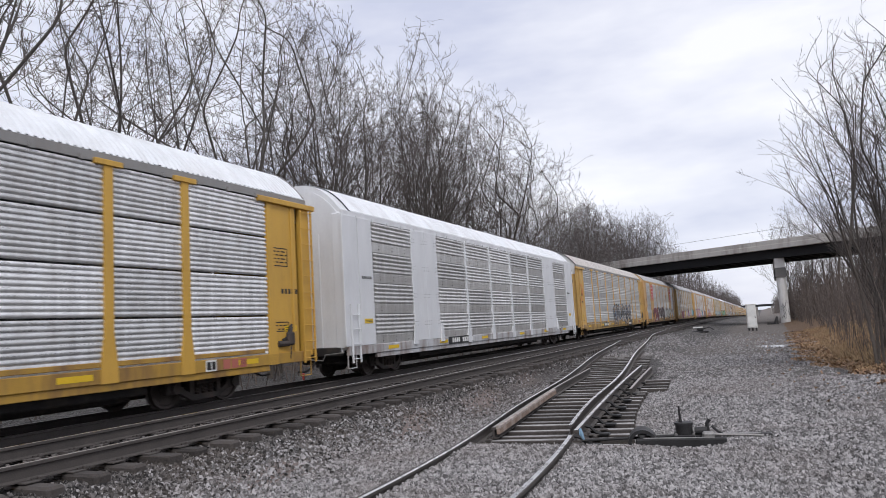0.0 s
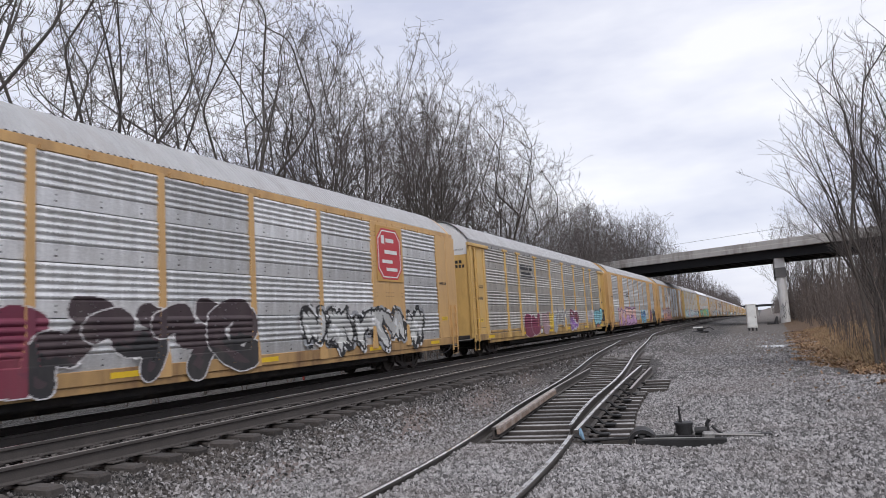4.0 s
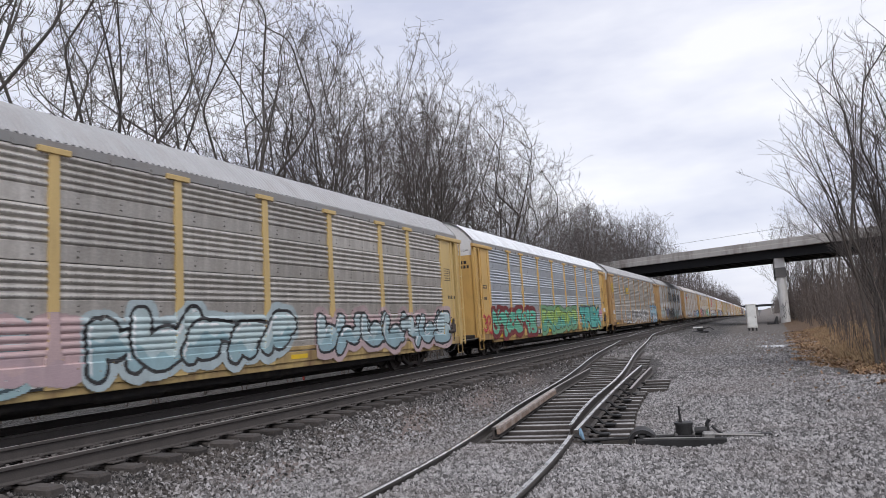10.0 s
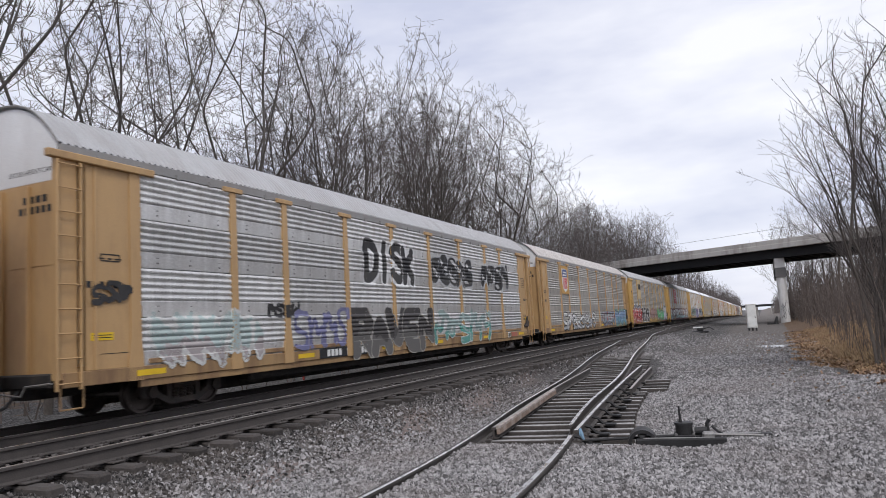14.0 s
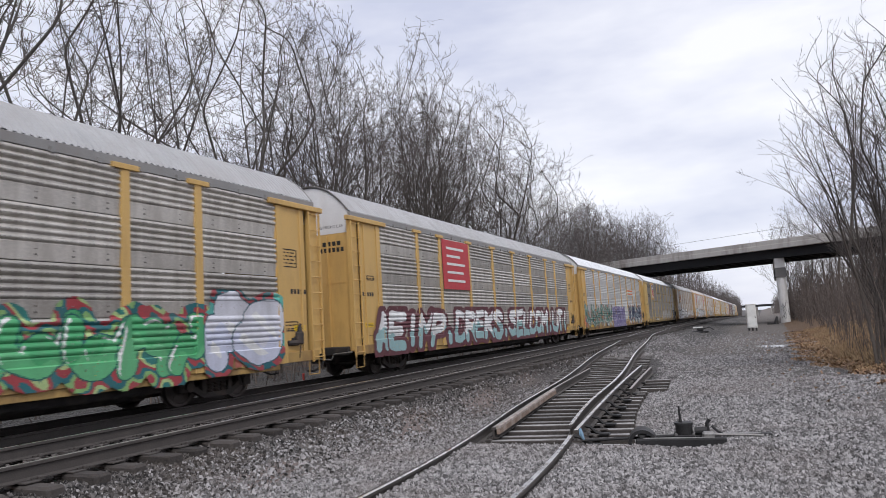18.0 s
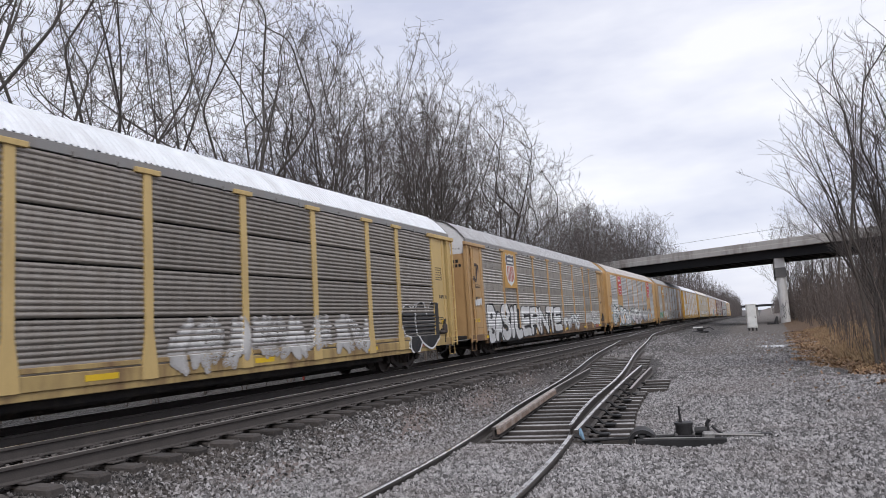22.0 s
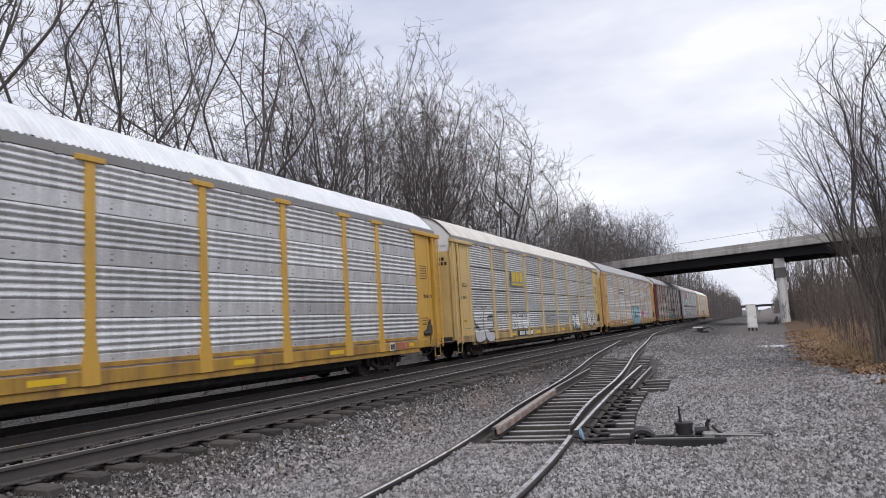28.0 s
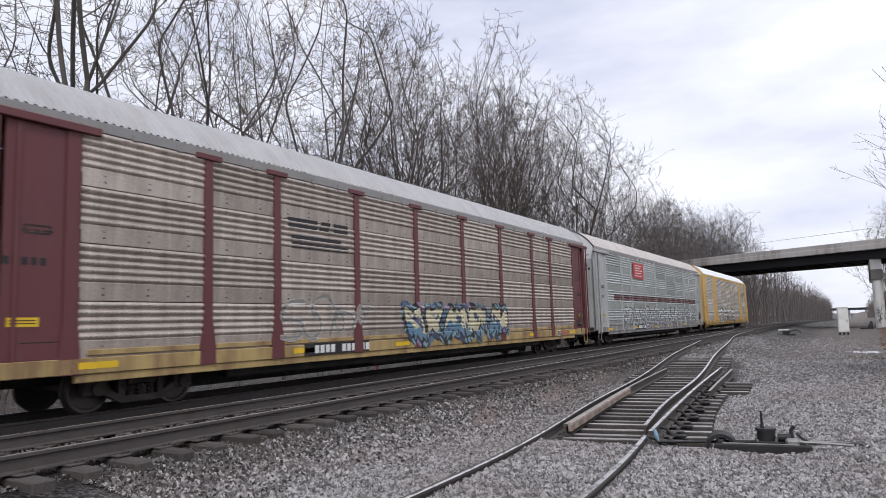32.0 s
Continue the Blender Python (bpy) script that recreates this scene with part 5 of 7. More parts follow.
            part("header", stored(("header", pname), lambda: Geo().box(-0.06, 0.06, -1.15, 1.15, EAVE - 0.28, EAVE - 0.14, c=0.015).mesh("header", pm)), car, (SIDE, s * 12.42, 0))
            part("ladder", ladder_mesh(pm, pname, SILL1 - 0.3, EAVE - 0.3, 0.46), car, (SIDE + 0.01, s * (END - 0.24), 0))
            part("warning_label", stored("warn", warn_mesh), car, (SIDE - 0.028, s * 12.45, 1.5))
            part("marking", bars_mesh(M_BLACK, (0.09, 0.09, 0.09, 0.09, 0.09), 0.12, "num5"), car, (SIDE - 0.029, s * 12.45, 2.5))
            part("handbrake", stored("handbrake", lambda: Geo().box(0, 0.05, -0.12, 0.12, 0, 0.1, c=0.01).tube([(0.05, -0.1, 0.05), (0.08, 0.1, 0.25), (0.05, 0.15, 0.4)], 0.018, 6)
                                     .mesh("handbrake", M_IRON)), car, (SIDE - 0.03, 12.2 if s > 0 else -12.9, SILL1 + 0.25)) if s > 0 else None
    else:
        edges = [-11.65, -9.0, -6.95] + posts + [6.95, 9.0, 11.65]
        for p in posts:
            part("post", post_mesh(wp, pm, pname, True, False), car, (SIDE - 0.04, p, 0))
        for s in (-1, 1):
            # broad flush panels near the ends, in two leaves
            for d in (-0.43, 0.43):
                part("end_panel", stored(("bend", pname), lambda: Geo().box(-0.08, 0.0, -0.41, 0.41, SILL1, EAVE - 0.14, c=0.012).mesh("end_panel", pm)), car, (SIDE + 0.005, s * 12.53 + d, 0))
            for d in (-0.525, 0.525):
                part("wide_panel", stored(("bwide", pname), lambda: Geo().box(-0.08, 0.0, -0.515, 0.515, SILL1, EAVE - 0.14, c=0.012).mesh("wide_panel", pm)), car, (SIDE + 0.005, s * 7.97 + d, 0))
                part("bolts", stored("bolts", bolt_mesh), car, (SIDE + 0.005, s * 7.97 + d, 0))
                part("gusset", stored(("gusset", pname), lambda: Geo().prism([(-0.14, SILL1 - 0.12), (0.14, SILL1 - 0.12), (0.04, SILL1 + 0.55), (-0.04, SILL1 + 0.55)], 0, 0.002, 0.05)
                                      .mesh("gusset", pm)), car, (SIDE + 0.005, s * 7.97 + d * 2.1, 0))
            part("corner_door", stored(("bdoor", pname, zname), lambda: Geo().box(-0.45, -0.03, -0.2, 0.02, SILL1 - 0.1, EAVE - 0.02, c=0.08).mesh("corner_door", cap_m)), car, pose(SIDE, s * (END - 0.3), 0, 0, 0, 0 if s > 0 else 0))
            part("grab_ladder", ladder_mesh(pm, pname, SILL0 - 0.1, 2.2, 0.42), car, (SIDE + 0.015, s * (END - 0.5), 0))
            part("warning_label", stored("warn", warn_mesh), car, (SIDE + 0.012, s * 12.1, 1.62))
            part("marking", bars_mesh(M_BLACK, (0.07, 0.07, 0.07, 0.07, 0.07), 0.08, "num5s"), car, (SIDE + 0.012, s * 12.1, 3.0))
    # stacked side sheets between the posts
    pairs = list(zip(edges, edges[1:]))
    if kind == "B":
        pairs = [q for q in pairs if q not in ((-9.0, -6.95), (6.95, 9.0))]
    for a, b in pairs:
        for z0, z1 in SHEETS:
            part("side_sheet", sheet_mesh(b - a - 0.04, zm, zname, bool(spec.get("fine"))), car, (SIDE - 0.05, (a + b) / 2, z0))
    if kind != "B":
        for a, b in pairs:
            part("lower_rail", stored(("lower", sname, round(b - a, 2)), lambda: Geo().box(-0.08, 0.0, -(b - a) / 2 + 0.2, (b - a) / 2 - 0.2, SILL1 + 0.035, SILL1 + 0.13, c=0.008).mesh("lower_rail", sm)), car,
                 (SIDE + 0.004, (a + b) / 2, 0))
    # side sill: reflectors, number plate, stirrups
    for y in (-11.0, -6.6, -2.2, 2.2, 6.6, 11.0):
        part("reflector", stored("reflector", lambda: Geo().box(0, 0.004, -0.35, 0.35, 0, 0.11).mesh("reflector", M_YEL)), car, (SIDE + 0.001, y + 0.4 * math.sin(k + y), SILL0 + 0.2))
    plate = part("number_plate", stored("plate", lambda: Geo().box(0, 0.004, -1.22, 1.22, 0, 0.27).mesh("number_plate", M_BLACK)), car, (SIDE + 0.001, -5.1 + 0.6 * math.sin(3 * k), SILL0 + 0.13))
    part("marking", bars_mesh(M_WHITE, (0.14, 0.14, 0.14, 0.14, -0.18, 0.14, 0.14, 0.14, 0.14, 0.14, 0.14), 0.18, "plate"), plate, (0.004, 0, 0.135))
    part("data_plate", stored("data", lambda: Geo().box(0, 0.004, -0.16, 0.16, 0, 0.24).box(0.004, 0.006, -0.13, -0.01, 0.03, 0.2, 1).box(0.004, 0.006, 0.02, 0.13, 0.03, 0.2, 1)
                              .mesh("data_plate", [M_WHITE, M_UNDER])), car, (SIDE + 0.001, 9.6, SILL0 + 0.13))
    if kind == "A":
        part("marking", bars_mesh(M_SIGNFRED, (0.22, 0.22, 0.22), 0.2, "mark3"), car, (SIDE + 0.002, 10.35, SILL0 + 0.25))
    for s in (-1, 1):
        for side in (-1, 1):
            part("stirrup_step", stored(("stirrup", sname), lambda: Geo().tube([(0, -0.22, 0.72), (0, -0.22, 0.36), (0, 0.22, 0.36), (0, 0.22, 0.72)], 0.02, 6).mesh("stirrup_step", sm)), car,
                 (side * (SIDE - 0.04), s * (END - 0.35), 0))
    for nm, y, z, w, h in spec.get("signs", ()):
        sign(car, SIGNS[nm], y, z, w, h)
    if "slogan" in spec:
        words, y, z = spec["slogan"]
        part("lettering", lettering(words, 0.17, M_BLACK), car, pose(SIDE + 0.027, y, z, 90, 0, 90))
    for words, y, z in spec.get("words", ()):
        part("lettering", lettering(words, 0.62, M_FADED), car, pose(SIDE - 0.008, y, z, 90, 0, 90), "faded dark lettering")
    if "logo" in spec:
        y, z, w, h = spec["logo"]
        g = Geo()
        for q in DARKLOGO:
            g.prism([(y + a * w / 2, z + b * h / 2) for a, b in q], 0, SIDE - 0.018, SIDE - 0.012)
        part("emblem", g.mesh("emblem", M_BLACK), car, None, "faded black emblem blocks")
    for i, g in enumerate(spec.get("art", ())):
        y0, y1, z0, z1, n, cols = g[:6]
        mural(car, y0, y1, z0, z1, n, cols, 100 * k + i + 7, posts, wp, kind, coat=i, **(g[6] if len(g) > 6 else {}))
    return car


def build_train():
    thin = dict(weight=0.035, outline=0.02, fill=False)
    L = "autorack car with "
    specs = {
        -1: dict(kind="A", fine=1, paint=BRIGHT, zinc=SILVER, roof=R_WHITE, cap=1, label="yellow " + L + "bright galvanised sheets and white roof"),
        0: dict(kind="B", paint=WHITE, zinc=MID, roof=R_WHITE, dirt=0.12, label="white " + L + "grey ribbed sheets and white roof"),
        1: dict(kind="A", paint=TTX, zinc=SILVER, roof=R_BEIGE, cap=1, label="yellow " + L + "bright ribbed sheets and black graffiti",
                art=[(-13.0, -12.1, 1.7, 3.9, 1, (ORNG, ORNG, ORNG, ORNG), thin), (-2.2, 6.2, 0.62, 2.45, 6, ((0.10, 0.10, 0.11), (0.025, 0.025, 0.03), (0.58, 0.58, 0.60), K), dict(weight=0.15, outline=0.035, halo=0.16, style="blades", ground=(K, (0.30, 0.31, 0.33), (0.05, 0.13, 0.24), K, (0.56, 0.30, 0.06), (0.42, 0.43, 0.45)))), (4.4, 6.1, 0.55, 1.0, 3, (W, W, K, K), dict(word="BRU", weight=0.045, outline=0.09, style="block"))]),
        2: dict(kind="B", pale_door=1, paint=TAN, zinc=SILVER, roof=R_GREY, label="tan " + L + "red octagon emblems and dark graffiti", signs=[("octagon", -7.88, 3.81, 1.66, 1.78), ("octagon", 8.02, 3.81, 1.66, 1.78)],
                art=[(-12.3, -11.5, 1.5, 2.4, 2, (W, W, W, W), dict(weight=0.05, outline=0.03)), (-8.6, -7.4, 1.0, 2.0, 3, (K, K, K, K), thin), (-7.5, -3.8, 0.56, 2.3, 3, (MAR, (0.20, 0.035, 0.06), (0.62, 0.58, 0.58), MAR), dict(weight=0.26, outline=0.03)), (-4.2, 1.45, 0.56, 2.3, 4, ((0.06, 0.04, 0.045), (0.03, 0.028, 0.03), (0.62, 0.60, 0.60), K), dict(weight=0.26, outline=0.03)), (3.1, 10.5, 0.56, 2.2, 5, ((0.46, 0.46, 0.45), (0.62, 0.62, 0.60), K, W), dict(weight=0.16, outline=0.05, style="blades", halo=0.08, ground=(K, W, K, GY)))]),
        3: dict(kind="A", paint=TTX, zinc=DULL, roof=R_GREY, cap=1, label="yellow " + L + "dull sheets and purple and blue graffiti", logo=(-5.7, 3.9, 2.0, 0.8),
                art=[(-6.6, -3.9, 0.6, 1.9, 2, ((0.19, 0.03, 0.07), (0.17, 0.03, 0.06), (0.62, 0.56, 0.58), NAVY), dict(weight=0.3, outline=0.03)), (-3.5, -2.1, 0.62, 1.9, 2, ((0.40, 0.28, 0.30), (0.36, 0.24, 0.27), (0.10, 0.05, 0.06), (0.4, 0.28, 0.3)), dict(weight=0.19, outline=0.035, halo=0.1)), (-2.15, -1.15, 0.95, 1.9, 2, ((0.62, 0.44, 0.07), (0.60, 0.42, 0.06), (0.45, 0.22, 0.04), (0.6, 0.45, 0.1)), dict(weight=0.2, outline=0.03)), (-1.4, -0.6, 0.66, 1.75, 1, ((0.44, 0.48, 0.54), GY, GY, W), dict(weight=0.18, outline=0.03)),
                     (-0.8, 1.7, 0.95, 2.15, 4, ((0.3, 0.28, 0.27), (0.3, 0.28, 0.27), W, W), dict(weight=0.09, outline=0.03)), (2.4, 4.7, 0.6, 2.2, 2, (MAR, PURP, W, (0.5, 0.45, 0.48)), dict(weight=0.26, outline=0.03, halo=0.05)), (7.2, 9.1, 1.05, 2.1, 2, ((0.56, 0.54, 0.56), (0.5, 0.46, 0.5), (0.5, 0.48, 0.5), W), dict(weight=0.14, outline=0.02, worn_by=0.2)), (9.3, 12.0, 0.85, 2.15, 3, ((0.22, 0.48, 0.54), (0.26, 0.50, 0.56), (0.03, 0.08, 0.1), LBLUE), dict(weight=0.22, outline=0.045)), (12.0, 12.6, 1.75, 2.0, 5, (K, K, K, K), thin)]),
        4: dict(kind="B", pale_door=1, paint=TAN, zinc=SILVER, roof=R_GREY, cap=1, label="tan " + L + "pink and purple graffiti", logo=(-4.9, 3.3, 1.4, 0.5),
                art=[(-9.9, -1.1, 0.60, 2.2, 5, ((0.66, 0.42, 0.37), (0.52, 0.30, 0.50), K, (0.50, 0.28, 0.48)), dict(word="MASDE", weight=0.25, outline=0.05, halo=0.12, shine=True)),
                     (1.9, 4.8, 0.66, 1.95, 2, (BLUE, LBLUE, NAVY, LBLUE), dict(weight=0.17, outline=0.05, halo=0.14, shine=True)), (7.5, 9.1, 0.56, 2.0, 2, (MAR, (0.22, 0.07, 0.07), (0.6, 0.5, 0.5), MAR), dict(weight=0.16, outline=0.025, halo=0.06)), (9.4, 11.7, 0.55, 2.05, 3, ((0.05, 0.06, 0.07), K, (0.45, 0.5, 0.55), K), dict(weight=0.2, outline=0.025, halo=0.06))]),
        5: dict(kind="B", white_end=1, paint=TAN, zinc=SILVER, roof=R_GREY, cap=1, label="tan " + L + "pink and white graffiti", logo=(-4.9, 3.3, 1.4, 0.5),
                art=[(-9.9, -1.9, 0.58, 2.2, 5, ((0.58, 0.44, 0.48), (0.58, 0.26, 0.24), (0.025, 0.02, 0.045), (0.56, 0.20, 0.18)), dict(word="MASDE", weight=0.24, outline=0.06, halo=0.1, shine=True))]),
        6: dict(kind="A", paint=CREAM, zinc=DULL, roof=R_GREY, cap=1, label="cream " + L + "dull sheets and pale blue graffiti",
                art=[(-11.9, -4.6, 0.60, 2.15, 6, ((0.46, 0.56, 0.58), (0.36, 0.50, 0.54), (0.05, 0.08, 0.09), (0.30, 0.42, 0.44)), dict(weight=0.2, outline=0.04, halo=0.12, shine=True)), (-5.6, -3.6, 0.7, 2.05, 2, ((0.50, 0.36, 0.36), (0.46, 0.34, 0.36), (0.44, 0.34, 0.34), (0.48, 0.36, 0.36)), dict(weight=0.22, outline=0.02)), (-3.7, 2.6, 0.60, 2.25, 5, ((0.46, 0.56, 0.57), (0.30, 0.44, 0.48), K, (0.42, 0.50, 0.52)), dict(weight=0.2, outline=0.05, halo=0.14, shine=True)), (3.3, 12.2, 0.60, 2.2, 7, ((0.42, 0.52, 0.54), (0.28, 0.40, 0.44), K, (0.48, 0.36, 0.36)), dict(weight=0.17, outline=0.05, halo=0.14, shine=True))]),
        7: dict(kind="A", paint=TTX, zinc=("zinc_blue", (0.50, 0.53, 0.57), 0.2), roof=R_WHITE, cap=1, label="yellow " + L + "white roof and green graffiti",
                art=[(-12.9, -11.8, 0.9, 1.9, 2, (RED, ORNG, RED, RED), thin), (-11.8, -5.0, 0.60, 2.25, 6, ((0.10, 0.42, 0.30), (0.13, 0.40, 0.27), (0.16, 0.02, 0.025), (0.20, 0.03, 0.03)), dict(weight=0.24, outline=0.06, halo=0.14)), (-4.3, 3.9, 0.60, 2.3, 6, ((0.28, 0.42, 0.10), (0.10, 0.36, 0.28), (0.05, 0.08, 0.03), (0.18, 0.36, 0.2)), dict(weight=0.24, outline=0.04, halo=0.2)),
                     (4.5, 10.8, 0.58, 2.35, 4, ((0.08, 0.40, 0.35), (0.10, 0.44, 0.38), K, (0.5, 0.36, 0.06)), dict(word="TREK", weight=0.22, outline=0.08, halo=0.16, style="block", ground=((0.5, 0.36, 0.06), (0.12, 0.42, 0.36), (0.55, 0.4, 0.1), (0.30, 0.42, 0.40)))), (10.5, 11.5, 1.4, 2.1, 2, (PINK, PINK, (0.62, 0.5, 0.52), PINK), dict(weight=0.09, outline=0.03)), (11.7, 12.7, 1.75, 2.1, 3, (W, W, W, W), thin)]),
        8: dict(kind="A", paint=RUST, zinc=DULL, roof=R_GREY, cap=1, label="tan " + L + "grey sheets and white and blue graffiti", signs=[("gold", -5.6, 3.6, 1.5, 0.62), ("notice", -12.2, 3.72, 0.62, 0.66)],
                art=[(-12.6, -11.8, 1.55, 2.0, 2, (W, W, W, W), thin), (-8.6, -4.4, 0.62, 2.05, 5, (GY, W, W, GY), thin), (-3.9, 5.8, 0.60, 2.15, 7, ((0.22, 0.215, 0.21), (0.40, 0.39, 0.38), W, (0.55, 0.54, 0.52)), dict(weight=0.17, outline=0.06, style="block", worn_by=0.1)),
                     (9.6, 11.2, 2.5, 3.1, 4, ((0.5, 0.55, 0.52), W, W, W), thin), (7.4, 12.4, 0.55, 2.45, 4, ((0.34, 0.52, 0.62), (0.55, 0.60, 0.66), K, (0.20, 0.36, 0.50)), dict(weight=0.24, outline=0.06, halo=0.16, shine=True))]),
        9: dict(kind="A", paint=RUST, zinc=MID, roof=R_GREY, cap=1, label="tan " + L + "many narrow bays and black and white graffiti",
                art=[(-12.7, -11.8, 2.1, 2.6, 3, (K, K, K, K), thin), (-11.5, -8.0, 0.62, 2.15, 3, ((0.42, 0.50, 0.49), (0.40, 0.36, 0.36), (0.6, 0.6, 0.58), (0.3, 0.36, 0.34)), dict(weight=0.16, outline=0.05, style="blades", worn_by=0.12)), (-7.8, -6.5, 1.82, 2.25, 4, (K, K, K, K), thin), (-6.8, -4.2, 0.9, 2.1, 4, ((0.17, 0.17, 0.30), (0.17, 0.17, 0.30), (0.2, 0.2, 0.32), BLUE), dict(weight=0.05, outline=0.02)),
                     (-4.1, 1.4, 0.58, 2.1, 5, ((0.055, 0.05, 0.05), (0.12, 0.115, 0.11), (0.40, 0.38, 0.34), K), dict(word="RAVEN", weight=0.22, outline=0.03)), (1.4, 7.3, 0.64, 2.1, 5, ((0.30, 0.38, 0.37), (0.10, 0.30, 0.26), (0.58, 0.6, 0.58), GY), dict(weight=0.12, outline=0.035)),
                     (-3.3, 0.2, 2.75, 4.35, 4, (K, (0.05, 0.05, 0.05), W, W), dict(word="DISK", weight=0.15, outline=0.03, halo=0.10)), (1.5, 5.5, 2.8, 4.15, 5, (K, (0.05, 0.05, 0.05), GY, (0.5, 0.5, 0.5)), dict(weight=0.17, outline=0.03, halo=0.08)), (6.4, 10.0, 2.75, 4.15, 4, (K, K, GY, (0.5, 0.5, 0.5)), dict(weight=0.17, outline=0.03, halo=0.08))]),
        10: dict(kind="A", paint=RUST, zinc=DULL, roof=R_BEIGE, cap=1, label="tan " + L + "a shield emblem and blue graffiti", signs=[("shield", -8.0, 3.8, 1.75, 1.7)],
                 art=[(-9.0, 0.0, 0.62, 1.9, 8, (W, GY, K, GY), dict(weight=0.09, outline=0.04)), (2.0, 7.0, 0.60, 1.85, 5, ((0.40, 0.40, 0.42), (0.24, 0.30, 0.34), (0.05, 0.03, 0.03), (0.25, 0.05, 0.05)), dict(weight=0.16, outline=0.05, halo=0.12, style="blades", ground=((0.30, 0.32, 0.34), (0.26, 0.06, 0.06), (0.2, 0.28, 0.36), K, (0.45, 0.45, 0.44)))), (7.2, 12.0, 0.58, 2.05, 6, ((0.20, 0.32, 0.50), (0.14, 0.30, 0.40), (0.02, 0.03, 0.06), (0.22, 0.36, 0.30)), dict(weight=0.2, outline=0.045, halo=0.12, shine=True)), (12.0, 12.7, 1.5, 2.0, 3, (K, K, K, K), thin)]),
        11: dict(kind="A", paint=TTX, zinc=DULL, roof=R_GREY, cap=1, label="yellow " + L + "beige emblem panel and red graffiti", signs=[("beige", -8.02, 3.9, 1.7, 1.86)],
                 art=[(-12.95, -12.1, 2.2, 4.0, 1, ((0.06, 0.035, 0.03), MAR, K, K), dict(weight=0.05, outline=0.01, fill=False)), (-12.9, -12.0, 1.55, 2.3, 3, (K, K, K, K), thin), (-11.8, -7.7, 1.2, 2.5, 4, ((0.34, 0.36, 0.42), (0.46, 0.48, 0.56), K, W), dict(weight=0.2, outline=0.06, halo=0.04)),
                      (-12.9, -6.9, 0.56, 2.1, 5, ((0.46, 0.02, 0.025), (0.36, 0.015, 0.02), W, K), dict(weight=0.2, outline=0.04, halo=0.12, style="block", ground=((0.45, 0.02, 0.025), K, (0.42, 0.02, 0.02), (0.6, 0.22, 0.03), K))), (-7.3, -2.5, 0.70, 2.2, 6, (K, K, W, W), dict(word="CHOYSR", weight=0.16, outline=0.05)),
                      (-1.8, 4.0, 0.9, 2.15, 6, ((0.33, 0.20, 0.19), (0.36, 0.22, 0.2), (0.16, 0.06, 0.06), (0.40, 0.30, 0.26)), dict(weight=0.16, outline=0.02, halo=0.06)), (3.6, 9.3, 0.53, 2.3, 5, ((0.07, 0.36, 0.15), (0.12, 0.44, 0.20), (0.01, 0.10, 0.09), GREEN), dict(weight=0.2, outline=0.03, halo=0.2, style="block", shine=True, ground=((0.36, 0.06, 0.07), (0.24, 0.44, 0.16), (0.02, 0.14, 0.16), (0.36, 0.05, 0.06), (0.42, 0.55, 0.24), (0.03, 0.18, 0.16)))),
                      (9.0, 11.75, 0.6, 2.5, 2, ((0.62, 0.62, 0.68), (0.56, 0.58, 0.70), (0.02, 0.09, 0.12), W), dict(weight=0.33, outline=0.03, halo=0.14, ground=((0.36, 0.06, 0.07), (0.02, 0.12, 0.14), (0.36, 0.06, 0.07), TEAL)))]),
        12: dict(kind="A", paint=TTX, zinc=DULL, roof=R_GREY, cap=1, label="yellow " + L + "faded red panel and long pale graffiti", signs=[("red", -5.62, 3.75, 2.6, 1.9)],
                 art=[(-12.3, 10.9, 0.58, 2.15, 22, (W, (0.30, 0.47, 0.48), (0.115, 0.035, 0.045), (0.13, 0.04, 0.05)), dict(word="AEIMP.DREKS.SELDOM.UTI", weight=0.155, outline=0.06, halo=0.12, style="block", slant=0.16))]),
        13: dict(kind="A", paint=TTX, zinc=SILVER, roof=R_WHITE, cap=1, label="yellow " + L + "white roof and green and violet graffiti", signs=[("orange", 5.6, 3.48, 2.6, 0.58)],
                 art=[(-13.0, -11.9, 0.8, 1.7, 2, (RED, ORNG, RED, W), dict(weight=0.1, outline=0.03)), (-12.6, -2.9, 0.56, 2.4, 6, ((0.03, 0.13, 0.10), (0.02, 0.10, 0.08), (0.5, 0.56, 0.52), ORNG), dict(weight=0.13, outline=0.03, halo=0.14, style="blades", ground=((0.03, 0.13, 0.10), (0.45, 0.10, 0.07), (0.04, 0.16, 0.12), (0.5, 0.52, 0.48), (0.03, 0.12, 0.09)))), (-3.0, 2.6, 0.58, 2.25, 5, ((0.10, 0.085, 0.20), (0.16, 0.14, 0.30), (0.58, 0.56, 0.64), (0.20, 0.17, 0.34)), dict(word="MOBIC", weight=0.17, outline=0.035, halo=0.2)),
                      (3.8, 11.6, 0.56, 2.45, 6, (NAVY, (0.02, 0.04, 0.10), (0.42, 0.5, 0.52), NAVY), dict(weight=0.14, outline=0.03, halo=0.2, style="blades", ground=((0.36, 0.46, 0.48), W, (0.40, 0.12, 0.08), NAVY, (0.30, 0.40, 0.34), K)))]),
        14: dict(kind="A", fine=1, paint=CREAM, zinc=BROWN, roof=R_WHITE, cap=1, label="cream " + L + "dark brown sheets and a striped shield emblem", signs=[("shield", -8.02, 3.93, 1.76, 1.8)], words=(("We will", -10.45, 4.22), ("deliver", -10.45, 3.28)),
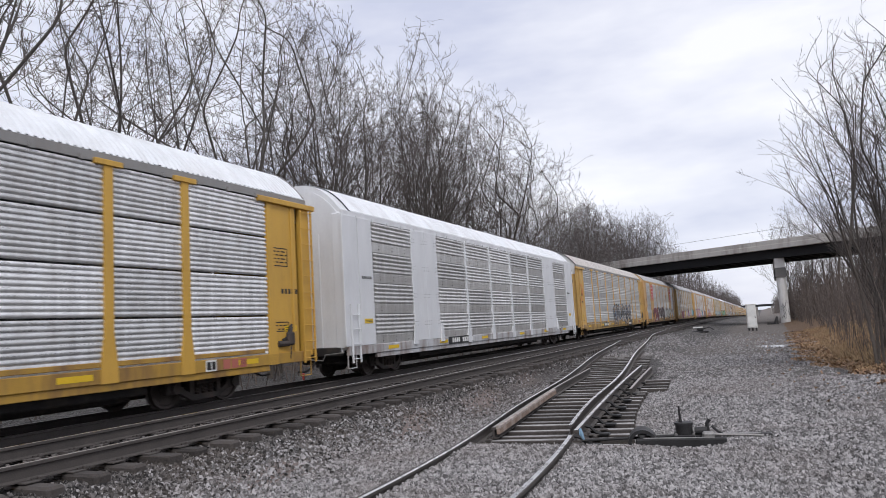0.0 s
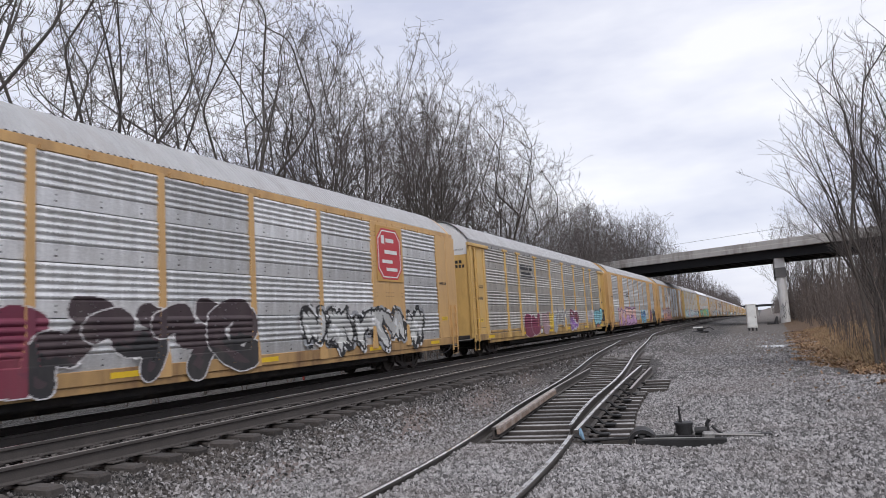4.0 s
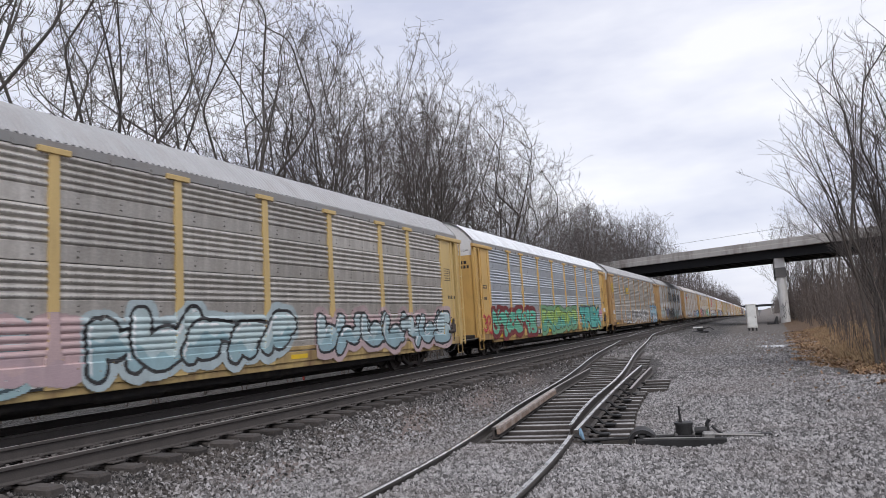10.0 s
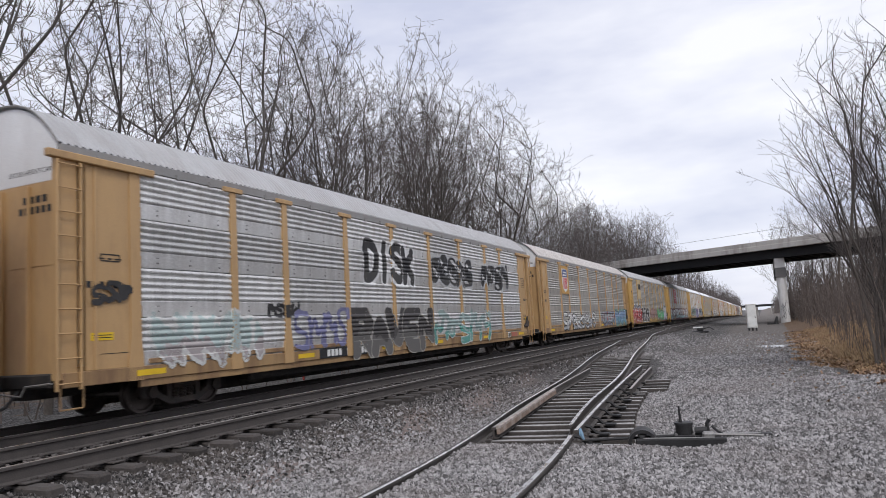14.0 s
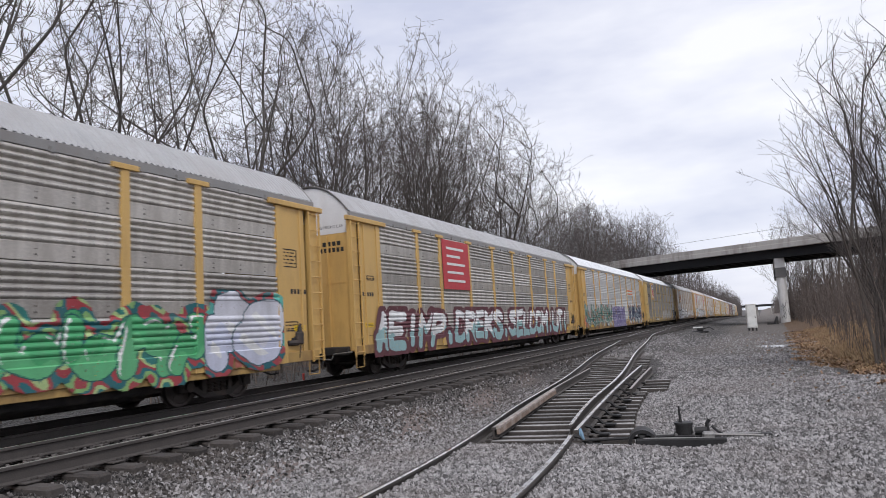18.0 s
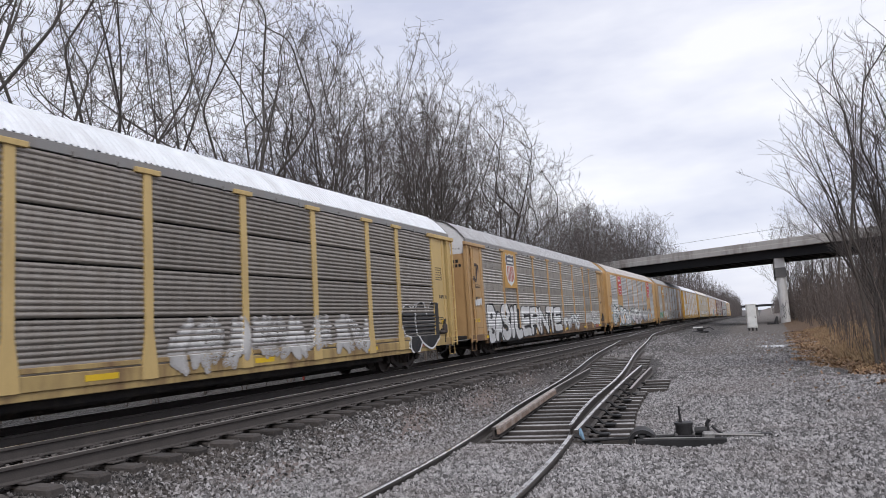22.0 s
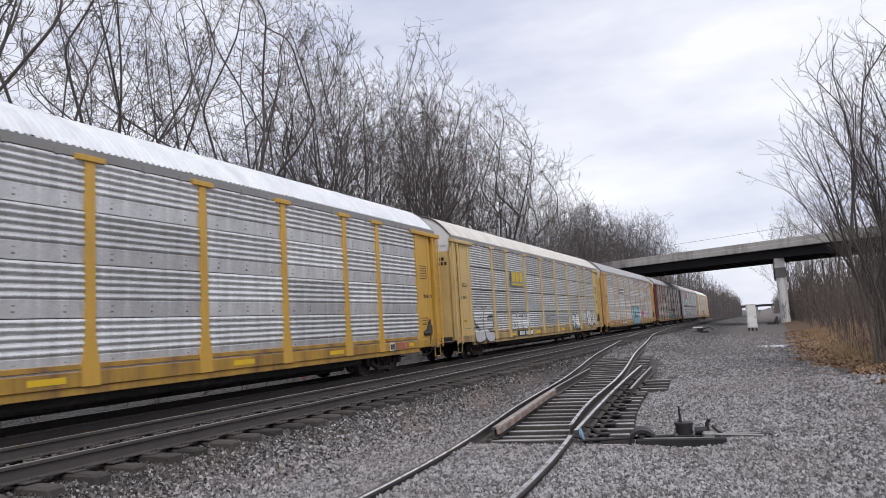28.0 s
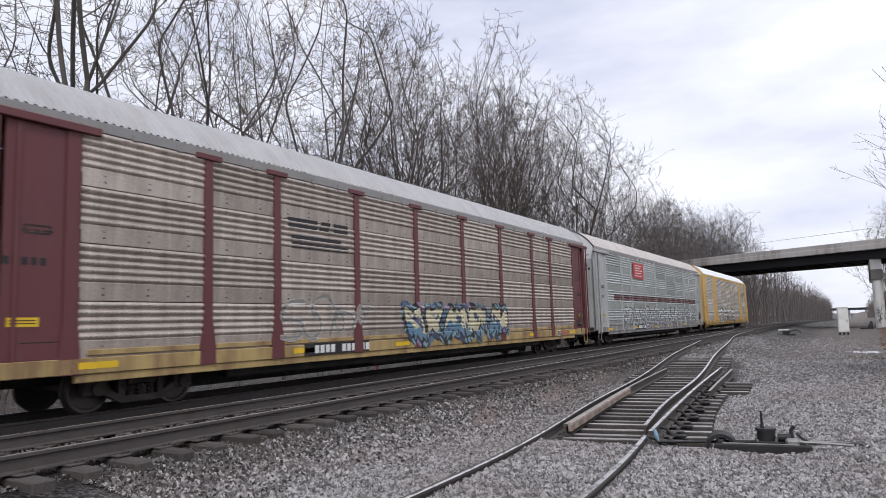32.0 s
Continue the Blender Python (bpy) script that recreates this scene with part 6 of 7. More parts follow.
                 art=[(-1.0, 6.9, 0.60, 1.95, 7, ((0.60, 0.59, 0.58), (0.50, 0.49, 0.48), (0.42, 0.40, 0.39), W), dict(weight=0.15, outline=0.04, style="blades", worn_by=0.2)), (9.0, 11.9, 0.58, 2.3, 2, (K, K, W, W), dict(weight=0.36, outline=0.045))]),
        15: dict(kind="A", paint=RUST, sill=("brown_sill", (0.26, 0.16, 0.085)), zinc=("zinc_worn", (0.51, 0.475, 0.43), 0.48), roof=R_GREY, cap=1, label="rusty tan " + L + "a faded shield emblem and white graffiti", signs=[("faded_shield", -8.02, 3.93, 1.76, 1.8)],
                 art=[(-12.95, -12.1, 2.6, 4.2, 1, ((0.06, 0.035, 0.03), MAR, K, K), dict(weight=0.05, outline=0.01, fill=False)), (-12.7, -11.95, 2.15, 2.5, 4, (W, W, W, W), thin), (-11.4, -6.7, 0.56, 2.3, 5, (W, (0.60, 0.60, 0.60), K, K), dict(word="BASIL", weight=0.2, outline=0.06, drop_by=0.14)), (-6.7, 0.8, 0.66, 2.2, 5, (W, (0.60, 0.60, 0.60), K, K), dict(word="ERNTE", weight=0.18, outline=0.06, drop_by=0.1, style="block")), (1.2, 5.3, 0.66, 1.75, 4, (W, GY, (0.3, 0.3, 0.3), W), dict(weight=0.09, outline=0.05)),
                      (6.9, 8.4, 1.05, 1.85, 4, (W, W, W, W), thin), (8.7, 11.3, 0.9, 1.95, 4, ((0.34, 0.33, 0.31), (0.45, 0.44, 0.42), W, GY), dict(weight=0.1, outline=0.06))]),
        16: dict(kind="B", pale_door=1, paint=TAN, zinc=SILVER, roof=R_BEIGE, label="tan " + L + "red octagon emblems and white graffiti", signs=[("octagon", -8.05, 3.98, 1.7, 1.8), ("octagon", 7.97, 3.98, 1.7, 1.8)],
                 art=[(-12.9, -11.6, 0.7, 2.6, 2, ((0.62, 0.60, 0.60), (0.2, 0.4, 0.45), K, W), dict(weight=0.12, outline=0.03, style="blades")), (-11.7, -6.9, 0.58, 2.5, 3, (W, (0.60, 0.60, 0.62), K, (0.24, 0.38, 0.38)), dict(weight=0.24, outline=0.06, halo=0.05)), (-6.9, -2.5, 0.58, 2.1, 4, (W, (0.60, 0.58, 0.60), K, (0.3, 0.4, 0.38)), dict(weight=0.19, outline=0.05, halo=0.05)),
                      (-2.5, 2.3, 0.56, 2.15, 4, (W, (0.60, 0.56, 0.58), K, (0.36, 0.44, 0.42)), dict(word="WEIN", weight=0.22, outline=0.06, halo=0.04)), (3.1, 9.7, 0.56, 2.1, 6, ((0.60, 0.60, 0.60), (0.44, 0.44, 0.45), K, (0.44, 0.44, 0.45)), dict(weight=0.13, outline=0.03, halo=0.08, style="blades", ground=(GY, (0.5, 0.5, 0.5), K, GY)))]),
        17: dict(kind="B", paint=RUST, zinc=MID, roof=R_GREY, label="tan " + L + "a white emblem and pale graffiti", signs=[("white", -8.05, 4.0, 1.9, 1.3)],
                 art=[(-12.3, -8.4, 0.6, 1.8, 4, ((0.12, 0.30, 0.2), (0.45, 0.46, 0.44), (0.2, 0.2, 0.2), (0.4, 0.42, 0.4)), dict(weight=0.13, outline=0.04, style="blades", worn_by=0.1)), (-8.4, -6.8, 0.8, 1.9, 2, (W, (0.55, 0.55, 0.5), (0.2, 0.2, 0.2), W), dict(weight=0.14, outline=0.04)), (-4.3, 8.0, 0.62, 2.0, 10, ((0.52, 0.52, 0.5), (0.45, 0.46, 0.48), (0.3, 0.26, 0.22), GY), dict(weight=0.13, outline=0.045, worn_by=0.08))]),
        18: dict(kind="A", paint=BRIGHT, zinc=SILVER, roof=R_WHITE, cap=1, label="bright yellow " + L + "clean sheets and a striped shield emblem", signs=[("panel", -8.0, 3.83, 1.68, 1.86), ("shield", -8.0, 4.12, 1.12, 1.2)], slogan=("BUILDING AMERICA", -8.0, 3.2), art=[(-11.1, -10.3, 1.05, 1.85, 2, ((0.55, 0.55, 0.55), W, W, W), dict(weight=0.04, outline=0.02))]),
        19: dict(kind="A", fine=1, paint=CREAM, zinc=("zinc_grey", (0.52, 0.515, 0.50), 0.36), roof=("roof_cream", (0.66, 0.63, 0.58)), cap=1, label="cream " + L + "a yellow emblem and silver graffiti", signs=[("gold", -5.6, 3.5, 1.9, 0.75)],
                 art=[(-11.5, -9.2, 0.62, 2.2, 2, ((0.60, 0.60, 0.60), (0.55, 0.55, 0.55), K, W), dict(word="SE", weight=0.2, outline=0.05)), (-6.7, -4.1, 1.0, 1.95, 3, ((0.62, 0.62, 0.62), W, K, W), dict(weight=0.15, outline=0.03, style="block")), (-0.8, 4.2, 1.3, 1.75, 8, (GY, GY, GY, GY), thin), (4.8, 6.6, 0.66, 1.75, 2, (W, (0.25, 0.3, 0.34), K, W), dict(weight=0.2, outline=0.05)), (7.3, 8.5, 1.15, 1.95, 2, (W, W, W, K), dict(weight=0.05, outline=0.03)), (8.8, 11.2, 0.85, 2.0, 4, (W, W, K, GY), dict(word="KAYA", weight=0.11, outline=0.045, style="block"))]),
        20: dict(kind="A", paint=TAN, zinc=SILVER, roof=R_GREY, cap=1, label="tan " + L + "a black emblem and light blue graffiti", logo=(-5.65, 3.47, 2.4, 0.62),
                 art=[(-0.95, 3.05, 0.56, 2.25, 4, ((0.30, 0.50, 0.58), (0.26, 0.46, 0.56), K, K), dict(word="HOSE", weight=0.25, outline=0.045, drop_by=0.1, halo=0.03)), (4.6, 5.8, 0.9, 2.1, 2, ((0.52, 0.14, 0.40), (0.46, 0.16, 0.38), (0.45, 0.25, 0.4), PINK), dict(weight=0.16, outline=0.0, worn_by=0.25))]),
        21: dict(kind="A", paint=BURG, zinc=("zinc_tan", (0.52, 0.455, 0.40), 0.5), roof=R_GREY, cap=1, sill=CREAM, label="burgundy " + L + "brownish sheets, yellow sill and small graffiti", logo=(-5.6, 3.5, 2.2, 0.8),
                 art=[(-7.0, -3.5, 1.0, 2.15, 4, ((0.25, 0.23, 0.21), (0.25, 0.23, 0.21), (0.50, 0.50, 0.49), W), dict(weight=0.035, outline=0.018)), (-2.3, 4.7, 0.6, 2.05, 7, ((0.60, 0.55, 0.38), (0.13, 0.24, 0.34), K, (0.08, 0.10, 0.18)), dict(weight=0.16, outline=0.04, halo=0.12, style="blades", ground=((0.10, 0.18, 0.26), (0.05, 0.06, 0.12), (0.22, 0.36, 0.40), K, (0.3, 0.22, 0.36))))]),
        22: dict(kind="C", paint=GREYP, zinc=("zinc_green", (0.48, 0.51, 0.49), 0.25), roof=R_BEIGE, cap=1, label="grey " + L + "thin white posts and a red emblem", signs=[("red", -5.5, 4.1, 2.2, 0.9)],
                 art=[(-9.0, 11.5, 0.7, 2.1, 18, ((0.55, 0.56, 0.56), GY, (0.1, 0.1, 0.1), W), dict(weight=0.08, outline=0.05, worn_by=0.1)), (-10.5, 11.0, 2.35, 2.65, 30, ((0.13, 0.05, 0.055),) * 4, dict(weight=0.3, outline=0.0, worn_by=0.3))]),
        23: dict(kind="B", pale_door=1, paint=TTX, zinc=MID, roof=R_WHITE, label="yellow " + L + "a few tags, the last of the train", art=[(-7.0, 3.0, 0.7, 2.2, 7, (W, GY, K, W), dict(weight=0.1, outline=0.06))]),
    }
    for k in sorted(specs):
        autorack(k, specs[k])


build_train()

# ---- the road bridge ----
def place_bridge():
    """A skewed highway bridge: steel girders under a concrete deck with a parapet, on round-cornered piers."""
    t = thing("road_bridge", pose(2.3, 88.0, 0, 0, 0, -25.6), "concrete road bridge with dark steel girders and a painted pier", "bridge")
    # bridge space: x along the deck, y across it away from the camera
    x0, x1, zb = -62.0, 52.0, 6.72
    part("deck", Geo().box(x0, x1, -0.9, 10.6, zb + 1.3, zb + 1.55, c=0.03).mesh("deck", M_CONC), t)
    for y in (-0.95, 10.35):
        part("parapet", Geo().box(x0, x1, y - 0.12, y + 0.32, zb + 1.5, zb + 2.05, c=0.04).box(x0, x1, y - 0.18, y + 0.3, zb + 0.98, zb + 1.56, c=0.04).mesh("parapet", M_CONC), t)
    for y in (0.0, 2.4, 4.8, 7.2, 9.6):
        part("girder", Geo().box(x0, x1, y - 0.02, y + 0.02, zb, zb + 1.25).box(x0, x1, y - 0.22, y + 0.22, zb, zb + 0.05).box(x0, x1, y - 0.2, y + 0.2, zb + 1.2, zb + 1.25)
             .mesh("girder", M_GIRDER), t)
    # the columns stand in a row along the tracks
    for px in (0.0, -34.0):
        turn = pose(px, 0, 0, 0, 0, 25.6)
        part("pier_cap", Geo().box(-0.54, 0.54, 0.0, 9.6, zb - 2.25, zb, c=0.05).mesh("pier_cap", M_PIER), t, turn)
        part("cap_band", Geo().box(-0.56, 0.56, -0.04, 9.64, zb - 2.2, zb - 1.1, c=0.03).mesh("cap_band", M_GREYPAINT), t, turn)
        for py in (0.55,):
            out = [(0.5 * math.cos(a), py + 0.5 * math.sin(a)) for a in np.linspace(0, 2 * math.pi, 20, endpoint=False)]
            part("pier", Geo().prism(out, 2, -1.2, zb - 2.24).mesh("pier", M_PIER, True), t, turn)
    # scrawls low on the near pier
    g = Geo()
    rng = random.Random(8)
    for k in range(16):
        a = rng.uniform(-2.4, -0.7)
        z = rng.uniform(0.0, 1.5)
        pts = [(0.515 * math.cos(a + d), 0.6 + 0.515 * math.sin(a + d), z + rng.uniform(-0.3, 0.3)) for d in (0, 0.2, 0.35, 0.5)]
        g.tube(pts, 0.022, 4)
    part("scrawl", g.mesh("scrawl", M_BLACK), t, pose(0, -0.05, 0, 0, 0, 25.6), "black graffiti scrawl")


place_bridge()


def relay_box():
    t = thing("relay_cabinet", pose(-0.88, 63.0, float(land(-0.88, 63.0)), 0, 0, 6), "white metal signal relay cabinet on short legs", "cabinet")
    part("body", Geo().box(-0.36, 0.36, -0.3, 0.3, 0.22, 2.1, c=0.02).mesh("body", M_BOXWHITE), t)
    part("lid", Geo().box(-0.4, 0.4, -0.34, 0.34, 2.1, 2.18, c=0.02).mesh("lid", M_BOXWHITE), t)
    d = part("door", Geo().box(-0.32, 0.32, -0.325, -0.3, 0.28, 2.04, c=0.008).mesh("door", M_BOXWHITE), t)
    part("handle", Geo().box(0.22, 0.27, -0.36, -0.325, 1.0, 1.2, c=0.008).mesh("handle", M_IRON), d)
    for x in (-0.28, 0.0, 0.28):
        part("leg", Geo().box(x - 0.05, x + 0.05, -0.2, 0.2, -0.1, 0.22, c=0.01).mesh("leg", M_IRON), t)


relay_box()


def odds():
    th = thing("puddle", pose(0.37, 35.6, float(land(0.37, 35.6)) + 0.012), "shallow rain puddle on the gravel lane", "puddle")
    th_pts = [(0.75 * math.cos(a) * (1 + 0.25 * math.sin(3 * a)), 1.25 * math.sin(a) * (1 + 0.2 * math.cos(2 * a))) for a in np.linspace(0, 2 * math.pi, 24, endpoint=False)]
    part("water", Geo().prism(th_pts, 2, -0.02, 0.012).mesh("water", M_PUDDLE), th)
    st = thing("marker_stake", pose(-15.4, 21.3, float(land(-15.4, 21.3)) - 0.02), "small red painted marker stake in the ballast", "stake")
    part("stake", Geo().box(-0.03, 0.03, -0.03, 0.03, 0, 0.55, c=0.006).mesh("stake", M_RED), st)
    jn = thing("junk_pile", pose(1.2, 84.0, float(land(1.2, 84.0))), "dark scrap and an old stump beside the pier", "scrap")
    part("stump", Geo().tube([(0, 0, 0), (0.06, 0, 0.35), (0.15, 0.1, 0.8)], [0.25, 0.2, 0.1], 8).mesh("stump", M_IRON), jn)
    part("beam", Geo().box(-0.9, 0.3, -0.15, 0.15, 0, 0.14, c=0.04).mesh("beam", M_IRON), jn)
    # wires over the line
    w = thing("overhead_wire", None, "thin black utility wire above the bridge", "wire")
    pts = []
    for s in np.linspace(0, 1, 30):
        pts.append((-70 + 130 * s, 168 - 62 * s, 15.0 + 1.5 * s - 5 * s * (1 - s)))
    part("cable", Geo().tube(pts, 0.03, 4).mesh("cable", M_WIRE), w)
    far = thing("far_overpass", pose(-8.0, 690, -4.5), "dark distant overpass across the line", "bridge")
    part("span", Geo().box(-40, 60, 0, 8, 7.2, 9.2, c=0.1).mesh("span", M_GIRDER), far)
    for x in (-30, 3.5, 16):
        part("support", Geo().box(x - 0.9, x + 0.9, 0.5, 7.5, -2, 7.2, c=0.1).mesh("support", M_CONC), far)


odds()

# ---- bare trees and brush ----
def colonise(seed, bole, wide, n, pace=0.02, kill=0.027, sense=0.34, stems=1, lean=0.03, shift=(0.0, 0.0), wander=0.11, rise=0.08, limbs=0, spread=0.6):
    """Nodes and parents of a branching tree of height 1 that grows into a ragged crown."""
    rng = np.random.RandomState(seed)
    want = []
    ph = rng.uniform(0, 6.28, 4)
    while len(want) < n:
        u, a = rng.rand() ** 0.9, rng.uniform(0, 6.28)
        w = wide * min(1.0, 0.3 + 1.5 * u) * (1 - u ** 3.2) ** 0.5
        w *= 0.78 + 0.2 * math.sin(3 * a + ph[0] + 5 * u) + 0.14 * math.sin(5 * a + ph[1] - 9 * u)
        r = w * rng.rand() ** 0.42
        top = 1 - 0.22 * (r / wide) ** 2 * (1 + 0.5 * math.sin(2 * a + ph[2]))
        want.append((r * math.cos(a) + shift[0] * u, r * math.sin(a) + shift[1] * u, bole * 0.82 + (top - bole * 0.82) * u))
    want = np.array(want)
    pts, par = [], []
    for _ in range(stems):
        w = 0.0 if stems == 1 else 0.022
        p, v, last = np.array([rng.normal(0, w), rng.normal(0, w), -0.01]), np.array([rng.normal(0, lean), rng.normal(0, lean), 1.0]), -1
        goal = bole * rng.uniform(0.8, 1.08)
        while p[2] < goal:
            pts.append(p)
            par.append(last)
            last = len(pts) - 1
            v = v + rng.normal(0, 0.05, 3)
            v[2] = 1.0
            p = p + v / np.linalg.norm(v) * pace
    def reach_out(last, p, v, length, fork):
        """A main limb that bends up as it goes and throws off side limbs."""
        v = v / np.linalg.norm(v)
        marks = [0.3 * length, 0.6 * length] if fork else []
        sway, gone = rng.normal(0, 0.35, 3), 0.0
        while gone < length and p[2] < 0.93:
            p = p + v * pace
            gone += pace
            pts.append(p)
            par.append(last)
            last = len(pts) - 1
            if rng.rand() < 0.25:
                sway = rng.normal(0, 0.35, 3)
            v = v + (sway * 1.6 + np.array([0, 0, 1.1])) * pace
            v = v / np.linalg.norm(v)
            if marks and gone > marks[0]:
                marks.pop(0)
                side = np.cross(v, rng.normal(0, 1, 3))
                w = v * math.cos(spread * 1.2) + side / np.linalg.norm(side) * math.sin(spread * 1.2)
                w[2] = abs(w[2])
                reach_out(last, p, w, length * rng.uniform(0.45, 0.62), fork - 1)

    tips = [i for i in range(len(pts)) if i == len(pts) - 1 or par[i + 1] < 0]
    turn = rng.uniform(0, 6.28)
    for j in range(limbs):
        base = tips[j % len(tips)] - (j // 2) * 2
        a, lean_out = turn + 2.4 * j, spread * rng.uniform(0.55, 1.25) * (0.35 if j == 0 else 1.0)
        reach_out(base, pts[base], np.array([math.sin(lean_out) * math.cos(a), math.sin(lean_out) * math.sin(a), math.cos(lean_out)]), (1 - bole) * rng.uniform(0.62, 0.85), 2)
    pts = np.array(pts)
    kids = np.zeros(len(pts), int)
    d = np.linalg.norm(want[:, None] - pts[None], axis=2)
    ni, nd = d.argmin(1), d.min(1)
    for _ in range(int(2.2 / pace)):
        act = nd < sense
        if not act.any():
            break
        acc = np.zeros((len(pts), 3))
        np.add.at(acc, ni[act], (want[act] - pts[ni[act]]) / (nd[act][:, None] + 1e-6))
        g = np.unique(ni[act])
        g = g[kids[g] < 3]
        if not len(g):
            break
        v = acc[g] / (np.linalg.norm(acc[g], axis=1)[:, None] + 1e-6) + rng.normal(0, wander, (len(g), 3)) + np.array([0, 0, rise])
        fresh = pts[g] + v / np.linalg.norm(v, axis=1)[:, None] * pace
        kids[g] += 1
        k = len(pts)
        pts, kids = np.concatenate([pts, fresh]), np.concatenate([kids, np.zeros(len(fresh), int)])
        par += g.tolist()
        d = np.linalg.norm(want[:, None] - fresh[None], axis=2)
        better = d.min(1) < nd
        ni = np.where(better, k + d.argmin(1), ni)
        nd = np.minimum(nd, d.min(1))
        keep = nd > kill
        want, ni, nd = want[keep], ni[keep], nd[keep]
        if not len(want):
            break
    return pts, par


def branches_of(pts, par, height, tip, power=2.25, cuts=(0.5, 0.15), twigs=0, seed=0, twig_len=0.75, skip=1):
    """Limbs as (level, points, radii), thickened from the tips down, with fine twigs on the thin ones."""
    rng = random.Random(seed)
    n = len(pts)
    kids = [[] for _ in range(n)]
    for i, p in enumerate(par):
        if p >= 0:
            kids[p].append(i)
    area = [0.0] * n
    for i in range(n - 1, -1, -1):
        area[i] += tip ** power if not kids[i] else 0.0
        if par[i] >= 0:
            area[par[i]] += area[i]
    rad = [a ** (1 / power) for a in area]
    cuts = (cuts[0] * max(rad), cuts[1] * max(rad))
    q = pts * height
    soft = q.copy()
    for i in range(n):
        if par[i] >= 0 and kids[i]:
            c = max(kids[i], key=lambda j: rad[j])
            soft[i] = 0.4 * q[i] + 0.3 * q[par[i]] + 0.3 * q[c]
    out, starts = [], [i for i in range(n) if par[i] < 0]
    while starts:
        i = starts.pop()
        line = [par[i], i] if par[i] >= 0 else [i]
        while kids[i]:
            c = max(kids[i], key=lambda j: rad[j])
            starts += [j for j in kids[i] if j != c]
            i = c
            line.append(i)
        level = lambda j: 0 if rad[j] > cuts[0] else 1 if rad[j] > cuts[1] else 3
        k = 0
        while k < len(line) - 1:
            j = k + 1
            while j < len(line) - 1 and level(line[j]) == level(line[k + 1]):
                j += 1
            seq = line[k:j + 1]
            if skip > 1 and len(seq) > 3:
                seq = seq[:-1:skip] + [seq[-1]]
            r0 = rad[line[1]] if par[line[1]] >= 0 else rad[line[0]]
            out.append((level(line[k + 1]), [Vector(soft[m]) for m in seq], [min(rad[m], r0 if k == 0 else 9.0) for m in seq]))
            k = j
    slim = [i for i in range(n) if rad[i] < 0.035 and par[i] >= 0]
    for _ in range(twigs):
        i = rng.choice(slim)
        at, along = Vector(soft[i]), (Vector(soft[i]) - Vector(soft[par[i]])).normalized()
        ln = twig_len * rng.uniform(0.4, 1.25)

        def shoot(at, along, ln, r, more):
            side = along.orthogonal().normalized()
            side.rotate(Matrix.Rotation(rng.uniform(0, 6.283), 3, along))
            d = (along * rng.uniform(0.5, 0.9) + side * rng.uniform(0.5, 0.9) + Vector((0, 0, 0.22))).normalized()
            mid = at + d * ln * 0.5
            d2 = (d + Vector((rng.gauss(0, 0.2), rng.gauss(0, 0.2), 0.25))).normalized()
            end = mid + d2 * ln * 0.5
            out.append((4, [at, mid, end], [r, r * 0.8, r * 0.5]))
            for _ in range(more):
                f = rng.uniform(0.3, 0.95)
                shoot(at.lerp(mid, f * 2) if f < 0.5 else mid.lerp(end, f * 2 - 1), d if f < 0.5 else d2, ln * 0.5, r * 0.7, 0)
        shoot(at, along, ln, min(rad[i] * 0.7, 0.011), 2 if rng.random() < 0.6 else 1)
    return out


def tubes(branches, pick, sides, name, mat, thick=1.0, floor=0.0):
    v, f = [], []
    for l, pts, rad in branches:
        if l not in pick:
            continue
        n = sides[l]
        u = None
        for i, c in enumerate(pts):
            d = (pts[min(i + 1, len(pts) - 1)] - pts[max(i - 1, 0)]).normalized()
            u = d.orthogonal().normalized() if u is None else (u - d * u.dot(d)).normalized()
            w = d.cross(u)
            r = max(rad[i] * thick, floor)
            for k in range(n):
                a = 2 * math.pi * k / n
                v.append(c + (u * math.cos(a) + w * math.sin(a)) * r)
        b = len(v) - n * len(pts)
        for i in range(len(pts) - 1):
            for k in range(n):
                f.append((b + i * n + k, b + i * n + (k + 1) % n, b + (i + 1) * n + (k + 1) % n, b + (i + 1) * n + k))
    return array_mesh(name, [tuple(a) for a in v], f, [mat], smooth=True)


SIDES = {0: 7, 1: 5, 2: 4, 3: 3, 4: 3, 5: 3}


def tree_kind(label, seed, own, tip=0.0078, twigs=750, grain=1, **kw):
    pts, par = colonise(seed, **kw)
    br = branches_of(pts, par, own, tip, 1.98, twigs=twigs, seed=seed, skip=grain)
    t = thing("bare_tree", None, label, "tree", "trees beside the line")
    part("trunk", tubes(br, (0,), SIDES, "trunk", M_BARK), t)
    part("bough", tubes(br, (1,), SIDES, "bough", M_LIMB), t)
    part("crown", tubes(br, (3, 4), SIDES, "crown", M_TWIG, 1.0, 0.0085), t)
    return t


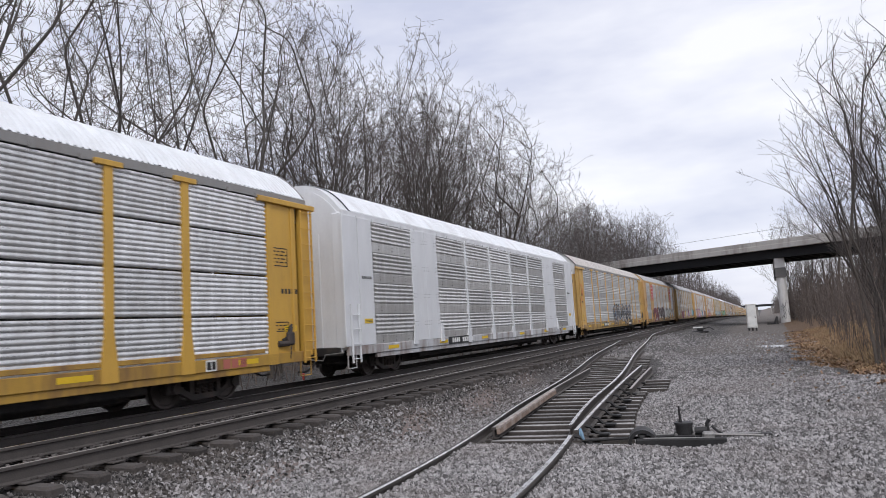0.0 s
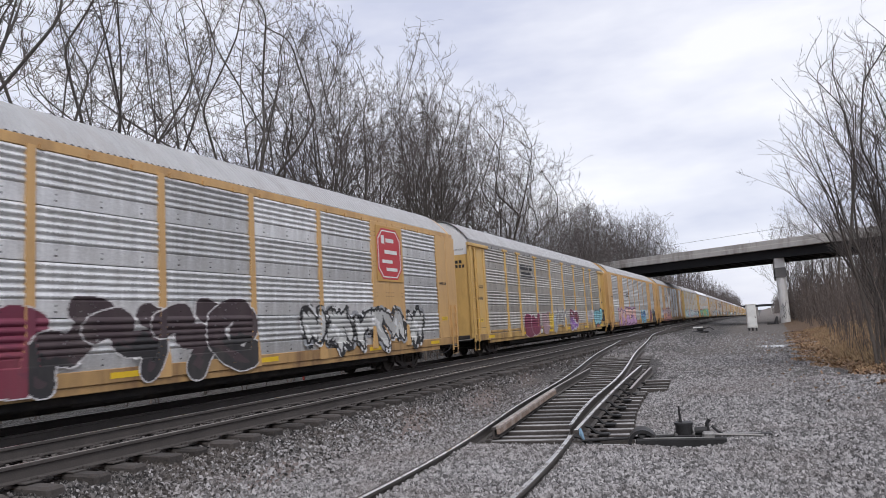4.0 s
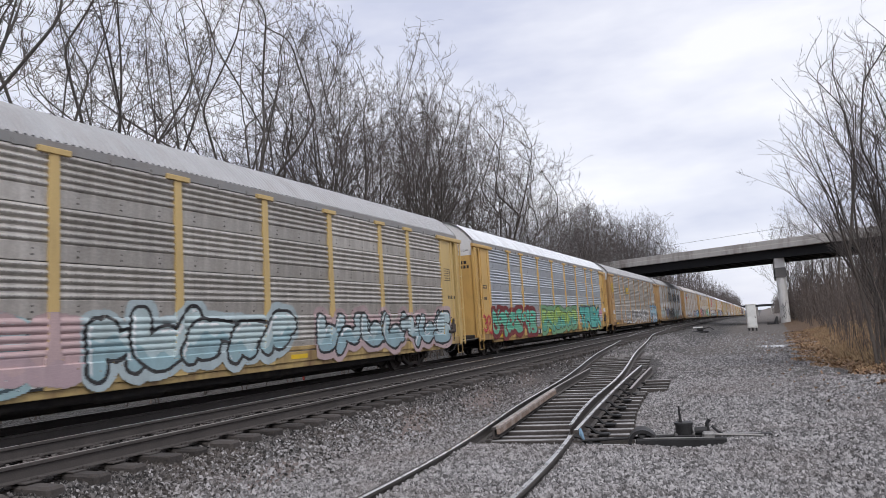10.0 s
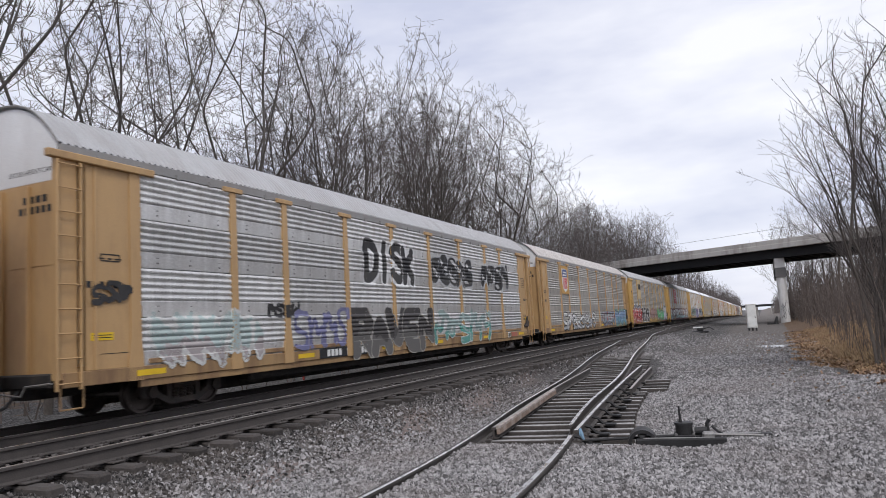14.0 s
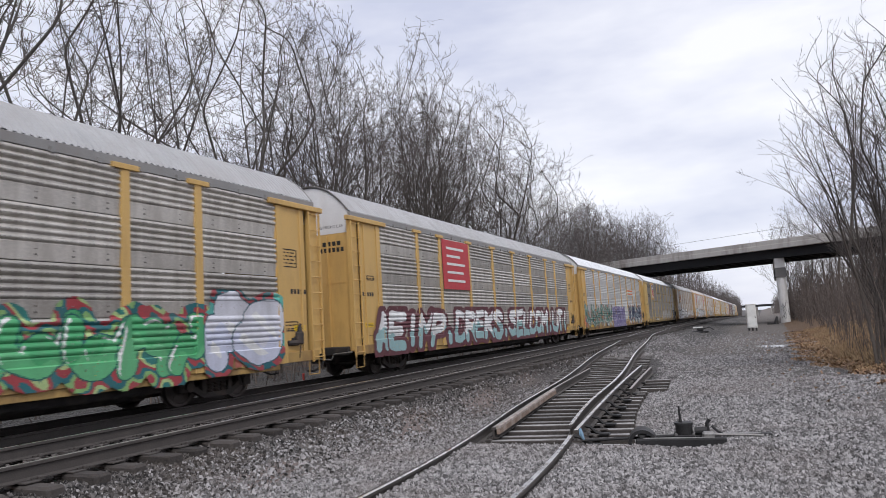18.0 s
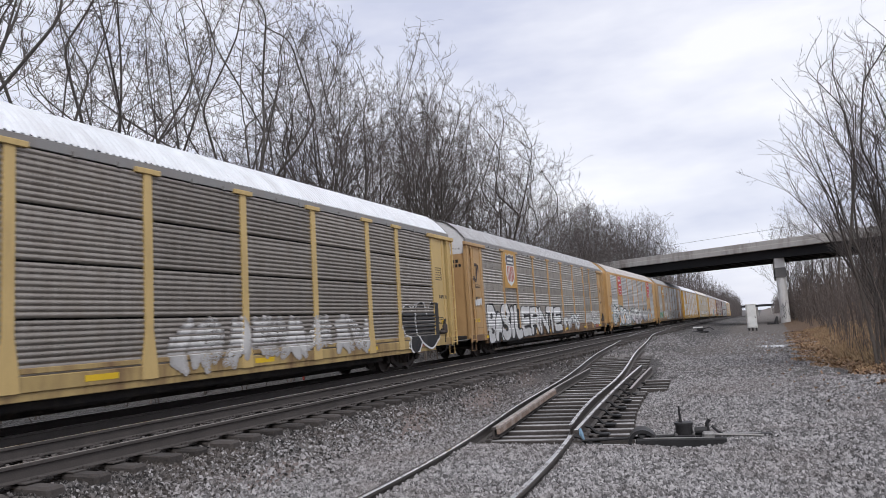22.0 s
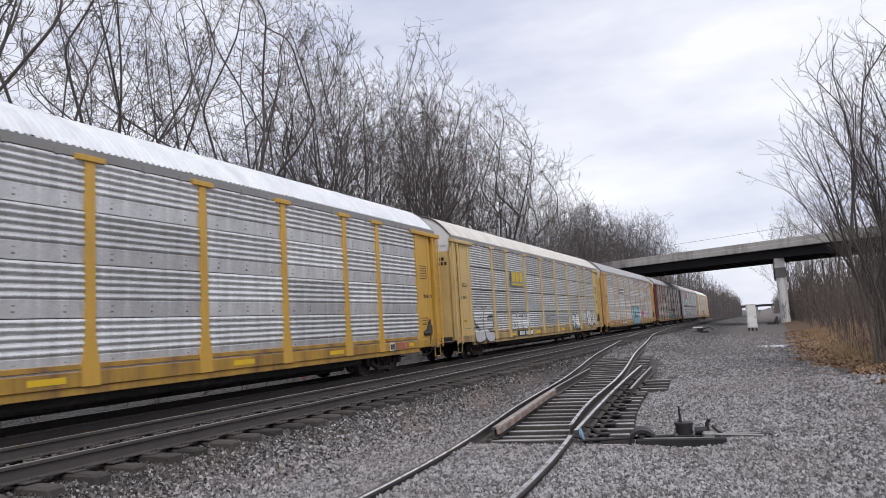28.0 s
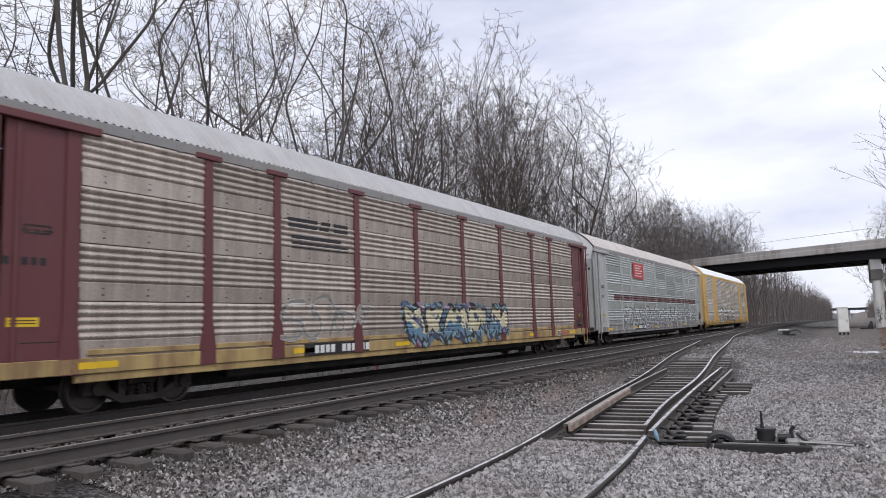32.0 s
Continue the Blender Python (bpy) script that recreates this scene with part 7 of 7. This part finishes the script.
def plant_trees():
    kinds = [
        tree_kind("tall leafless tree forked into several sinuous dark limbs", 1, 20, bole=0.22, wide=0.27, n=700, limbs=5, sense=0.11, spread=0.62),
        tree_kind("slim leafless tree with steep upright limbs and tufted twigs", 2, 22, bole=0.34, wide=0.16, n=460, limbs=5, sense=0.11, spread=0.34),
        tree_kind("leafless tree forked low into several bare stems", 3, 19, bole=0.16, wide=0.27, n=640, stems=2, lean=0.15, limbs=6, sense=0.11, spread=0.5),
        tree_kind("bare tree with a grey trunk and fine ascending twigs", 14, 20, bole=0.36, wide=0.24, n=640, limbs=5, sense=0.11, spread=0.55),
        tree_kind("broad bare tree with wide arching limbs", 5, 20, bole=0.2, wide=0.36, n=900, limbs=6, sense=0.11, spread=0.78),
        tree_kind("crooked bare tree with an open crown", 6, 20, bole=0.28, wide=0.28, n=480, limbs=4, sense=0.11, spread=0.7),
        tree_kind("bare tree with a rounded twiggy crown back in the wood", 8, 20, twigs=200, grain=2, bole=0.3, wide=0.26, n=460, limbs=5, sense=0.11, spread=0.6),
        tree_kind("narrow bare tree back in the wood", 9, 20, twigs=180, grain=2, bole=0.36, wide=0.2, n=360, limbs=4, sense=0.11, spread=0.45),
    ]
    own = (20, 22, 19, 20, 20, 20, 20, 20)
    rng = random.Random(21)
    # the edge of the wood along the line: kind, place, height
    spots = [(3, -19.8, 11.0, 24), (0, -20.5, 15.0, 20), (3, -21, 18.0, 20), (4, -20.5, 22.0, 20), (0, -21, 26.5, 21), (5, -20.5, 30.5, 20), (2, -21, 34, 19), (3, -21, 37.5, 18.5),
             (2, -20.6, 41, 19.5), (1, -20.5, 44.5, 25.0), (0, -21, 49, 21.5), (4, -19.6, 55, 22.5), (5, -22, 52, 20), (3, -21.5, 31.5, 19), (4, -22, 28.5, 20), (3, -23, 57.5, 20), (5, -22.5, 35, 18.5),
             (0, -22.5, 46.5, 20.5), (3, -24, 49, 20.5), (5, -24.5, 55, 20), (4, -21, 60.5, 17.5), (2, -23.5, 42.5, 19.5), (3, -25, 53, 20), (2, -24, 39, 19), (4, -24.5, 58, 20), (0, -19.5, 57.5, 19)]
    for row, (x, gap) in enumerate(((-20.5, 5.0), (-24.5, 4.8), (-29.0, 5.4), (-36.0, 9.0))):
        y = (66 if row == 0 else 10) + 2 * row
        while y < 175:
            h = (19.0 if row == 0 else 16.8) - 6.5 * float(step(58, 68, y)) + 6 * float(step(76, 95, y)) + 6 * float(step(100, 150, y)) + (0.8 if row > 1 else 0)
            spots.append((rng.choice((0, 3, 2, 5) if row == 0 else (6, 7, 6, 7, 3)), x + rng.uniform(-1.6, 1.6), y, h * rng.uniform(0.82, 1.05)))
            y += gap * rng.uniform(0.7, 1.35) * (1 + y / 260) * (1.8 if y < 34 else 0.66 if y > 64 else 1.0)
    # the wide crown at the end of the tall wood leans out towards the line
    broad = tree_kind("wide bare tree with arching limbs that lean out towards the line", 17, 20.3, twigs=1500, bole=0.46, wide=0.35, n=1100, limbs=9, sense=0.12, spread=0.95, shift=(0.04, 0.0))
    broad.matrix_basis = pose(-19.3, 52.0, float(land(-19.3, 52.0)) - 0.05)
    used = set()
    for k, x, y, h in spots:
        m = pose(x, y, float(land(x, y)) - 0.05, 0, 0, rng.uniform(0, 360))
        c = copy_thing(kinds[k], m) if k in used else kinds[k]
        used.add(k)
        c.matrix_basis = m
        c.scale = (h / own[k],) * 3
    # the clump beside the lane: place, height, then its form
    near = [
        (2.85, 22.0, 9.6, dict(seed=41, bole=0.3, wide=0.21, n=260, stems=4, lean=0.05, shift=(-0.05, 0.0))),
        (3.5, 21.4, 9.4, dict(seed=32, bole=0.34, wide=0.2, n=260, stems=3, lean=0.05, shift=(-0.03, 0.0))),
        (4.0, 20.6, 8.8, dict(seed=33, bole=0.34, wide=0.22, n=260, stems=3, lean=0.05)),
        (3.3, 24.4, 6.4, dict(seed=34, bole=0.25, wide=0.26, n=260, stems=4, lean=0.12, shift=(-0.05, 0.0))),
        (4.4, 22.6, 9.2, dict(seed=35, bole=0.3, wide=0.24, n=260, stems=3, lean=0.1)),
        (3.9, 27.5, 6.4, dict(seed=36, bole=0.25, wide=0.3, n=260, stems=4, lean=0.14)),
    ]
    for x, y, h, kw in near:
        pts, par = colonise(pace=0.022, kill=0.032, sense=0.14, wander=0.1, rise=0.1, limbs=8, spread=0.4, **kw)
        br = branches_of(pts, par, h, 0.0064, power=2.15, cuts=(0.6, 0.25), twigs=330, seed=kw["seed"], twig_len=0.6)
        t = thing("multi_stem_tree", pose(x, y, float(land(x, y))), "clump of slender leafless stems rising from dry grass", "tree", "clump beside the lane")
        part("trunk", tubes(br, (0,), SIDES, "trunk", M_BARK), t)
        part("bough", tubes(br, (1,), SIDES, "bough", M_LIMB), t)
        part("crown", tubes(br, (3, 4), SIDES, "crown", M_TWIG, 1.0, 0.0034), t)
    # trees on the bank by the bridge
    for i, (x, y, h) in enumerate(((4.2, 112, 16.0), (6.5, 116, 18), (3.4, 120, 15.5), (8.0, 110, 17), (10.5, 118, 19), (5.4, 109, 15))):
        c = copy_thing(kinds[(3, 5, 2, 0, 3, 2)[i]], pose(x, y, float(land(x, y)) - 0.1, 0, 0, 50 * i))
        c.scale = (h / 20,) * 3
    for i, (x, y) in enumerate(((9, 62), (12, 70), (8.5, 104), (13, 108), (18, 78), (7.6, 122), (15, 66), (22, 92), (11, 128), (26, 74), (7.5, 50), (12, 48), (17, 52))):
        c = copy_thing(kinds[(6, 2, 7, 0, 6, 5)[i % 6]], pose(x, y, float(land(x, y)) - 0.1, 0, 0, 70 * i))
        s = 0.40 + 0.14 * rng.random()
        c.scale = (s, s, s)


plant_trees()


def scatter_brush(name, label, mat, n, place, seed, h0, h1, r, stems, floor=0.0, wide=0.3, fine=70):
    """One sheet of many small leafless bushes."""
    rng = random.Random(seed)
    shapes = []
    for k in range(5):
        nodes, par = colonise(seed * 10 + k, 0.12 if stems > 1 else 0.25, wide, fine, 0.045, 0.07, 0.4, stems, 0.16, wander=0.22, rise=0.25)
        br = branches_of(nodes, par, 1.0, r, 2.3, skip=2)
        v, f = [], []
        for l, pts, rad in br:
            u = None
            b = len(v)
            for i, c in enumerate(pts):
                d = (pts[min(i + 1, len(pts) - 1)] - pts[max(i - 1, 0)]).normalized()
                u = d.orthogonal().normalized() if u is None else (u - d * u.dot(d)).normalized()
                w = d.cross(u)
                rr = max(rad[i], floor)
                for a in (0, 2.094, 4.189):
                    v.append(c + (u * math.cos(a) + w * math.sin(a)) * rr)
            for i in range(len(pts) - 1):
                for a in range(3):
                    f.append((b + i * 3 + a, b + i * 3 + (a + 1) % 3, b + i * 3 + 3 + (a + 1) % 3, b + i * 3 + 3 + a))
        shapes.append((np.array([tuple(a) for a in v]), np.array(f)))
    vs, fs, k = [], [], 0
    for _ in range(n):
        x, y = place(rng)
        sv, sf = shapes[rng.randrange(5)]
        h, a = rng.uniform(h0, h1), rng.uniform(0, 6.28)
        c, s = math.cos(a) * h, math.sin(a) * h
        z = float(land(x, y)) - 0.05
        vs.append(np.stack([sv[:, 0] * c - sv[:, 1] * s + x, sv[:, 0] * s + sv[:, 1] * c + y, sv[:, 2] * h + z], -1))
        fs.append(sf + k)
        k += len(sv)
    thing(name, None, label, "brush", kind="stuff", data=array_mesh(name, np.concatenate(vs), np.concatenate(fs), [mat]))


scatter_brush("undergrowth", "dense leafless brown undergrowth between the trees", M_BRUSH, 850, lambda r: (-18.6 - 19 * r.random() ** 1.3, 4 + 190 * r.random() ** 1.25), 4, 2.2, 7.5, 0.0020, 3)
scatter_brush("bank_brush", "tangled brown brush on the bank by the bridge", M_BRUSH, 800, lambda r: (3.3 + 22 * r.random() ** 1.6, r.uniform(38, 135)), 5, 1.5, 5.0, 0.0022, 3, wide=0.4)
scatter_brush("lane_brush", "thin brown saplings beside the lane", M_BRUSH, 150, lambda r: (2.4 + 3.4 * r.random(), r.uniform(20, 34)), 6, 1.2, 4.2, 0.0011, 4, wide=0.24)
scatter_brush("far_woods_left", "hazy brown woods far along the line", M_FARWOOD, 1500, lambda r: (-17.5 - 40 * r.random() ** 1.6, 140 + 600 * r.random() ** 0.85), 7, 11, 22, 0.0016, 1, 0.0016, 0.26, 90)
scatter_brush("far_woods_right", "hazy brown woods beyond the bridge", M_FARWOOD, 900, lambda r: (8 + 40 * r.random() ** 1.5, 135 + 560 * r.random() ** 1.1), 8, 7, 15, 0.0016, 1, 0.0016, 0.26, 90)


def dry_grass():
    rng = np.random.RandomState(9)
    n = 17000
    y = 15 + 38 * rng.rand(n) ** 1.3
    edge = litter_edge(y) + 0.75
    x = edge + np.abs(rng.normal(0, 1.0, n)) * (1 + 0.06 * (y - 15)) + 0.6 * np.sin(y * 1.7) * rng.rand(n)
    clump = np.sin(x * 3.1 + 1.3 * y) * np.sin(y * 2.3 - x) > -0.25
    x, y = x[clump], y[clump]
    n = len(x)
    h = rng.uniform(0.07, 0.30, n) * np.where(x - edge[clump] < 0.6, 0.5, 1.0)
    a = rng.uniform(0, 6.28, n)
    b = rng.normal(0, 0.35, (n, 2)) * h[:, None]
    z = land(x, y) - 0.02
    w = rng.uniform(0.006, 0.014, n)
    dx, dy = np.cos(a) * w, np.sin(a) * w
    v = np.stack([np.stack([x - dx, y - dy, z], -1), np.stack([x + dx, y + dy, z], -1),
                  np.stack([x + dx * 0.8 + b[:, 0] * 0.4, y + dy * 0.8 + b[:, 1] * 0.4, z + h * 0.6], -1), np.stack([x + b[:, 0], y + b[:, 1], z + h], -1)], 1)
    f = np.array([(0, 1, 2), (0, 2, 3)])[None] + 4 * np.arange(n)[:, None, None]
    thing("dry_grass", None, "tall dry straw-coloured grass beside the lane", "grass", kind="stuff", data=array_mesh("dry_grass", v.reshape(-1, 3), f.reshape(-1, 3), [M_GRASS]))



dry_grass()


def leaf_litter():
    rng = np.random.RandomState(19)
    n = 9000
    y = 14.5 + 40 * rng.rand(n) ** 1.4
    x = litter_edge(y) + 0.25 + np.abs(rng.normal(0, 1.1, n)) + 0.25 * np.sin(y * 2.1)
    stray = rng.rand(n) < 0.02
    x[stray] -= rng.uniform(0.2, 2.5, stray.sum())
    a, t = rng.uniform(0, 6.28, n), rng.normal(0, 0.5, (n, 2))
    s = rng.uniform(0.025, 0.06, n)
    u = np.stack([np.cos(a) * s, np.sin(a) * s, t[:, 0] * s], -1)
    w = np.stack([-np.sin(a) * s * 0.6, np.cos(a) * s * 0.6, t[:, 1] * s], -1)
    c = np.stack([x, y, land(x, y) + 0.03], -1)
    v = np.stack([c - u, c + w, c + u, c - w], 1)
    f = np.arange(4 * n).reshape(n, 4)
    thing("leaf_litter", None, "fallen reddish-brown leaves at the edge of the lane", "leaves", kind="stuff", data=array_mesh("leaf_litter", v.reshape(-1, 3), f, [M_LEAF]))


leaf_litter()
# Unseen trees behind the camera, added to darken what the car sheets reflect.
scatter_brush("woods_behind", "unseen leafless woods behind the camera, added to darken reflections in the car sides", M_FARWOOD, 110, lambda r: (15 + 24 * r.random(), -75 + 82 * r.random()), 12, 9, 17, 0.0022, 1, 0.003, 0.3, 60)

# ---- movement ----
PITCH = 28.3
# slack in the couplings: how far each car stands off its even place
SLACK = {-1: -0.2, 0: -0.15, 1: -0.3, 2: -0.33, 3: -0.27, 4: -0.2, 5: -0.14, 6: -0.04, 7: 0.05, 8: 0.15, 9: -0.12, 10: 0.0, 11: 0.11, 12: 0.22, 13: 0.22,
         14: 0.23, 15: 0.24, 16: 0.24, 17: 0.14, 18: 0.17, 19: 0.05, 20: -0.13, 21: 0.08, 22: 0.0, 23: 0.0}


def travelled(t):
    """How far the train has come by t seconds; it gains speed slightly."""
    return 18.744 * t + 0.0066 * t * t


def car_pose(k, t):
    y = 17.0 + PITCH * k - travelled(t) + 13.55 + SLACK[k]
    za, zb = Z_TRAIN + float(drop(y - 10)), Z_TRAIN + float(drop(y + 10))
    return pose(X_TRAIN, y, (za + zb) / 2, math.degrees(math.atan2(zb - za, 20.0)), 0, 0)


def motions():
    for k, car in CARS:
        walk(car, [(t, car_pose(k, t)) for t in range(33)])
    for w, k, yw, a in WHEELS:
        rows, last = [], None
        for n in range(0, 961):
            t = n / 30
            y = 17.0 + PITCH * k - travelled(t) + 13.55 + SLACK[k] + yw
            if -4 < y < 60:
                rows.append((t, pose(0, a, 0, math.degrees(travelled(t) / 0.42) % 360)))
        if not rows:
            rows = [(0.0, pose(0, a, 0)), (32.0, pose(0, a, 0))]
        if rows[0][0] > 0:
            rows.insert(0, (0.0, rows[0][1]))
        if rows[-1][0] < 32:
            rows.append((32.0, rows[-1][1]))
        walk(w, rows)


motions()
